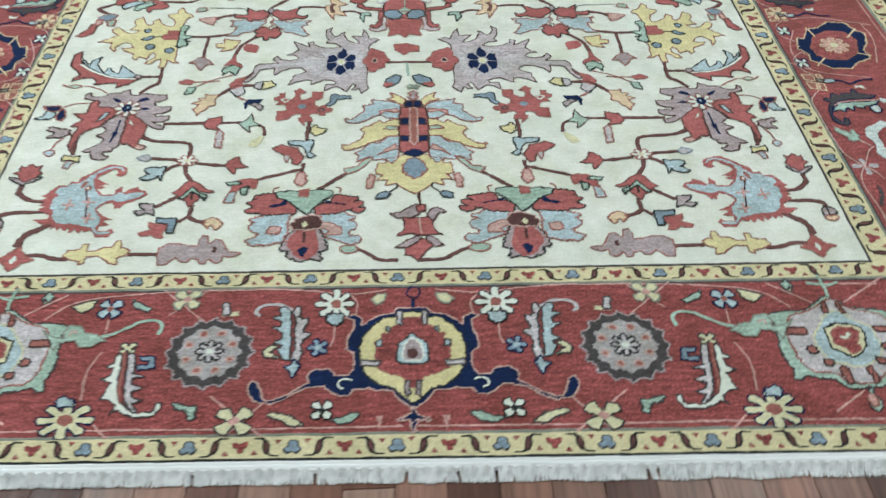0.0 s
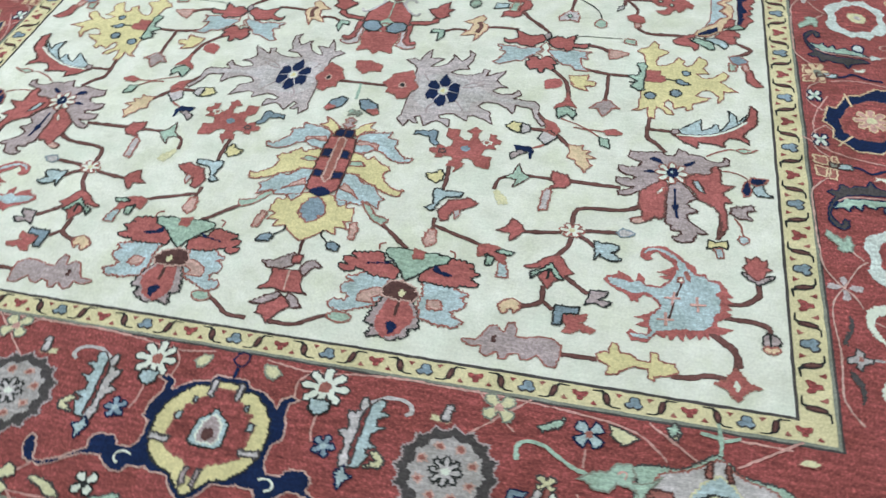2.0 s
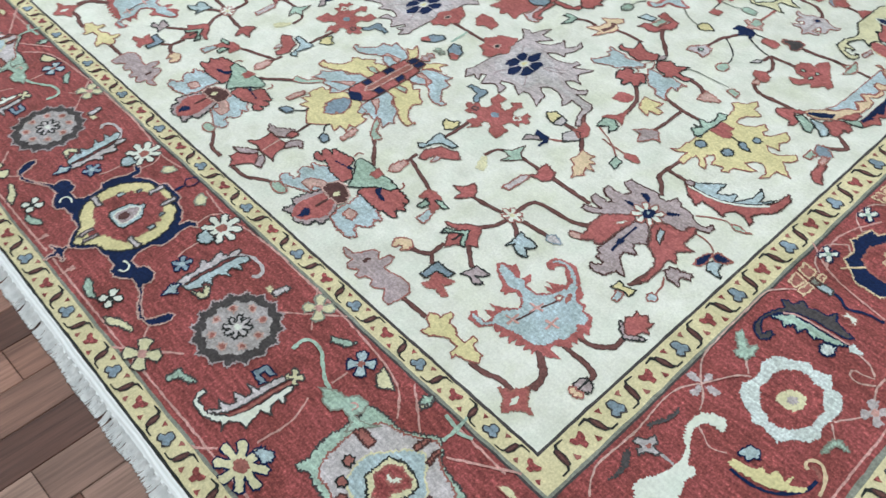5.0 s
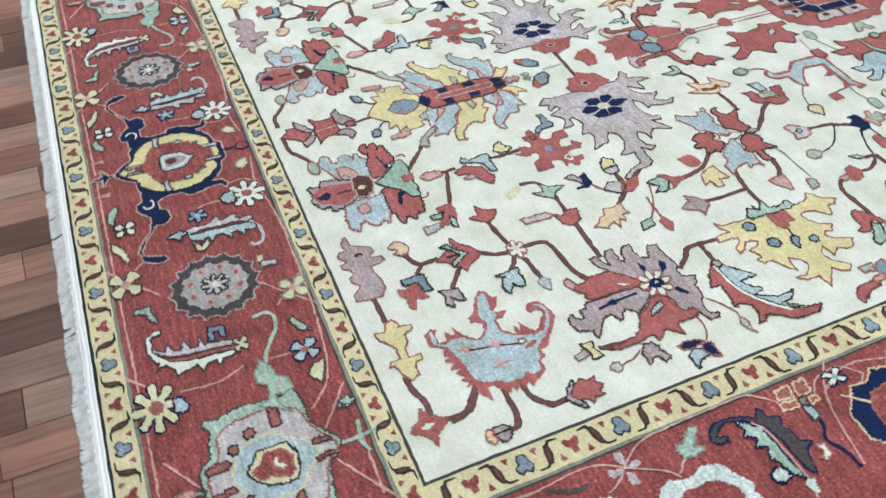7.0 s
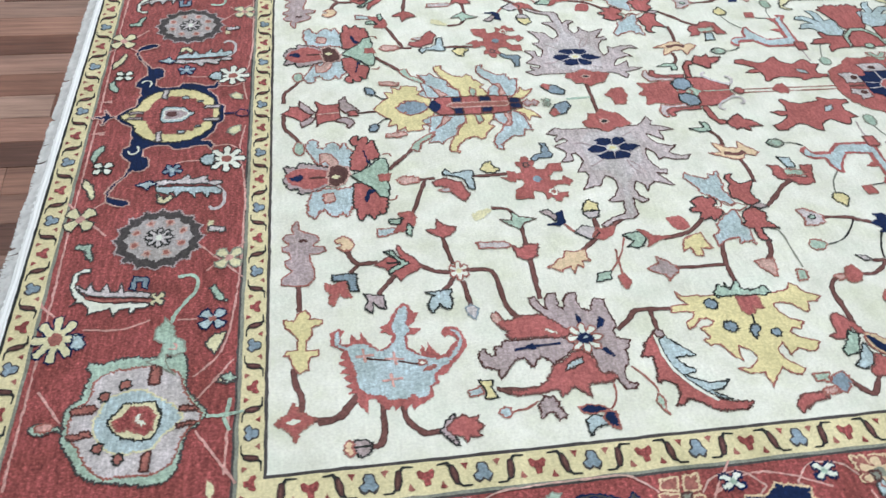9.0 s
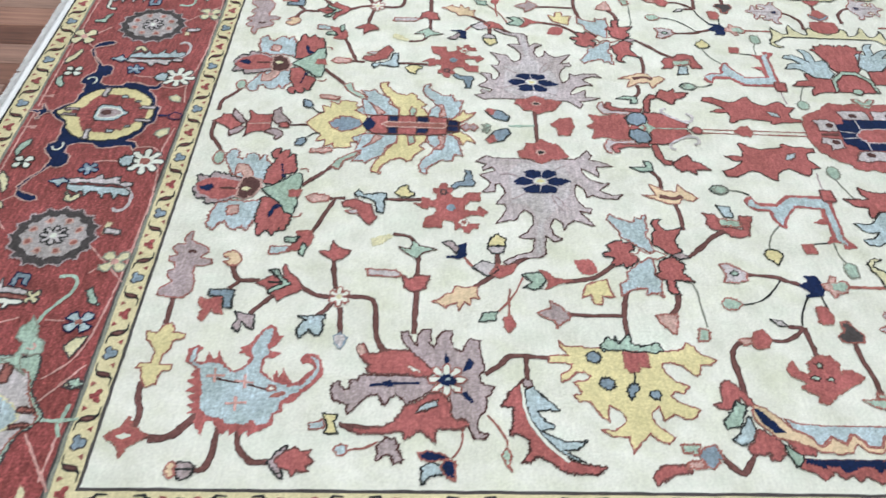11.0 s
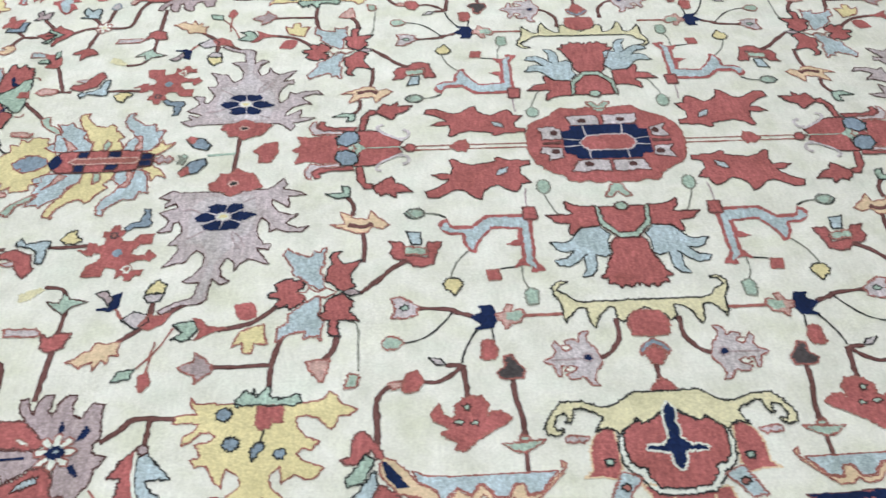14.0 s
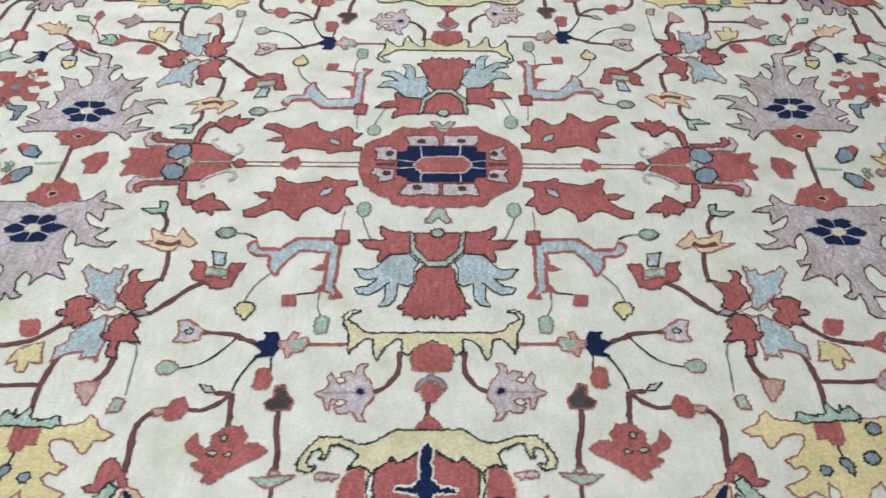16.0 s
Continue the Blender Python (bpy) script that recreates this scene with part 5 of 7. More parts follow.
begin("border_leaf", border, QUARTERS, "small scattered leaves and blossoms")
petals("ivory", "ink", 3, (19.3, -200.3), 2.5, 2.5, 4, "ink")
finish()
begin("border_leaf", border, QUARTERS, "small scattered leaves and blossoms")
fill("sage", "slate", 2, (10.7, -201.1), (13, -200.8), (15, -201.9), (17.5, -202.2), (15.9, -203.4), (12.8, -202.9))
finish()
begin("border_leaf", border, QUARTERS, "small scattered leaves and blossoms")
fill("straw", "slate", 2, (22.3, -203.5), (24.8, -201.4), (28.9, -200.5), (29.5, -201.2), (26.8, -202.4), (24.5, -203.8))
finish()
begin("border_leaf", border, QUARTERS, "small scattered leaves and blossoms")
fill("sage", "slate", 2, (42.7, -198.6), (43.9, -199), (47.3, -198.1), (46.8, -199.5), (44.4, -200), (43.8, -201.9), (42.6, -202))
finish()
begin("border_leaf", border, QUARTERS, "small scattered leaves and blossoms")
fill("straw", "rust", 2, (37.7, -175.7), (41.5, -176.6), (41, -177.6), (37.4, -177.2))
finish()
begin("border_leaf", border, QUARTERS, "small scattered leaves and blossoms")
fill("lilac", "slate", 3, (40.1, -173.5), (41.3, -173.5), (40.9, -177), (39.3, -177))
finish()
begin("border_leaf", border, QUARTERS, "small scattered leaves and blossoms")
fill("straw", "olive", 2, (5.5, -171.9), (7.8, -171.7), (9.2, -173.2), (8.3, -174.8), (6.4, -174.1))
finish()
begin("border_leaf", border, QUARTERS, "small scattered leaves and blossoms")
fill("rose", "", 2, (5.9, -201.6), (7.4, -201.7), (6.8, -204.9))
finish()
begin("border_leaf", border, QUARTERS, "small scattered leaves and blossoms")
petals("sky", "navy", 3, (64.4, -174.8), 2.9, 2.9, 4, "rust")
finish()
begin("border_leaf", border, QUARTERS, "small scattered leaves and blossoms")
stem("rose", 4, 1, (64, -177.5), (64, -181.1))
finish()
begin("border_leaf", border, QUARTERS, "small scattered leaves and blossoms")
fill("straw", "slate", 2, (67.6, -172.2), (70.1, -172.8), (72.8, -174.1), (70, -175.8), (68.3, -174.6))
finish()
begin("border_leaf", border, QUARTERS, "small scattered leaves and blossoms")
fill("straw", "slate", 2, (77.4, -170.4), (79.1, -170.5), (78.9, -173.3), (77.4, -172.6))
finish()
begin("border_leaf", border, QUARTERS, "small scattered leaves and blossoms")
fill("sage", "slate", 2, (55.7, -174.9), (58.3, -173.4), (60.3, -172.4), (59.6, -174.4), (56.6, -175.8))
finish()
begin("border_leaf", border, QUARTERS, "small scattered leaves and blossoms")
stem("rose", 4, 1, (63.4, -185.8), (65.6, -190.6), (64.7, -197.2))
finish()

begin("serrated_leaf", border, QUARTERS, "white and mauve saw-toothed leaf")
fill("lilac", "slate", 3, (56.8, -186.7), (58.1, -185.9), (57.5, -190.6), (57.2, -194.5), (56.4, -197.7), (54.2, -200.4), (53.6, -199.8), (55.1, -198.3), (53.3, -197.5), (55.2, -196.8), (55.7, -195.5), (53.6, -194.7), (55.9, -193.8), (56.2, -192.5), (53.8, -192.1), (56.3, -191.2), (56.2, -189.2))
fill("ivory", "slate", 2, (59.3, -186.5), (60.6, -186.8), (60.6, -188.6), (61.8, -189.6), (60.3, -189.9), (60.4, -191.7), (62.1, -192.6), (60, -193.3), (60.5, -195.2), (61.2, -197.2), (59.5, -197.1), (58.1, -198.4), (58.2, -199.9), (58.9, -200.5), (57.3, -199.4), (56, -200.6), (53.3, -201.3), (50.7, -201), (49.6, -199.7), (49.3, -198.2), (50.4, -198.2), (50.4, -199.9), (53.5, -200.3), (55.5, -199.3), (57.6, -197.4), (58.6, -194.5), (58.9, -190.6))
stem("rust", 5, 4, (58.9, -186.2), (58.2, -190.6), (58.3, -194.5), (57.2, -197.9))
petals("straw", "slate", 3, (58.5, -185.1), 1.9, 1.7, 4, "straw")
fill("denim", "navy", 2, (52.9, -187), (55.8, -187.1), (55.3, -188.1), (53.7, -188.3), (53.6, -189.4), (55.9, -189.2), (55.4, -190.5), (52.2, -190))
finish()

begin("gold_flower", border, QUARTERS, "gold fan-petalled flower with blue calyx")
petals("straw", "navy", 2, (66.5, -201.6), 5.6, 4.3, 8, "rust")
fill("sky", "navy", 3, (66, -197.2), (68, -196.2), (69.5, -197.3), (68.7, -198.8), (66, -198.7))
finish()

begin("corner_palmette", border, QUARTERS, "large sage and mauve corner palmette")
curved("sage", "slate", 2, (73.4, -195.3), (72.2, -195.1), (73.1, -193.2), (72.4, -191.3), (71.7, -189.3), (71.7, -186.9), (72.4, -185.9), (72.5, -183.5), (72.3, -181), (71.3, -179.9), (73, -178.6), (75.2, -178.3), (78.3, -178.3), (80.9, -177.7), (82.4, -176), (84.9, -174.3), (86, -175), (87.3, -176.2), (88.5, -177.6), (91.2, -178), (95.3, -178.4), (97.2, -179.9), (97.6, -181.7), (97.3, -184.3), (96.4, -189.4), (95.3, -192.4), (93.5, -194), (91.3, -194.9), (89.7, -196.1), (88, -197.1), (86.2, -197.2), (83.4, -197.3), (81.4, -197.2), (80.4, -195.8), (79.5, -195), (76.5, -194.9), (75.1, -194))
curved("lilac", "rust", 3, (77, -193.6), (75.5, -192.4), (74.7, -190.9), (74.4, -188.5), (74.1, -183.7), (74.6, -181.8), (76.9, -179.1), (80.1, -178.7), (82.7, -177), (84.9, -175.4), (86.1, -175.4), (87.9, -177.7), (91, -178.6), (94.5, -179.5), (95.7, -182.4), (95.7, -185.9), (95.7, -188.9), (94.8, -191), (92.1, -193), (90.3, -193.8), (88.5, -195), (87.5, -196.3), (84.7, -196.4), (81.8, -195.5), (81.1, -194.4), (79.9, -193.6))
curved("sky", "straw", 4, (80.4, -191.2), (79.3, -188.5), (79, -185.1), (81.5, -182.1), (83, -179.9), (85, -178.1), (87.4, -179.5), (88.5, -181.5), (91.2, -182.5), (91.4, -185.4), (91.5, -188.6), (89.4, -190.8), (87.1, -192.1), (85.2, -192.8), (83.3, -191.7))
fill("straw", "ink", 5, (85.2, -190.4), (83.5, -189.1), (82, -188.2), (81.7, -186.8), (81.9, -183.1), (83.8, -182), (87.2, -182), (88.9, -182.9), (89.3, -184.3), (88.6, -187.4), (87.1, -189.2))
fill("red", "rust", 6, (85.2, -189.5), (84.4, -188), (82.6, -186.9), (83.1, -183.7), (84.7, -182.9), (87.5, -183), (88.2, -184.2), (87, -186.8), (87.3, -188.1), (86.4, -189))
fill("ivory", "rust", 7, (85.2, -186.3), (83.9, -185.2), (85.2, -184.6), (86.3, -183.9), (86.7, -185.4))
fill("rust", "umber", 5, (74.2, -184.3), (74.7, -182.8), (78.2, -182.8), (78.3, -184.3))
fill("rust", "umber", 5, (81.8, -196.3), (81.5, -192.8), (83, -192.4), (83.3, -196.1))
fill("rust", "umber", 5, (87.1, -196.2), (86.6, -192.7), (87.8, -192.4), (88, -196))
fill("rust", "umber", 5, (83.1, -178.9), (83.5, -176.1), (84.4, -176.1), (84.1, -178.9))
fill("rust", "umber", 5, (86.7, -179.4), (86.3, -176.4), (87, -176.2), (87.6, -179.2))
fill("rust", "umber", 5, (92.2, -184.2), (91.3, -182.9), (95.1, -182.7), (95.1, -184.1))
for eye in ((77.9, -188.3), (80.1, -191.4), (92.3, -187.7), (90, -191.1)):
    spot("rust", "ink", 5, eye, 1.0, 0.9)
stem("sage", 11, 2, (53.3, -181.8), (52.6, -179.5), (54.1, -177.9), (57.2, -178.1), (60.1, -180.1), (62.5, -181.6), (64.8, -182.1))
fill("sage", "olive", 3, (63.2, -183.2), (65.9, -181.4), (67.7, -181.2), (69.5, -179.2), (71.6, -179.1), (72.4, -180.9), (71.8, -182.2), (74.1, -182.1), (76.6, -180.3), (73.2, -185.4), (72.6, -183.4), (69.4, -182.9), (68.3, -184.7), (66.1, -184.7), (64.8, -183.5))
stem("rose", 4, 4, (69.5, -181.3), (70.5, -180.3), (71.2, -181), (70.7, -182))
stem("sage", 10, 2, (82.3, -170.9), (86.1, -171.5))
stem("sage", 10, 2, (85.6, -174.6), (85.8, -171.7), (85.2, -168.7))
stem("sage", 9, 2, (86.2, -171.8), (88.8, -170.8))
fill("sage", "slate", 2, (85.1, -202.6), (84.2, -201.4), (84.3, -199.7), (85, -198.7), (85.3, -197.3), (86.1, -197.3), (85.9, -199.1), (86.6, -200.2), (86.4, -201.5))
spot("rose", "rust", 3, (85.1, -200.1), 0.8, 1.3)
fill("sage", "slate", 2, (77.5, -172.9), (77, -171), (78.4, -169.7), (79.3, -171.8))
stem("rose", 4, 1, (82.5, -176.7), (74.1, -170.6))
stem("rose", 4, 1, (88.2, -176.3), (98.6, -169.5))
stem("rose", 4, 1, (77.7, -202.2), (84.5, -197.7))
fill("straw", "rust", 2, (97.3, -174), (98.7, -172.6), (101.2, -172.7), (100.4, -174))
finish()

begin("white_ring", border, QUARTERS, "white scalloped ring flower with straw heart", RING_Y)
fill("mist", "", 2, (113.1, -121.5), (114.3, -118.3), (116.5, -117.3), (119, -115.4), (120.3, -116.2), (123.1, -115.1), (124.7, -117.6), (126.4, -117.4), (128.1, -120.6), (127.6, -123.5), (127.5, -126.1), (128.3, -127.9), (127.2, -130.1), (125, -131.7), (123.8, -134.1), (122.3, -133.4), (119.9, -133.1), (118.7, -134), (118, -132.5), (115.7, -131.6), (114, -130.2), (113.4, -127.9), (114.2, -125.6), (114.2, -123.9))
fill("red", "", 3, (116.6, -120.4), (118.4, -118.5), (120.5, -118), (121.9, -119), (123.8, -118.7), (125, -121.5), (126, -122.5), (125.9, -125), (126.2, -126.6), (124.9, -128.7), (123.8, -130.5), (122.3, -131.1), (120.5, -131.4), (119.8, -130.6), (118.5, -130.3), (117.1, -128.4), (115.8, -126.4), (116.1, -124.5), (115.9, -122.3))
fill("straw", "", 4, (118.8, -125.2), (119.5, -123.3), (121.2, -122.4), (122.6, -122.7), (123.4, -124.9), (122.5, -126.7), (120.8, -127.3), (119.2, -126.7))
fill("dusk", "", 5, (120.3, -125.1), (120.7, -124), (121.6, -123.7), (122.1, -124.7), (121.6, -125.8), (120.6, -125.9))
finish()

begin("border_tendril", border, QUARTERS, "thin pink line along the border's edge")
stem("rose", 4, 1, (135, -200), (134.8, -150), (135.1, -100), (134.9, -40))
finish()

begin("swan_leaf", border, QUARTERS, "white swan-necked leaf", RING_Y)
fill("ivory", "", 2, (116.4, -137.4), (115.3, -136.4), (113.5, -136.9), (112.1, -138.1), (111.4, -140.0), (111.5, -142.3), (112.6, -144.7), (114.1, -146.2), (114.8, -148.0), (114.6, -149.7), (114.4, -151.8), (113.3, -154.1), (112.3, -156.4), (112.4, -158.2), (113.7, -159.4), (115.8, -159.6), (118.3, -157.1), (118.4, -154.3), (117.9, -152.3), (117.4, -150.7), (118.0, -148.8), (117.0, -147.9), (116.0, -148.2), (114.9, -146.1), (113.4, -143.8), (112.8, -141.8), (113.0, -140.3), (114.0, -139.3), (115.4, -139.1), (116.6, -139.0))
finish()

begin("border_blossom", border, QUARTERS, "small blossoms and dark slashes on the border", RING_Y)
fill("dove", "slate", 2, (107.3, -151.5), (107.3, -150.3), (108.6, -149.7), (109.2, -147.9), (110.3, -148.7), (110.2, -149.8), (112, -149.7), (111.5, -150.9), (110.1, -151.3), (109.5, -152.9), (108.6, -152.2), (108.8, -151.1))
fill("rust", "", 3, (109.1, -150.6), (109.3, -149.9), (109.9, -149.8), (109.8, -150.6))
stem("dove", 5, 1, (111.7, -149.9), (113.1, -149.9), (114.4, -149.9))
finish()
begin("border_blossom", border, QUARTERS, "small blossoms and dark slashes on the border", RING_Y)
fill("slate", "", 2, (106.9, -147.2), (107.4, -145.3), (108.3, -143.8), (108.5, -141.6), (108.7, -140.4), (109.4, -141.3), (109.3, -143.1), (108.5, -145.2), (107.7, -146.6), (107.9, -147.7))
finish()
begin("border_blossom", border, QUARTERS, "small blossoms and dark slashes on the border", RING_Y)
fill("slate", "", 2, (107.4, -154.1), (107.6, -152.6), (108.6, -153.7), (109.6, -155.6), (109.8, -157.2), (109.6, -158.9), (108.7, -160), (108.8, -158.6), (108.9, -156.8), (108, -155.4))
finish()
begin("border_blossom", border, QUARTERS, "small mauve four-petal blossom on crossing pink tendrils", RING_Y)
fill("dusk", "", 2, (105.3, -133.8), (105.8, -132.5), (107.3, -132.8), (108.2, -133.3), (106.9, -134))
fill("dusk", "", 2, (108.4, -132.9), (107.8, -131.3), (108.2, -130.3), (109.1, -130.7), (109.1, -132.4))
fill("dusk", "", 2, (108.5, -134), (108.2, -134.9), (108, -136.3), (108.9, -136.7), (109.5, -135.5), (109.2, -134.2))
fill("dusk", "", 2, (109.2, -133.5), (109.9, -132.6), (112, -132.6), (111.7, -133.8), (110.6, -134.1))
stem("pink", 3.4, 1, (108.7, -164.5), (105.9, -160.3), (106, -156.5), (106.3, -153.2), (106.5, -148.9), (105.8, -141.6), (105.9, -138.5), (106.9, -135.6), (108.5, -133.5))
stem("pink", 3.4, 3, (108.5, -133.5), (106.2, -130.7), (105, -127.6), (104.8, -122.1), (104.7, -116.4), (104.7, -111.5), (104.6, -106.4), (106.6, -103.6), (108.5, -101.8))
stem("pink", 3.4, 3, (108.5, -133.5), (110.2, -130.2), (112.1, -126.8), (113.8, -125.8))
stem("pink", 3.4, 1, (113, -125.5), (111.6, -124), (110.1, -122.5))
stem("pink", 3.4, 3, (108.5, -133.5), (110.5, -135.7), (111.4, -138.3))
stem("pink", 3.2, 1, (112.9, -140.8), (115, -142.1), (116.7, -143.2), (119.1, -141.8))
finish()
begin("border_blossom", border, QUARTERS, "small mauve four-petal blossom on crossing pink tendrils", RING_Y)
petals("dusk", "", 2, (132.1, -116.6), 2.4, 3.2, 4, "rose")
stem("pink", 3.4, 1, (128.1, -123.3), (130.1, -120.4), (132, -116.9))
stem("pink", 3.4, 1, (132, -116.9), (130.3, -113.2), (129.8, -110.7), (129.9, -108.8))
stem("pink", 3.4, 1, (129.6, -111.3), (127.3, -113.1), (125.3, -112.8), (124.8, -111), (127.2, -110.8), (128.8, -109.9))
stem("pink", 3.4, 1, (123.7, -107.2), (126.6, -107.7), (128.5, -109.6))
stem("pink", 3.2, 1, (128.1, -124), (129.7, -126), (130.5, -126.9))
finish()
begin("border_bud", border, QUARTERS, "sage three-leaved bud on a pink stalk", RING_Y)
fill("sage", "olive", 2, (106.4, -119.4), (106.7, -118), (108.3, -119.2), (109.8, -120.6), (110.1, -119.3), (110.8, -119.1), (111.5, -121.4), (110.9, -123.3), (109.4, -123.7), (108.3, -123.3), (108.8, -122.2), (107.5, -121))
finish()
begin("border_bud", border, QUARTERS, "sage forked bud on a pink stalk", RING_Y)
fill("sage", "olive", 2, (129.6, -130.5), (129.6, -128.6), (129.8, -126.6), (130.7, -125.9), (132.1, -126.1), (132.8, -126.7), (131.7, -127.3), (130.7, -127), (130.5, -128), (130.5, -129.5))
finish()

begin("saw_leaf", border, QUARTERS, "charcoal and sage saw-toothed leaf", RING_Y)
fill("slate", "navy", 2, (107.8, -106.2), (108.8, -105.4), (110.1, -105.5), (110.7, -103.4), (112.3, -104.2), (114.3, -103.4), (115.9, -103.3), (116.8, -101.4), (117.7, -103.3), (120.4, -104.2), (122.1, -104.7), (120.6, -105.7), (118, -106), (114.6, -106.1), (112.1, -106.8), (110, -108.2), (108.8, -110.2), (107.9, -112.9), (108.6, -114.8), (109.9, -116), (110.4, -114.3), (111.4, -114.4), (111.2, -116.2), (110.2, -117.5), (108.5, -116.7), (107.4, -114.9), (107.4, -112), (108.3, -109.5), (109.3, -107.5))
fill("sage", "navy", 3, (108.5, -111.3), (109.9, -109.2), (111.5, -107.7), (114.3, -107.6), (117.7, -107.4), (120.3, -107), (121.9, -107), (120.5, -108.5), (119.1, -109), (117.9, -109), (116.9, -110.1), (115.4, -109.6), (114.7, -109.2), (114.1, -111.2), (112.8, -110), (112, -110.5), (111.8, -111.7), (110.3, -110.8))
stem("rose", 4, 4, (109.7, -108.8), (112.3, -107.2), (116.2, -106.9), (119.6, -106.8), (122.2, -106.6))
fill("mist", "navy", 3, (118.7, -111.6), (118.5, -109.6), (119.5, -109.2), (120.7, -108.8), (121.2, -110.6), (120.4, -111.9), (119.4, -112.1))
fill("mist", "", 3, (122.5, -108), (122.3, -105.7), (123.6, -106.3), (125, -106.4), (124.1, -107.5))
fill("ivory", "rust", 3, (117.6, -101.7), (118.1, -99.9), (120, -99.8), (120.7, -101.6), (119.5, -102.4), (119.6, -101.2), (118.7, -101.1))
stem("navy", 10, 2, (113.9, -97.3), (115.6, -97.6), (117.3, -99.3), (119.4, -98), (121.8, -97.2), (124, -96.9))
finish()

begin("saw_creature", border, QUARTERS, "gold saw-toothed leaf edged in navy", RING_Y)
fill("gold", "", 2, (120.2, -143), (120.6, -141.7), (123.5, -141.3), (124.6, -139.6), (125.8, -140.4), (126.5, -138.5), (128.2, -139.2), (128.9, -137.4), (129.2, -139.4), (131.5, -137.6), (131.6, -138.6), (129.4, -140.8), (126.4, -142.5), (123.6, -143), (121.2, -143.5))
fill("sky", "navy", 3, (120.6, -140.9), (120.4, -139.3), (121, -137.7), (122.7, -137.5), (123.6, -138.9), (122.5, -139.5), (122.4, -140.8), (121.4, -140.2))
stem("navy", 9, 1, (121, -143.9), (124, -143.8), (126.8, -143.3), (129.6, -141.3), (131.6, -138.2), (131.8, -135.4))
stem("peach", 6, 2, (129.8, -134.7), (128.8, -134), (129.1, -132.8), (130.3, -132), (131.9, -132.9), (132.9, -134.7), (133.4, -137.5))
stem("rust", 8, 1, (129.9, -133.7), (130.9, -133.7), (132.1, -134.7))
fill("rust", "peach", 2, (106.3, -101.2), (106.2, -97.9), (108.5, -98.6), (108.2, -101.6))
fill("rust", "peach", 2, (106.2, -97), (105.9, -94.4), (108.8, -94.9), (108.8, -97.6))
fill("rust", "peach", 2, (108.8, -102.1), (109.1, -98.4), (110.6, -99), (110.1, -102.2))
fill("rust", "peach", 2, (109.6, -96.4), (109.8, -94.4), (110.7, -94.6), (110.9, -96.5))
fill("olive", "umber", 3, (109, -98.2), (109.1, -96.7), (110.8, -96.9), (110.6, -98.4))
fill("sky", "slate", 2, (110.7, -98.4), (111.1, -96.7), (113.6, -96.7), (113.7, -98.3), (111.7, -98.7))
petals("ivory", "navy", 2, (108, -88.9), 2.0, 2.6, 4, "sage")
stem("pink", 3.2, 1, (109.5, -94.5), (106.9, -92.7), (106.3, -89.5), (106.2, -86.5), (108, -84.7), (109.5, -83.4))
stem("pink", 3.2, 1, (109.5, -83.4), (111, -85.3), (112.2, -84.8))
finish()

begin("navy_ring", border, QUARTERS, "navy cogged ring medallion with red heart")
fill("navy", "peach", 2, (109.1, -81.9), (110.6, -76), (112.3, -76.6), (115, -71.2), (118.4, -70.6), (121.7, -67.5), (126.8, -68.3), (128.1, -72.4), (130.4, -73.9), (129, -79.3), (127, -82.2), (127.1, -87.1), (123, -89), (120.5, -91.8), (115.5, -91.7), (112.8, -89.4), (110.8, -87.7), (111, -83.7))
fill("red", "rust", 3, (112.9, -80.8), (115.2, -75.5), (120, -72.5), (124.6, -73.2), (126.6, -77.5), (124.7, -84.2), (120.5, -87.6), (116, -87.2), (113.1, -84.9))
petals("rose", "peach", 4, (119.6, -80.3), 4, 4.1, 8, "straw")
stem("peach", 5, 4, (114.6, -70.5), (115.9, -75.5))
stem("peach", 5, 4, (128.7, -71.4), (124.5, -76.3))
stem("peach", 5, 4, (127.9, -85.7), (124.6, -84.5))
stem("peach", 5, 4, (111.5, -90.5), (115, -86.6))
stem("rose", 4, 1, (110.9, -72), (107.1, -80.1), (106.7, -87.6), (109.9, -92.6))
stem("rose", 4, 1, (131, -67.7), (132.1, -77), (128.1, -89.1))
stem("rose", 4, 1, (104.1, -88.1), (111.1, -93.8), (123.7, -96.2))
stem("rose", 4, 1, (112.2, -65.8), (119.2, -64.3), (133.7, -69.4))
petals("peach", "rust", 2, (109.3, -62.6), 3.0, 4.2, 6, "olive")
finish()

begin("crown_palmette", field, QUARTERS, "red, blue and green crowned palmette with brown heart")
fill("sky", "rust", 2, *saw((14.8, -157.2), (12.9, -156.2), (12.9, -154.7), (15.5, -154.7), (16.6, -153.3), (14.1, -152), (14, -150.4), (16.1, -149.5), (14.2, -148.5), (16.5, -148), (17.6, -146.8), (22.4, -147.1), (23, -149.6), (22.5, -152), (21.6, -153.9), (20.9, -155), (19.1, -155.4), (17.1, -156.5)))
fill("pink", "rust", 3, (17.7, -154.3), (18, -151.9), (20.4, -150.3), (23, -150.1), (22.6, -151.8), (20.7, -152.8), (21.5, -154.3), (19.8, -154.2))
fill("mauve", "ink", 2, *saw((21.8, -162), (22.8, -159.3), (20.9, -158.5), (21.5, -155.8), (23.6, -151), (28.6, -152), (30.6, -156), (31.2, -158.6), (29.2, -159), (29.5, -161), (27.9, -161.2), (26.5, -162.2), (24.4, -161.2)))
fill("coral", "", 3, (25.1, -161.8), (23.6, -160.5), (22.6, -158.6), (22.9, -156.1), (24.1, -151.3), (27.9, -151.6), (28.5, -153.5), (29.9, -155.9), (29.7, -157.6), (28.6, -159), (27.9, -160.5))
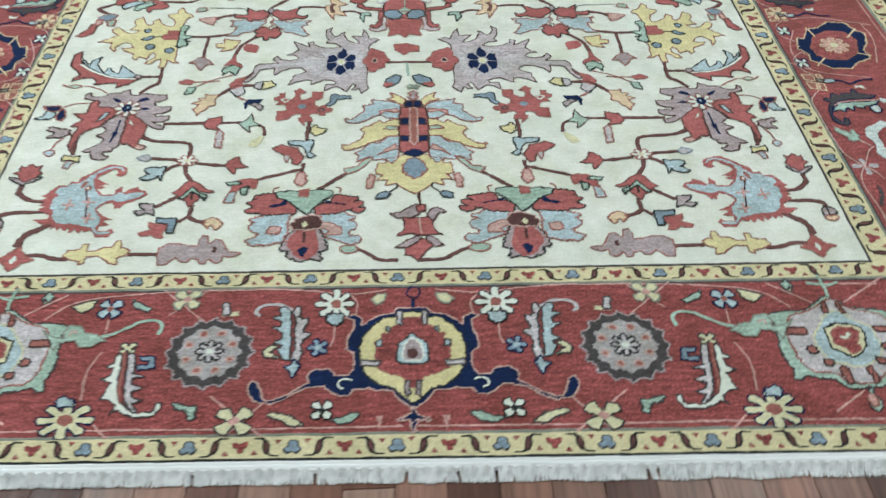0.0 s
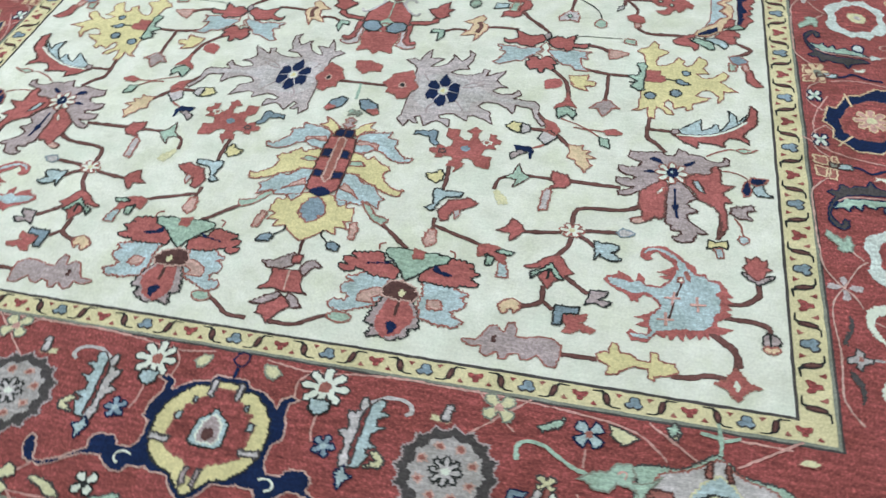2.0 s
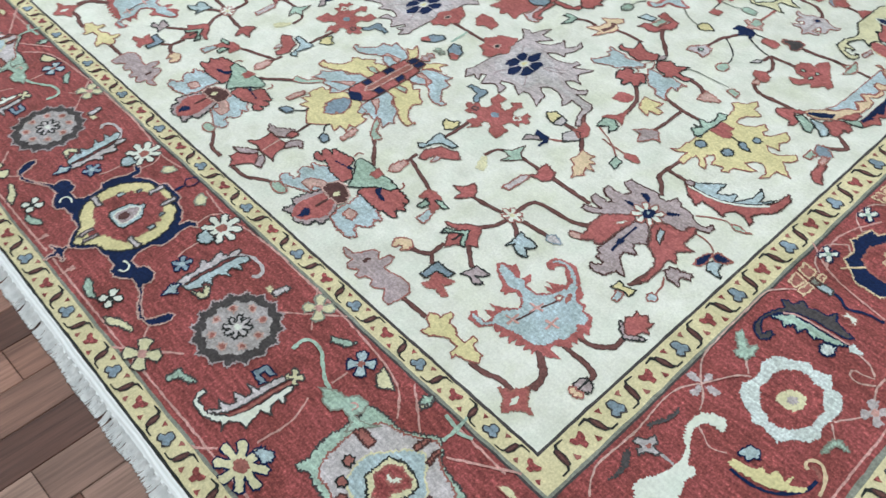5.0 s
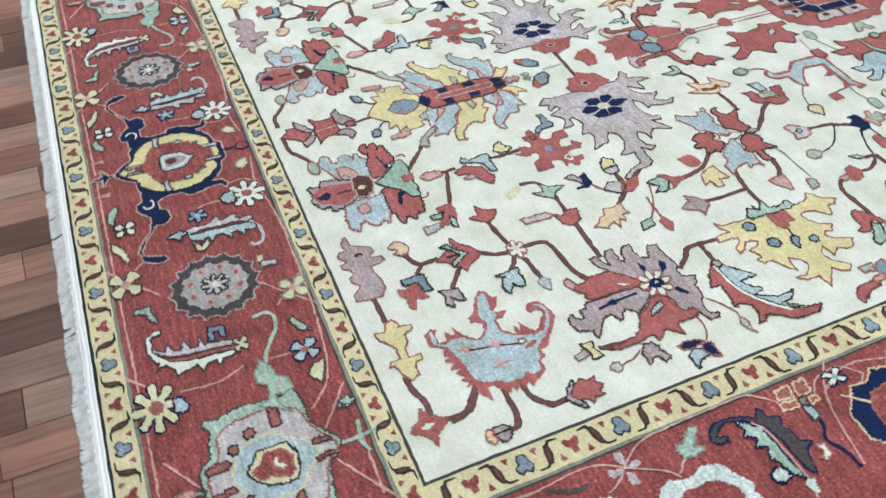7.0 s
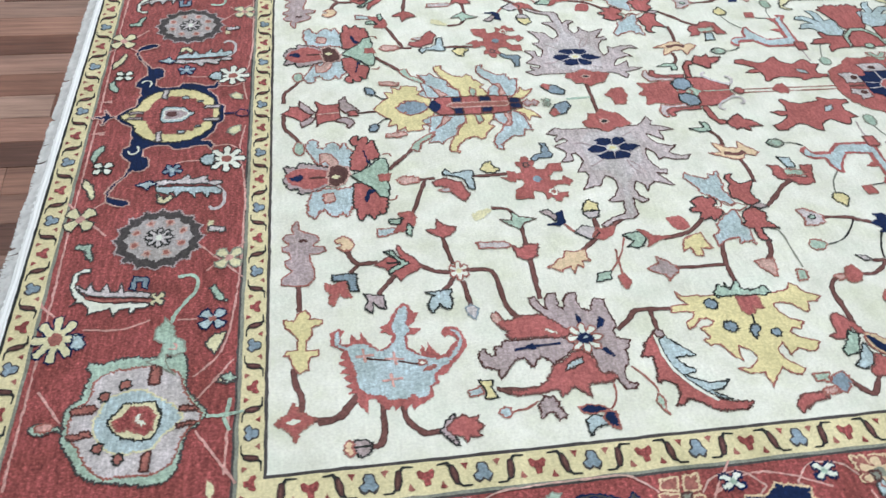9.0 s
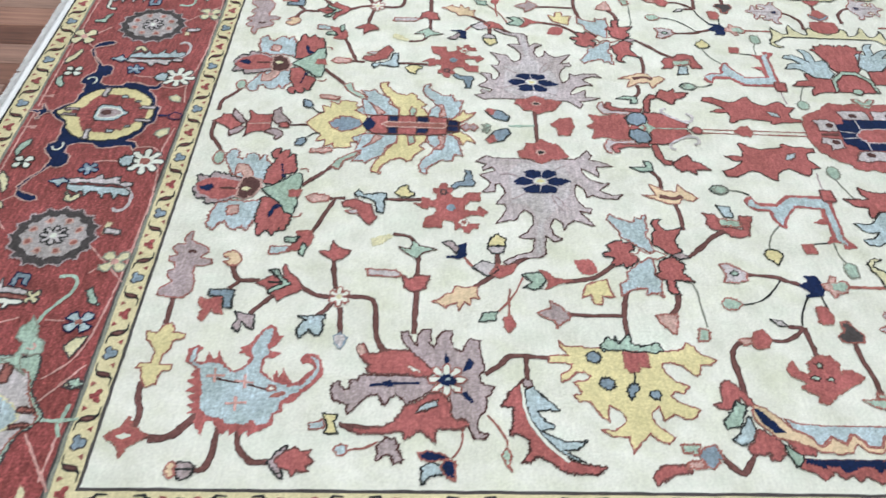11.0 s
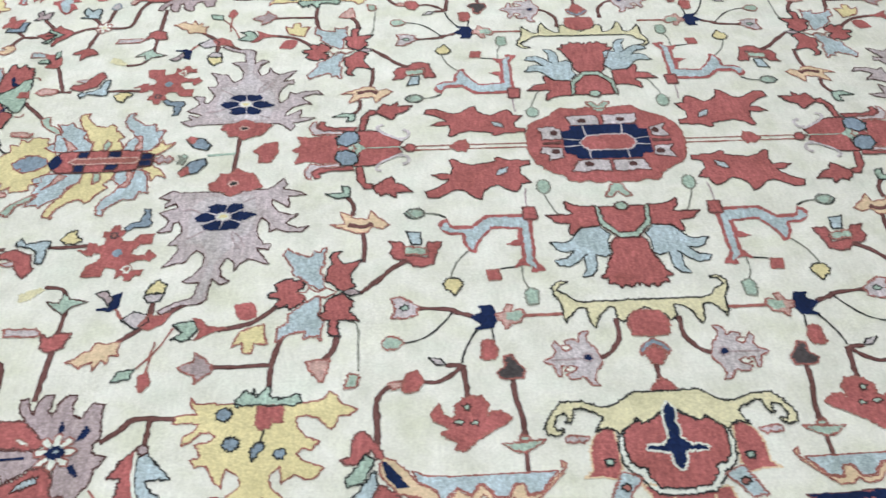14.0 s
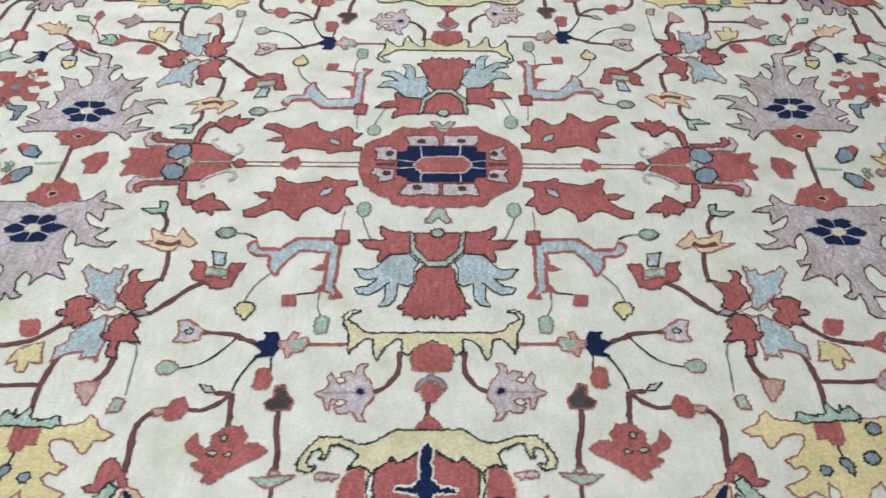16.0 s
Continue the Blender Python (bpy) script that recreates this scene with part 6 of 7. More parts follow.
stem("pink", 4, 4, (26.2, -156.4), (25.9, -154.6), (26.2, -152.8))
stem("umber", 7, 4, (26.2, -156.4), (26.1, -152.5))
fill("navy", "", 5, (25.7, -160.9), (25.4, -159.3), (24.6, -158.4), (26.1, -157.8), (27.3, -158.9), (26.7, -160.3))
fill("coral", "ink", 2, *saw((12.8, -146.8), (11.7, -145.4), (13.7, -145.3), (12.3, -143.9), (12.9, -143.1), (15.1, -143.3), (13.7, -141.9), (15.6, -141.8), (16.9, -141.6), (19.3, -140.7), (20.3, -141.8), (20.7, -143.2), (24.4, -144.7), (24, -147.4), (19.2, -147.2), (17, -146), (15.4, -145.6), (14.5, -147.1)))
fill("navy", "", 4, (17.4, -144.4), (18, -143.9), (20.7, -143.6), (22.9, -142.6), (21.7, -143.8))
fill("sage", "ink", 3, (26, -147.6), (24.2, -144.6), (21.8, -142.1), (20.6, -140.9), (20.4, -139.5), (23.7, -139), (27.5, -139.7), (30.2, -139.3), (33.9, -139.8), (33.4, -141.7), (31.9, -142.3), (30.2, -143.2), (28.4, -145.6))
fill("coral", "rust", 4, (26.3, -141.5), (26.2, -138.8), (28.5, -139.4), (28.4, -141.2))
fill("coral", "ink", 2, *saw((28.7, -147), (28.7, -144.4), (30.5, -143.5), (32.6, -141.8), (33.8, -140.3), (36.2, -140.3), (38.8, -141.2), (38.1, -142.1), (40.4, -143.4), (38.4, -144.2), (38.9, -145), (40.5, -146), (39.2, -146.6), (36.9, -146.6), (35.6, -147.3), (32.4, -147.1)))
fill("navy", "", 4, (30.8, -143.9), (31.3, -142.4), (32.8, -143.8), (35.3, -144.5), (33.6, -145.1))
fill("sky", "rust", 2, *saw((29.9, -152.8), (30.5, -150.5), (29.9, -147.2), (35.2, -147.4), (37.3, -148.3), (39.2, -148.7), (37.6, -149.9), (38.9, -151.5), (37.9, -152.7), (36.3, -153.6), (36.9, -154.7), (39.1, -155.5), (37.7, -156.9), (35.4, -157), (31, -156.1), (30.4, -154.3)))
fill("pink", "rust", 3, (31.9, -153.9), (31.5, -151.4), (33.8, -151.1), (34.8, -153.3))
fill("umber", "pink", 4, (22.5, -152), (22.1, -150.4), (23.2, -148.1), (25.3, -147.7), (28.6, -149), (29.6, -151), (28.8, -152.6), (26, -152.7))
spot("straw", "", 5, (26.3, -150.8), 0.7, 0.9)
stem("rust", 4, 1, (19, -140.2), (18.5, -138.5), (20, -138.2))
stem("rust", 4, 1, (34.5, -140.4), (34.7, -138.6), (33.2, -138))
finish()

begin("red_bird", field, QUARTERS, "red bird with pale blue wing and pink bud")
fill("pink", "rust", 2, (28.1, -137.8), (27, -136.1), (27.6, -132.8), (29.4, -132.9), (29.8, -136.6))
stem("bark", 9, 1, (28.6, -133.1), (28.3, -131.1), (28.3, -129.1))
stem("bark", 9, 1, (28.7, -131.4), (33.4, -133.1), (39.1, -135.1))
fill("coral", "bark", 2, (29.5, -129.9), (28.4, -127.1), (29.7, -124.9), (30, -123.4), (32.2, -123), (34.1, -122), (36.3, -123.4), (35.3, -124.9), (33.2, -126), (31.3, -127), (31, -129.5))
fill("lilac", "rust", 3, (32.4, -129.1), (31.6, -126.5), (32.8, -125.9), (33.2, -127.3))
fill("sky", "ink", 3, (27.3, -127.4), (25.2, -126.5), (27, -125.4), (26.5, -122.5), (26.6, -120.5), (29.8, -120.6), (32.9, -120.6), (32.3, -122.2), (29.2, -122.7), (28.1, -124.4))
fill("gold", "ink", 2, (26.2, -118.6), (24.2, -117.6), (23.3, -116), (25.4, -115.6), (26.3, -114.1), (27.7, -115.4), (27.5, -117.4))
stem("bark", 9, 1, (28.1, -120.6), (28.3, -116.9), (28, -112.5))
finish()

begin("red_star", field, QUARTERS, "red knotted star flower")
fill("coral", "rust", 2, (29.2, -114.4), (29.5, -112.5), (27.3, -112.5), (27.6, -111), (28.5, -110.8), (28.1, -109.5), (26, -109.2), (25.7, -110.3), (24.3, -110.1), (24.3, -108.8), (22.6, -108.6), (22.5, -107.4), (24.2, -107.1), (24, -105.6), (25.9, -106.4), (27.4, -105.8), (27.3, -103.6), (25.5, -102.7), (25.4, -99.8), (28.2, -100), (28.1, -102.1), (29.5, -103.3), (31.1, -103.3), (31.4, -100.5), (29.9, -100.2), (30.6, -99.3), (31.6, -98.2), (33.1, -99.4), (32.4, -100.3), (32.9, -102.7), (33.8, -103.2), (35.3, -102.2), (35.4, -100.3), (36.6, -100.4), (36.9, -101.9), (38.1, -102.2), (37.8, -103.4), (36.4, -103.7), (37.3, -105.2), (34.7, -105.5), (34.3, -108), (36.6, -108.3), (36.7, -112), (33.9, -111.8), (32.6, -110), (31.7, -109.3), (30.3, -109.6), (30.1, -111), (31.1, -111.3), (30.7, -112.4))
spot("denim", "", 3, (30.5, -106.3), 1.1, 0.9)
spot("rust", "slate", 3, (25.4, -107.9), 0.9, 0.7)
spot("rust", "ivory", 3, (35, -103.5), 0.9, 0.7)
finish()

begin("denim_leaf", field, QUARTERS, "small blue curled leaf")
fill("denim", "ink", 2, (23.2, -106.3), (21.8, -105.1), (21.6, -103.6), (18.8, -102.8), (17.6, -103.3), (18, -101.8), (20.7, -101.5), (22, -100.8), (23.2, -101.5), (23.1, -104.2), (24.3, -105.7))
finish()

begin("forked_bud", field, QUARTERS, "brown stem with red and sage forked bud")
fill("coral", "rust", 2, (39, -138.2), (38.6, -135.4), (40.7, -134.6), (42.8, -135.2), (44.5, -137.6), (44.8, -139.3), (42.9, -138.8), (41.4, -137.5))
fill("sage", "ink", 3, (40.9, -140.4), (40.6, -137.4), (42.5, -138.3), (42.1, -140.1))
fill("sage", "ink", 3, (42, -136.6), (43.8, -135.6), (46.2, -136.1), (45.3, -137.2))
fill("sky", "rust", 2, (43.6, -143.2), (43.3, -139.4), (44.9, -139.5), (45.9, -142.9))
finish()

begin("mauve_palmette", field, QUARTERS, "large ragged mauve blossom with navy rosette")
fill("dusk", "umber", 2, (14.5, -100.8), (12.2, -98.3), (13, -96.7), (13, -94), (13, -90.6), (12.9, -88.9), (14.6, -86.1), (14, -84.7), (12.4, -81.8), (12.8, -77.8), (11.1, -75.9), (9.3, -74.6), (11.2, -73.5), (12.8, -74.3), (13.5, -71.2), (14.8, -69.1), (15.2, -73), (18.8, -72.5), (17.5, -74.2), (15.9, -76.3), (17.4, -76.3), (20, -74.8), (21, -72), (20.9, -70.6), (23.5, -72.9), (25.1, -70.4), (24.5, -67.8), (26.1, -69.1), (26.3, -71.9), (25.1, -74.9), (25.9, -76.2), (23.3, -76.3), (21.6, -78), (23.7, -78.7), (26.8, -78.4), (29.4, -76.8), (29.6, -75.3), (31.1, -75.7), (30.5, -78.1), (32.1, -77.2), (35.2, -75.1), (34.2, -77.6), (33.4, -79.3), (34.8, -81.1), (36.8, -82), (34.5, -82.2), (33.4, -83.1), (33.2, -84.1), (35.2, -84.8), (38, -84.4), (39.4, -82.5), (40.3, -84.2), (39, -85.5), (38.6, -86.2), (43.7, -86.4), (45.1, -87.7), (45.1, -90.6), (45.7, -92.5), (47.4, -94.4), (46.4, -95.3), (44.4, -92.3), (43.3, -89), (39.5, -88.6), (39.5, -90.1), (39.1, -91.9), (37.4, -89.8), (35.2, -88.6), (32, -88.5), (30.5, -90.4), (32.9, -91.7), (34.1, -92.5), (34.1, -93.9), (35, -96.6), (32.6, -95.1), (30.6, -94.2), (29, -94.5), (28.8, -96.5), (26.8, -95.2), (25.3, -94.3), (23.4, -94.6), (21.9, -95.4), (22.5, -96.3), (24.7, -96.3), (25.1, -98.4), (24.9, -99.6), (23.4, -98.1), (21.6, -97.5), (20.6, -98.3), (19.3, -99.8), (18.6, -98.5), (17.4, -96.5), (16.2, -96.9), (17.6, -99), (16.4, -99.3), (15.2, -98.2))
fill("lilac", "", 3, (14.7, -90.4), (14.7, -80.5), (20.5, -79.1), (25.3, -80), (31.1, -84), (33.9, -85.9), (43.8, -87.3), (43.7, -88.4), (33.9, -87.4), (28.8, -89.2), (28.4, -92.9), (23.3, -93), (17.6, -93.4))
stem("mauve", 4, 4, (25.5, -83.9), (26.9, -82), (30.2, -80.6))
stem("mauve", 4, 4, (25.5, -83.9), (28.4, -83.3), (30.7, -81.7))
stem("mauve", 4, 4, (27.3, -92.8), (25.7, -90.5), (24.7, -89.1))
stem("mauve", 4, 4, (18.8, -95.2), (18.3, -93.4), (19.7, -91.1))
stem("mauve", 4, 4, (16.7, -82.7), (15.1, -80))
fill("navy", "", 5, (21.1, -92.4), (19.5, -90.3), (18.8, -89.1), (17.8, -90), (16.9, -88.4), (17.6, -85.7), (17.1, -84.9), (17.2, -82.4), (18.6, -82.3), (19.3, -83.3), (20.1, -80.1), (20.7, -79), (22, -81.1), (22.5, -83.1), (23.7, -82.2), (24.9, -83.3), (25.1, -86.6), (24.9, -89.9), (23.5, -90.4), (22.5, -88.9), (22.3, -91.5))
stem("lilac", 3, 6, (19.3, -90.2), (23.1, -82.4))
stem("lilac", 3, 6, (23.3, -90.2), (18.8, -81.8))
stem("lilac", 2, 6, (17.6, -85.7), (24.9, -86.5))
spot("ivory", "lilac", 7, (21.1, -86.2), 1.2, 1.5)
spot("gold", "", 8, (21.1, -86.2), 0.6, 0.8)
fill("coral", "rust", 3, (12.5, -90.5), (10.4, -90.9), (9.9, -89.5), (7.4, -88.7), (7.2, -86.7), (5.4, -85.1), (6.8, -83.6), (7.6, -81.3), (9.9, -80.1), (12, -79.1), (12.9, -81.4), (12.9, -83.2), (14.4, -84.8), (14.6, -86.1), (13, -87.6))
spot("ink", "pink", 4, (10.5, -85.5), 0.8, 1.0)
fill("denim", "ink", 2, (6.6, -98.3), (2.7, -96.2), (1.5, -92.9), (3.7, -92.4), (6.4, -94.2), (7.4, -97.2))
fill("coral", "rust", 3, (6.6, -98.3), (4.3, -96.6), (6.9, -95.8), (7.6, -97.5))
finish()

begin("four_lobe_flower", field, QUARTERS, "blue and red four-lobed blossom")
fill("sky", "rust", 2, (32.6, -72.4), (31.1, -71.6), (32.3, -70.4), (33.4, -67.9), (33.4, -66.6), (32.1, -66.3), (32.4, -64.9), (31.3, -64.4), (31.5, -63.4), (33.3, -64.1), (35.9, -63.8), (37.4, -64.8), (39.2, -64), (42.1, -63.5), (42.8, -64.4), (41.7, -65.6), (41.1, -66.8), (39.2, -68.3), (38.5, -70), (36.4, -70.2), (34.8, -71.2))
fill("coral", "ink", 2, (40.7, -73.5), (39.6, -71.5), (39.3, -70.2), (40.3, -69.4), (39.6, -68), (41.7, -67.4), (42.8, -68.9), (44.2, -66.9), (45.8, -67.7), (47.6, -70), (46.2, -70.2), (46.9, -72.1), (45.9, -72.8), (44.5, -72), (44.1, -74.2), (43.1, -74.5), (42.8, -72.5))
fill("coral", "ink", 2, (36.9, -63.2), (35.8, -62.2), (33.8, -62.9), (32.3, -62), (32.3, -60.3), (33.7, -61.4), (36, -60.2), (35.6, -58.1), (34.9, -56.2), (37.1, -57.5), (38.9, -58.3), (41, -58.1), (42.1, -57.3), (43.5, -59.3), (42.8, -60.7), (41, -62), (40.4, -63.4))
fill("coral", "ink", 2, (45.2, -62.5), (43.6, -59.9), (45.2, -58.5), (45.9, -57.4), (48.3, -58.2), (51, -56.1), (50.6, -58.7), (50.3, -60.1), (52.2, -60.5), (54.5, -59.7), (54.2, -61.7), (52.6, -62.3), (50.6, -61.9), (50.3, -62.8), (49.2, -64.2), (48, -63), (46.3, -63.3))
fill("sky", "rust", 2, (45.9, -67.2), (44.2, -65.4), (44.1, -63.9), (46.5, -63.9), (49.2, -64.2), (50.6, -62.9), (52.3, -63.4), (55.2, -63.3), (54.1, -64.3), (54.5, -66.7), (52.9, -66.2), (52.8, -67.9), (53.5, -69.6), (55, -71.8), (53.1, -71.7), (51.8, -71.7), (50.6, -70), (48.6, -69.9))
fill("ivory", "rust", 3, (43.3, -68.9), (43.3, -66.9), (41.8, -66.7), (42.6, -65.8), (43.3, -64.9), (42.3, -62.8), (43.5, -60.9), (44.7, -63.2), (44.2, -64.9), (45.8, -66.7), (44.2, -67.1))
fill("mauve", "ink", 3, (43.6, -59.9), (42.5, -57.9), (43.9, -56.2), (44.7, -58.2))
finish()

begin("great_palmette", field, ENDS, "tall gold, blue and red palmette with navy blocks")
mirrored("gold", "rust", 2, AXIS, (AXIS, -140.9), (3.5, -139.7), (5.4, -138), (6.2, -137.1), (8.7, -137.9), (8, -135.7), (10.7, -136), (9.3, -133.9), (11, -133.6), (10.8, -131.2), (10.5, -129.5), (8.8, -130), (8.4, -127.9), (6.2, -127.5), (4.3, -126.5), (AXIS, -126))
mirrored("denim", "rust", 3, AXIS, (AXIS, -135.5), (3.8, -134.3), (3.5, -133), (4.6, -133.5), (4.4, -130.5), (3.3, -128.6), (AXIS, -127.6))
pair("sky", "rust", 2, AXIS, (5.5, -125.5), (5.5, -127.5), (7.1, -129.9), (9.3, -128), (11.5, -128.6), (12.7, -127.2), (15.7, -129.1), (15.2, -126.7), (16.4, -125.9), (14.2, -124.3), (13.1, -121.7), (10.6, -122), (9.2, -120.7), (8.7, -119.2), (5.2, -119.3))
pair("pink", "rust", 3, AXIS, (9.3, -125.7), (10.8, -127), (8.6, -124.4), (6.4, -122.4), (5.7, -124.3))
pair("sage", "rust", 2, AXIS, (11.6, -127.3), (13.3, -130.1), (15.3, -132.4), (17.7, -133.5), (18.6, -132.2), (18.6, -131.5), (15.5, -130.8), (14, -128.5))
pair("gold", "rust", 2, AXIS, (5.2, -119.1), (7.8, -119.1), (9.7, -120.7), (11.4, -121.3), (14.1, -123), (16.9, -124.3), (19, -124.5), (19.7, -122.4), (17.7, -122.7), (14.6, -120), (14, -117.8), (15.2, -116.5), (14.4, -115.4), (12.7, -114.8), (10.4, -112.7), (9.2, -114), (7.8, -112.6), (5.1, -112.2))
pair("sage", "rust", 3, AXIS, (5.6, -116.7), (9.4, -116.4), (8.1, -115), (5.7, -115.3))
pair("sky", "rust", 2, AXIS, (5.2, -112.1), (8.3, -111.8), (10, -110.3), (12.2, -111.1), (13.9, -112.8), (16.4, -113.8), (18.9, -113.3), (19.4, -111.8), (17.6, -112.2), (15.6, -110.1), (14.4, -108.6), (14.7, -106.1), (12.1, -105.8), (12.6, -103.7), (9.6, -104.3), (7.4, -104.7), (5.1, -106), (4.9, -107.6))
pair("pink", "rust", 3, AXIS, (5.3, -109.4), (8.9, -109), (10.5, -110.5), (10.5, -108.5), (5.8, -107.8))
pair("gold", "rust", 2, AXIS, (4.7, -106.9), (6, -104.7), (8.9, -103.7), (6.9, -102.9), (7.8, -100.6), (5.9, -101.7), (4.2, -103.3), (3.5, -104.6))
mirrored("coral", "umber", 4, AXIS, (AXIS, -127.2), (3.9, -126.2), (5.3, -125.1), (5.4, -119.7), (5.4, -112.5), (4.9, -107.6), (3.8, -107.3), (3.6, -104.8), (AXIS, -104.4))
mirrored("navy", "", 5, AXIS, (AXIS, -127.7), (4.3, -126.5), (3.7, -125.4), (AXIS, -124.2))
pair("navy", "umber", 5, AXIS, (2.8, -121.7), (2.7, -119.4), (5, -119.4), (5, -121.4))
pair("navy", "umber", 5, AXIS, (2.7, -114.9), (2.6, -112.1), (4.9, -112.2), (5, -114.7))
pair("navy", "umber", 5, AXIS, (1.7, -107.6), (1.7, -104.8), (3.8, -104.9), (4, -107.4))
mirrored("rust", "pink", 6, AXIS, (AXIS, -123), (2.6, -121.9), (2.7, -108.4), (AXIS, -107.6))
mirrored("mauve", "rust", 3, AXIS, (AXIS, -104.4), (3.3, -103), (2.1, -102.1), (3.1, -101), (AXIS, -100.1))
pair("pink", "rust", 2, AXIS, (13, -138.7), (13.1, -136.4), (12.3, -133.7), (11, -134.4), (11.5, -136.7), (11.7, -138.8))
pair("denim", "ink", 2, AXIS, (10.7, -142.6), (8.1, -142.3), (7.4, -140.8), (8.4, -139.9), (10.4, -140.8))
pair("sage", "olive", 2, AXIS, (0.2, -99.2), (1.2, -98.1), (2.6, -97.1), (3.5, -98))
for side in (-1, 1):
    stem("bark", 10, 1, *[(AXIS + side * (u - AXIS), v) for u, v in ((17.9, -133.3), (20.4, -135.3), (22.8, -137.7), (24.6, -139))])
    stem("ink", 4, 1, *[(AXIS + side * (u - AXIS), v) for u, v in ((7.6, -140.2), (5.8, -138.7), (5.8, -137.1))])
finish()

begin("cartouche", border, ENDS, "navy-edged gold shield medallion on the border")
mirrored("navy", "pink", 2, 0.7, (0.7, -175.8), (3.7, -175.7), (4.8, -177.2), (7.6, -177.7), (9.6, -179.1), (10.7, -180.4), (11, -178.2), (12.5, -177.4), (14.4, -178), (12.6, -178.9), (12.6, -181.2), (13.6, -183.4), (13.7, -186.2), (12.3, -187.2), (12, -189.6), (12.4, -191.6), (13.3, -192.6), (15.6, -192.6), (15.9, -191.7), (17.1, -190.8), (19.1, -190.8), (20.5, -191.7), (21, -192.7), (20.5, -194.1), (22.3, -195.1), (24.3, -196.7), (26.9, -197.8), (28.7, -197.8), (29.4, -195.9), (30.1, -194), (31.4, -193.4), (32, -194.7), (31.6, -196.6), (30.2, -198.2), (27.2, -198.7), (24.8, -197.7), (22.3, -195.9), (20.2, -195.1), (17.6, -195), (16.2, -196.3), (14.5, -197.3), (12.7, -197), (11.8, -195.7), (9, -195.6), (7.4, -196.1), (4.8, -196.1), (3.5, -198), (2.1, -199.2), (0.7, -200.4))
mirrored("gold", "ink", 3, 0.7, (0.7, -176.8), (3.3, -176.9), (3.9, -178.1), (6.4, -178.4), (8.7, -180.4), (10.2, -182.6), (11.1, -185.5), (10.9, -189.6), (10.1, -191.6), (8.6, -193.8), (6.4, -195.1), (4.2, -195.8), (2.9, -197.3), (1.5, -198.5), (0.7, -199.1))
mirrored("red", "rust", 4, 0.7, (0.7, -178.5), (2.9, -178.5), (3.6, -180.3), (5.2, -181.3), (5.7, -182.5), (7, -182.5), (6.7, -184), (8.2, -184.7), (7.8, -186.8), (8, -188.5), (7.1, -189.5), (7.7, -190.9), (6.5, -191.5), (4.9, -192.4), (2.9, -192.9), (2.1, -193.9), (1.7, -195.5), (0.7, -195.6))
mirrored("sky", "ink", 5, 0.7, (0.7, -182.4), (2.1, -183.9), (3.4, -185), (3.8, -186.7), (3.7, -189.5), (2.6, -190.2), (0.7, -190.2))
mirrored("mauve", "ivory", 6, 0.7, (0.7, -183.6), (2.3, -185.3), (2.8, -187.8), (2.1, -189.4), (0.7, -189.4))
mirrored("umber", "", 7, 0.7, (0.7, -186.4), (1.9, -186.9), (1.7, -188.6), (0.7, -189))
pair("lilac", "slate", 5, 0.7, (6.9, -189.2), (10.7, -189.1), (10.8, -190.3), (7.2, -190.3))
pair("sky", "slate", 5, 0.7, (6.9, -184.2), (8, -184.3), (8, -185.7), (6.9, -185.7))
pair("sky", "slate", 5, 0.7, (5.1, -180.8), (6, -180.8), (6, -181.9), (5.1, -181.9))
pair("lilac", "slate", 5, 0.7, (2.6, -176.9), (3.7, -176.9), (3.8, -180.1), (2.8, -180.4))
pair("mauve", "slate", 5, 0.7, (1.5, -194.1), (2.3, -194.1), (2, -197.8), (1.2, -197))
for side in (-1, 1):
    stem("ivory", 4, 6, *[(0.7 + side * (u - 0.7), v) for u, v in ((12.2, -193.9), (13.5, -193.4), (14.9, -193.9), (15, -195.2), (13.9, -195.7))])
stem("navy", 9, 2, (0.9, -175.9), (0.9, -173.5))
spot("red", "navy", 2, (1, -171.6), 1.3, 1.6)
mirrored("navy", "pink", 2, 0.7, (0.7, -199.9), (1.2, -201.1), (2.3, -202), (3.7, -202.4), (3.6, -203), (1.5, -202.6), (1.1, -204), (0.8, -205.6), (0.7, -205.9))
finish()


# ---------------------------------------------------------------- guard stripes: hooks, blue trefoils and red hearts
def cell_mesh(name, shapes):
    """shapes: colour, level, points in millimetres (along, inward)"""
    names = list(dict.fromkeys(c for c, _, _ in shapes))
    verts, faces, slots = [], [], []
    for i, (colour, level, pts) in enumerate(shapes):
        ring_pts = [uneven((0.001 * u, 0.001 * v), 0.0008, 90) for u, v in pts]
        faces.append(list(range(len(verts), len(verts) + len(pts))))
        verts += [(u, v, LAYER * (1 + level + 0.03 * i)) for u, v in ring_pts]
        slots.append(names.index(colour))
    me = bpy.data.meshes.new(name)
    me.from_pydata(verts, [], faces)
    for c in names:
        me.materials.append(MAT[c])
    me.polygons.foreach_set("material_index", slots)
    me.update()
    if sum(p.normal.z for p in me.polygons) < 0:
        me.flip_normals()
    return me


def grown(pts, k):
    cx, cy = sum(p[0] for p in pts) / len(pts), sum(p[1] for p in pts) / len(pts)
    return [(p[0] + k * math.copysign(min(1, abs(p[0] - cx) / 3), p[0] - cx), p[1] + k * math.copysign(min(1, abs(p[1] - cy) / 3), p[1] - cy)) for p in pts]


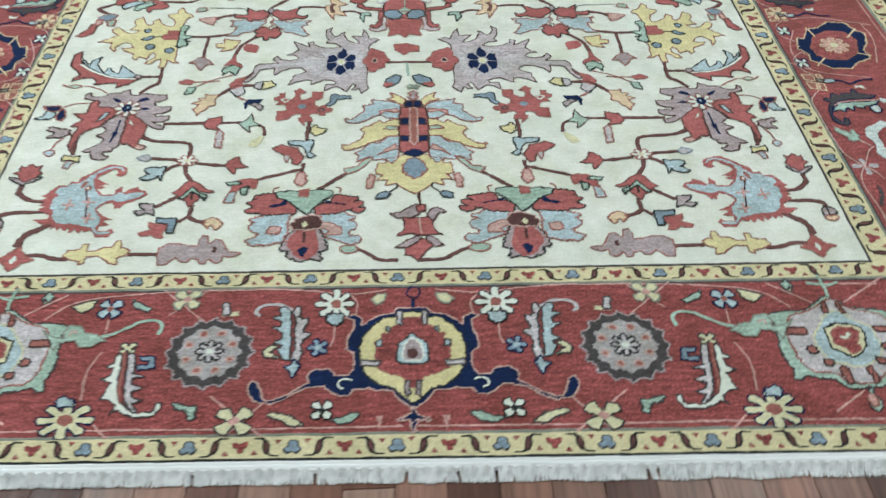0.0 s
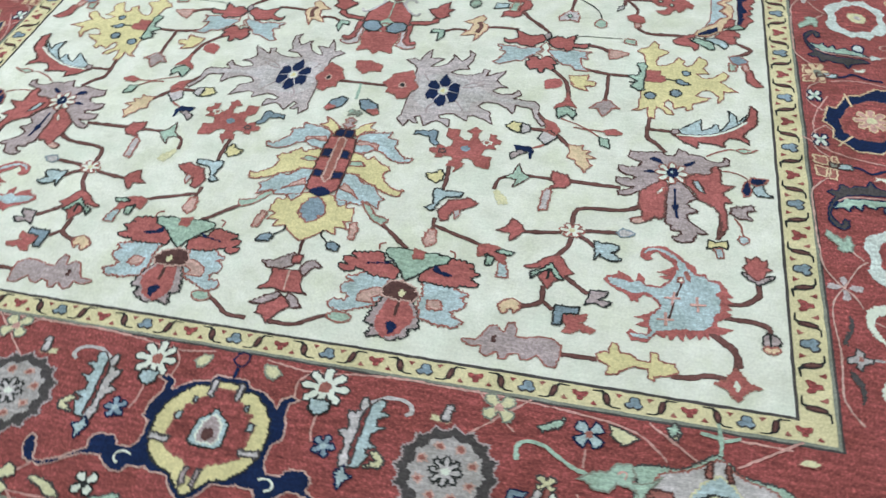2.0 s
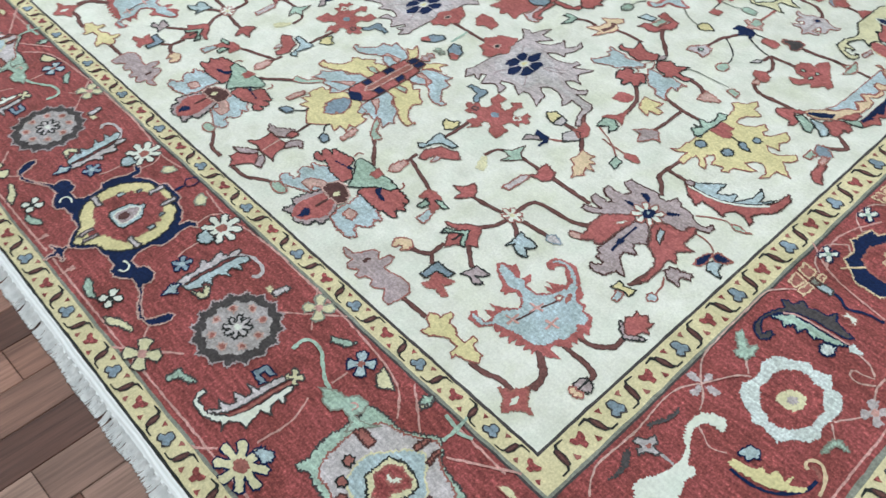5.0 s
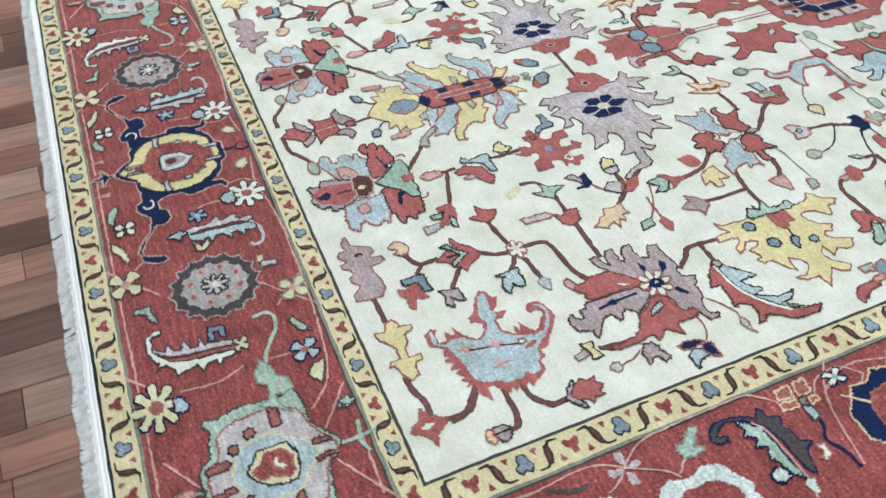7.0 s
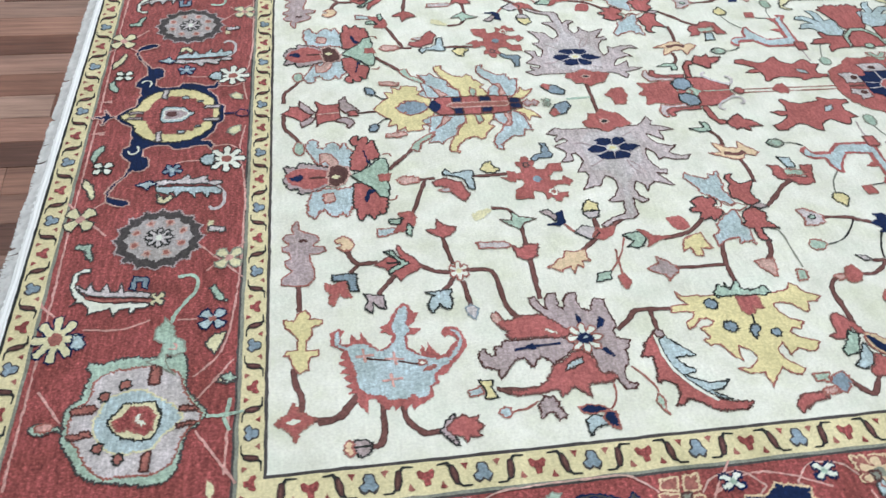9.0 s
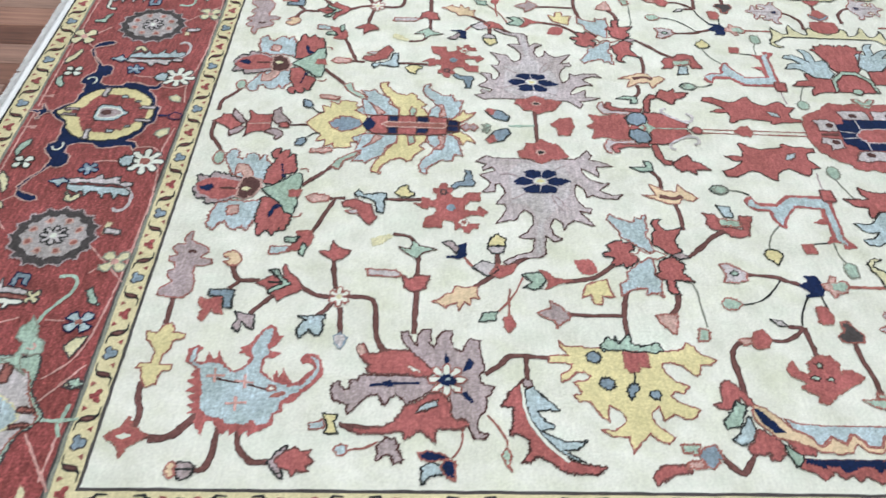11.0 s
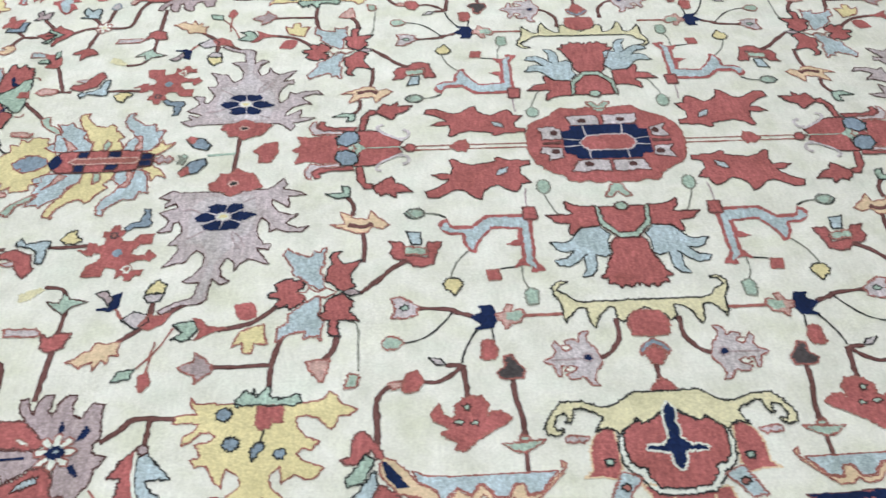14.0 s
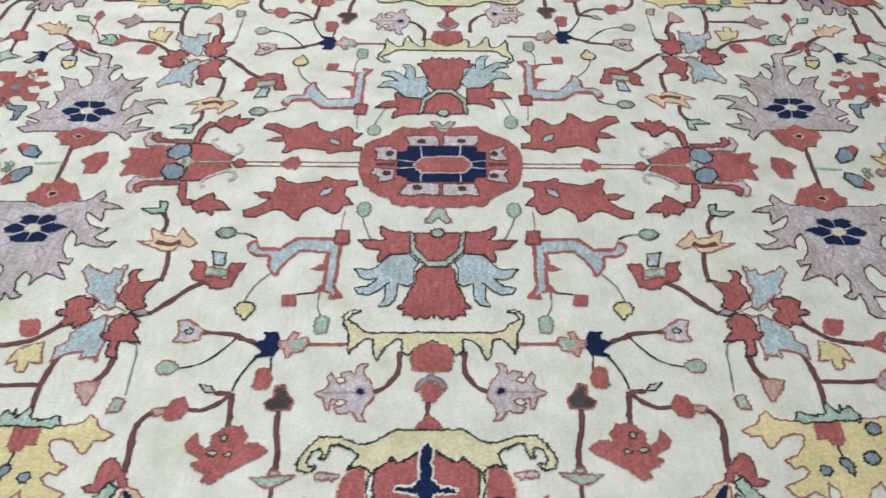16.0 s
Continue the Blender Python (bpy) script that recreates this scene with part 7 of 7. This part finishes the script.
TREFOIL = [(-12, -8), (-6, -12), (0, -8), (6, -12), (11, -9), (15, -3), (9, 1), (8, 7), (4, 11), (-4, 12), (-8, 6), (-7, 1), (-15, -2)]
HEART = [(-15, 8), (-10, 12), (-3, 7), (4, 8), (11, 12), (15, 7), (12, 0), (6, -2), (7, -11), (-4, -12), (-5, -3), (-13, 0)]
LENS = [(-5, -8), (-4, -13), (1, -11), (5, -1), (6, 8), (3, 13), (-1, 11), (-5, 1)]


def tri(u, v, s):
    return [(u - 6, v + 4 * s), (u + 1, v + 5 * s), (u + 7, v + 4 * s), (u + 2, v - 1 * s), (u, v - 5 * s), (u - 3, v - 1 * s)]


def hook(sign):
    thin = [(-4, -14), (-9, -18), (-24, -18), (-26, -15), (-11, -15), (-6, -10)]
    thin2 = [(3, 14), (8, 19), (26, 18), (27, 15), (11, 15), (7, 10)]
    flip = lambda pts: [(sign * u, v) for u, v in pts]
    return [("ink", 1, flip(thin)), ("ink", 1, flip(thin2)), ("ink", 1.4, flip(grown(LENS, 2.2))), ("umber", 2, flip(LENS)), ("bark", 2.4, flip([(0.4 * u, 0.65 * v) for u, v in LENS]))]


TREFOIL_MESH = cell_mesh("trefoil", [("slate", 1, grown(TREFOIL, 2.5)), ("denim", 2, TREFOIL), ("red", 1, tri(-27, 11, 1)), ("rust", 1, tri(27, 11, 1))])
HEART_MESH = cell_mesh("heart", [("red", 2, HEART), ("rust", 1, tri(-27, -11, -1)), ("red", 1, tri(26, -11, -1))])
HOOKS = {s: cell_mesh("hook", hook(s)) for s in (1, -1)}


def stripe_run(stripe, start, end, width, inward_turn, shift=0.0):
    """Ornament from corner to corner; inward_turn: the way the motifs point, in degrees; shift: in cells, towards the start."""
    length = math.hypot(end[0] - start[0], end[1] - start[1])
    cells = 2 * round(length / 0.19)
    for k in range(cells + (1 if shift else 0)):
        for half, kind in ((0.0, "h"), (0.5, "b")):
            w = (k + half + 0.25 - shift) / cells
            if not 0.1 < w * cells < cells - 0.1:
                continue
            p = warp(start[0] + (end[0] - start[0]) * w, start[1] + (end[1] - start[1]) * w)
            blue = k % 2 == 0
            me = HOOKS[-1 if blue else 1] if kind == "h" else (TREFOIL_MESH if blue else HEART_MESH)
            ob = new(me.name.split(".")[0], me)
            ob.parent = stripe
            ob.matrix_basis = pose(*p, 0, 0, 0, inward_turn + random.uniform(-3, 3)) @ Matrix.Diagonal((length / cells / 0.095, width / 0.044, 1, 1))


for stripe, a0, a1, b0, b1 in ((inner_stripe, SX[0], SX[1], SY[0], SY[1]), (outer_stripe, SX[4], SX[5], SY[4], SY[5])):
    mx, my = (a0 + a1) / 2, (b0 + b1) / 2
    stripe_run(stripe, (-mx, -my), (mx, -my), b1 - b0, 0)
    stripe_run(stripe, (mx, my), (-mx, my), b1 - b0, 180)
    stripe_run(stripe, (mx, -my), (mx, my), a1 - a0, 90, 0.74 if stripe is inner_stripe else 0.0)
    stripe_run(stripe, (-mx, my), (-mx, -my), a1 - a0, 270)

# ---------------------------------------------------------------- edges, kilim ends and fringe
def edge_cord():
    """A wrapped cord along each long side."""
    for s in (1, -1):
        verts, faces = [], []
        n, m = 220, 6
        for i in range(n + 1):
            y = SY[6] * (2 * i / n - 1)
            for j in range(m):
                w = 2 * math.pi * j / m
                x, yy = warp(s * (SX[6] + 0.005 + 0.006 * math.cos(w)), y)
                verts.append((x, yy, -0.006 + 0.0065 * math.sin(w)))
        for i in range(n):
            for j in range(m):
                faces.append((i * m + j, i * m + (j + 1) % m, (i + 1) * m + (j + 1) % m, (i + 1) * m + j))
        mesh_object("selvage", verts, faces, [MAT["bark"]], rug, label="red wool-wrapped side cord")


edge_cord()
rng = random.Random(11)
for s in (1, -1):
    # flat-woven band that drops from the pile to the floor
    verts, faces = [], []
    prof = [(0.0, 0.0), (0.003, 0.0008), (0.007, -0.0012), (0.011, 0.0002), (0.015, -0.0016), (0.018, -0.002), (0.021, -0.008)]
    n = 300
    for i in range(n + 1):
        x = (SX[6] + 0.004) * (2 * i / n - 1)
        wob = 0.0022 * noise.noise((x * 9, s, 0.0)) + 0.0008 * noise.noise((x * 70, s, 2.0))
        for v, z in prof:
            px, py = warp(x, s * (SY[6] + v + wob * (1 + v * 40)))
            verts.append((px, py, z + 0.0006 * noise.noise((x * 40, v * 300, s))))
    m = len(prof)
    for i in range(n):
        for j in range(m - 1):
            faces.append((i * m + j, (i + 1) * m + j, (i + 1) * m + j + 1, i * m + j + 1) if s < 0 else (i * m + j, i * m + j + 1, (i + 1) * m + j + 1, (i + 1) * m + j))
    mesh_object("kilim_end", verts, faces, [KILIM], rug, label="white flat-woven cotton end band")
    # knotted warp threads
    verts, faces = [], []
    x = -SX[6]
    lean, gap = 0.0, 0
    while x < SX[6]:
        clump = noise.noise((x * 14, s * 3.0, 1.0))
        x += rng.uniform(0.0012, 0.0026) + (0.006 if rng.random() < 0.008 else 0)
        length = 0.025 + 0.004 * clump + rng.uniform(-0.002, 0.002)
        lean = 0.9 * lean + rng.uniform(-0.03, 0.03)
        dx = 0.010 * lean + 0.008 * noise.noise((x * 30, s, 5.0)) + rng.uniform(-0.0018, 0.0018)
        r = rng.uniform(0.0015, 0.0024)
        z0 = rng.uniform(-0.004, -0.001)
        base = len(verts)
        for k in range(5):
            f = k / 4
            px, py = warp(x + dx * f * f + rng.uniform(-0.0007, 0.0007), s * (SY[6] + 0.016 + length * f))
            z = z0 + (FLOOR_Z + 0.0025 - z0) * min(1, f * 1.5) + 0.0022 * math.sin(3.1 * f + x * 300) * (1 - f)
            rr = r * (1 - 0.45 * f)
            verts += [(px - rr, py, z), (px, py, z + 1.3 * rr), (px + rr, py, z), (px, py, z - rr)]
        for k in range(4):
            for j in range(4):
                q = base + 4 * k
                faces.append((q + j, q + (j + 1) % 4, q + 4 + (j + 1) % 4, q + 4 + j))
    tagged(mesh_object("fringe", verts, faces, [COTTON], rug, label="short off-white cotton fringe"), kind="stuff")

# ---------------------------------------------------------------- floor planks
PLANK_W = 0.0905
LAID = Matrix.Translation((0.49, -2.2, 0)) @ Matrix.Rotation(math.radians(2.0), 4, "Z") @ Matrix.Translation((-0.49, 2.2, 0))  # the boards run a little askew to the rug


def plank_mesh(length, width=PLANK_W - 0.0012, thick=0.004):
    b = 0.0011
    v = []
    for hx, hy, z in ((0, 0, -thick), (0, 0, -b), (b, b, 0.0)):
        v += [(hx, hy, z), (width - hx, hy, z), (width - hx, length - hy, z), (hx, length - hy, z)]
    f = [(8, 9, 10, 11)]
    for k in (0, 4):
        for j in range(4):
            f.append((k + j, k + (j + 1) % 4, k + 4 + (j + 1) % 4, k + 4 + j))
    me = bpy.data.meshes.new("plank")
    me.from_pydata(v, [], f)
    me.materials.append(WOOD)
    me.update()
    return me


PLANKS = {n: plank_mesh(0.01 * n - 0.0012) for n in (45, 60, 80, 95, 120)}
prng = random.Random(5)
far_v, far_f = [], []
x = 0.49 - 44 * PLANK_W
while x < ROOM[1] - 2 * PLANK_W:
    y = ROOM[2] - prng.uniform(0, 0.4)
    while y < ROOM[3]:
        n = prng.choice(list(PLANKS))
        if -1.55 < x < 1.75 and y < -1.9 and y + 0.01 * n > -3.3:
            ob = new("plank", PLANKS[n])
            ob.parent = floor
            ob.matrix_basis = LAID @ Matrix.Translation((x, y, FLOOR_Z))
        else:
            ya, yb = max(y, ROOM[2]), min(y + 0.01 * n, ROOM[3])
            q = len(far_v)
            far_v += [tuple(LAID @ Vector(p)) for p in ((x, ya, FLOOR_Z), (x + PLANK_W - 0.0012, ya, FLOOR_Z), (x + PLANK_W - 0.0012, yb - 0.0012, FLOOR_Z), (x, yb - 0.0012, FLOOR_Z))]
            far_f.append((q, q + 1, q + 2, q + 3))
        y += 0.01 * n
    x += PLANK_W
tagged(mesh_object("far_planks", far_v, far_f, [WOOD_JOINED], floor), kind="stuff")
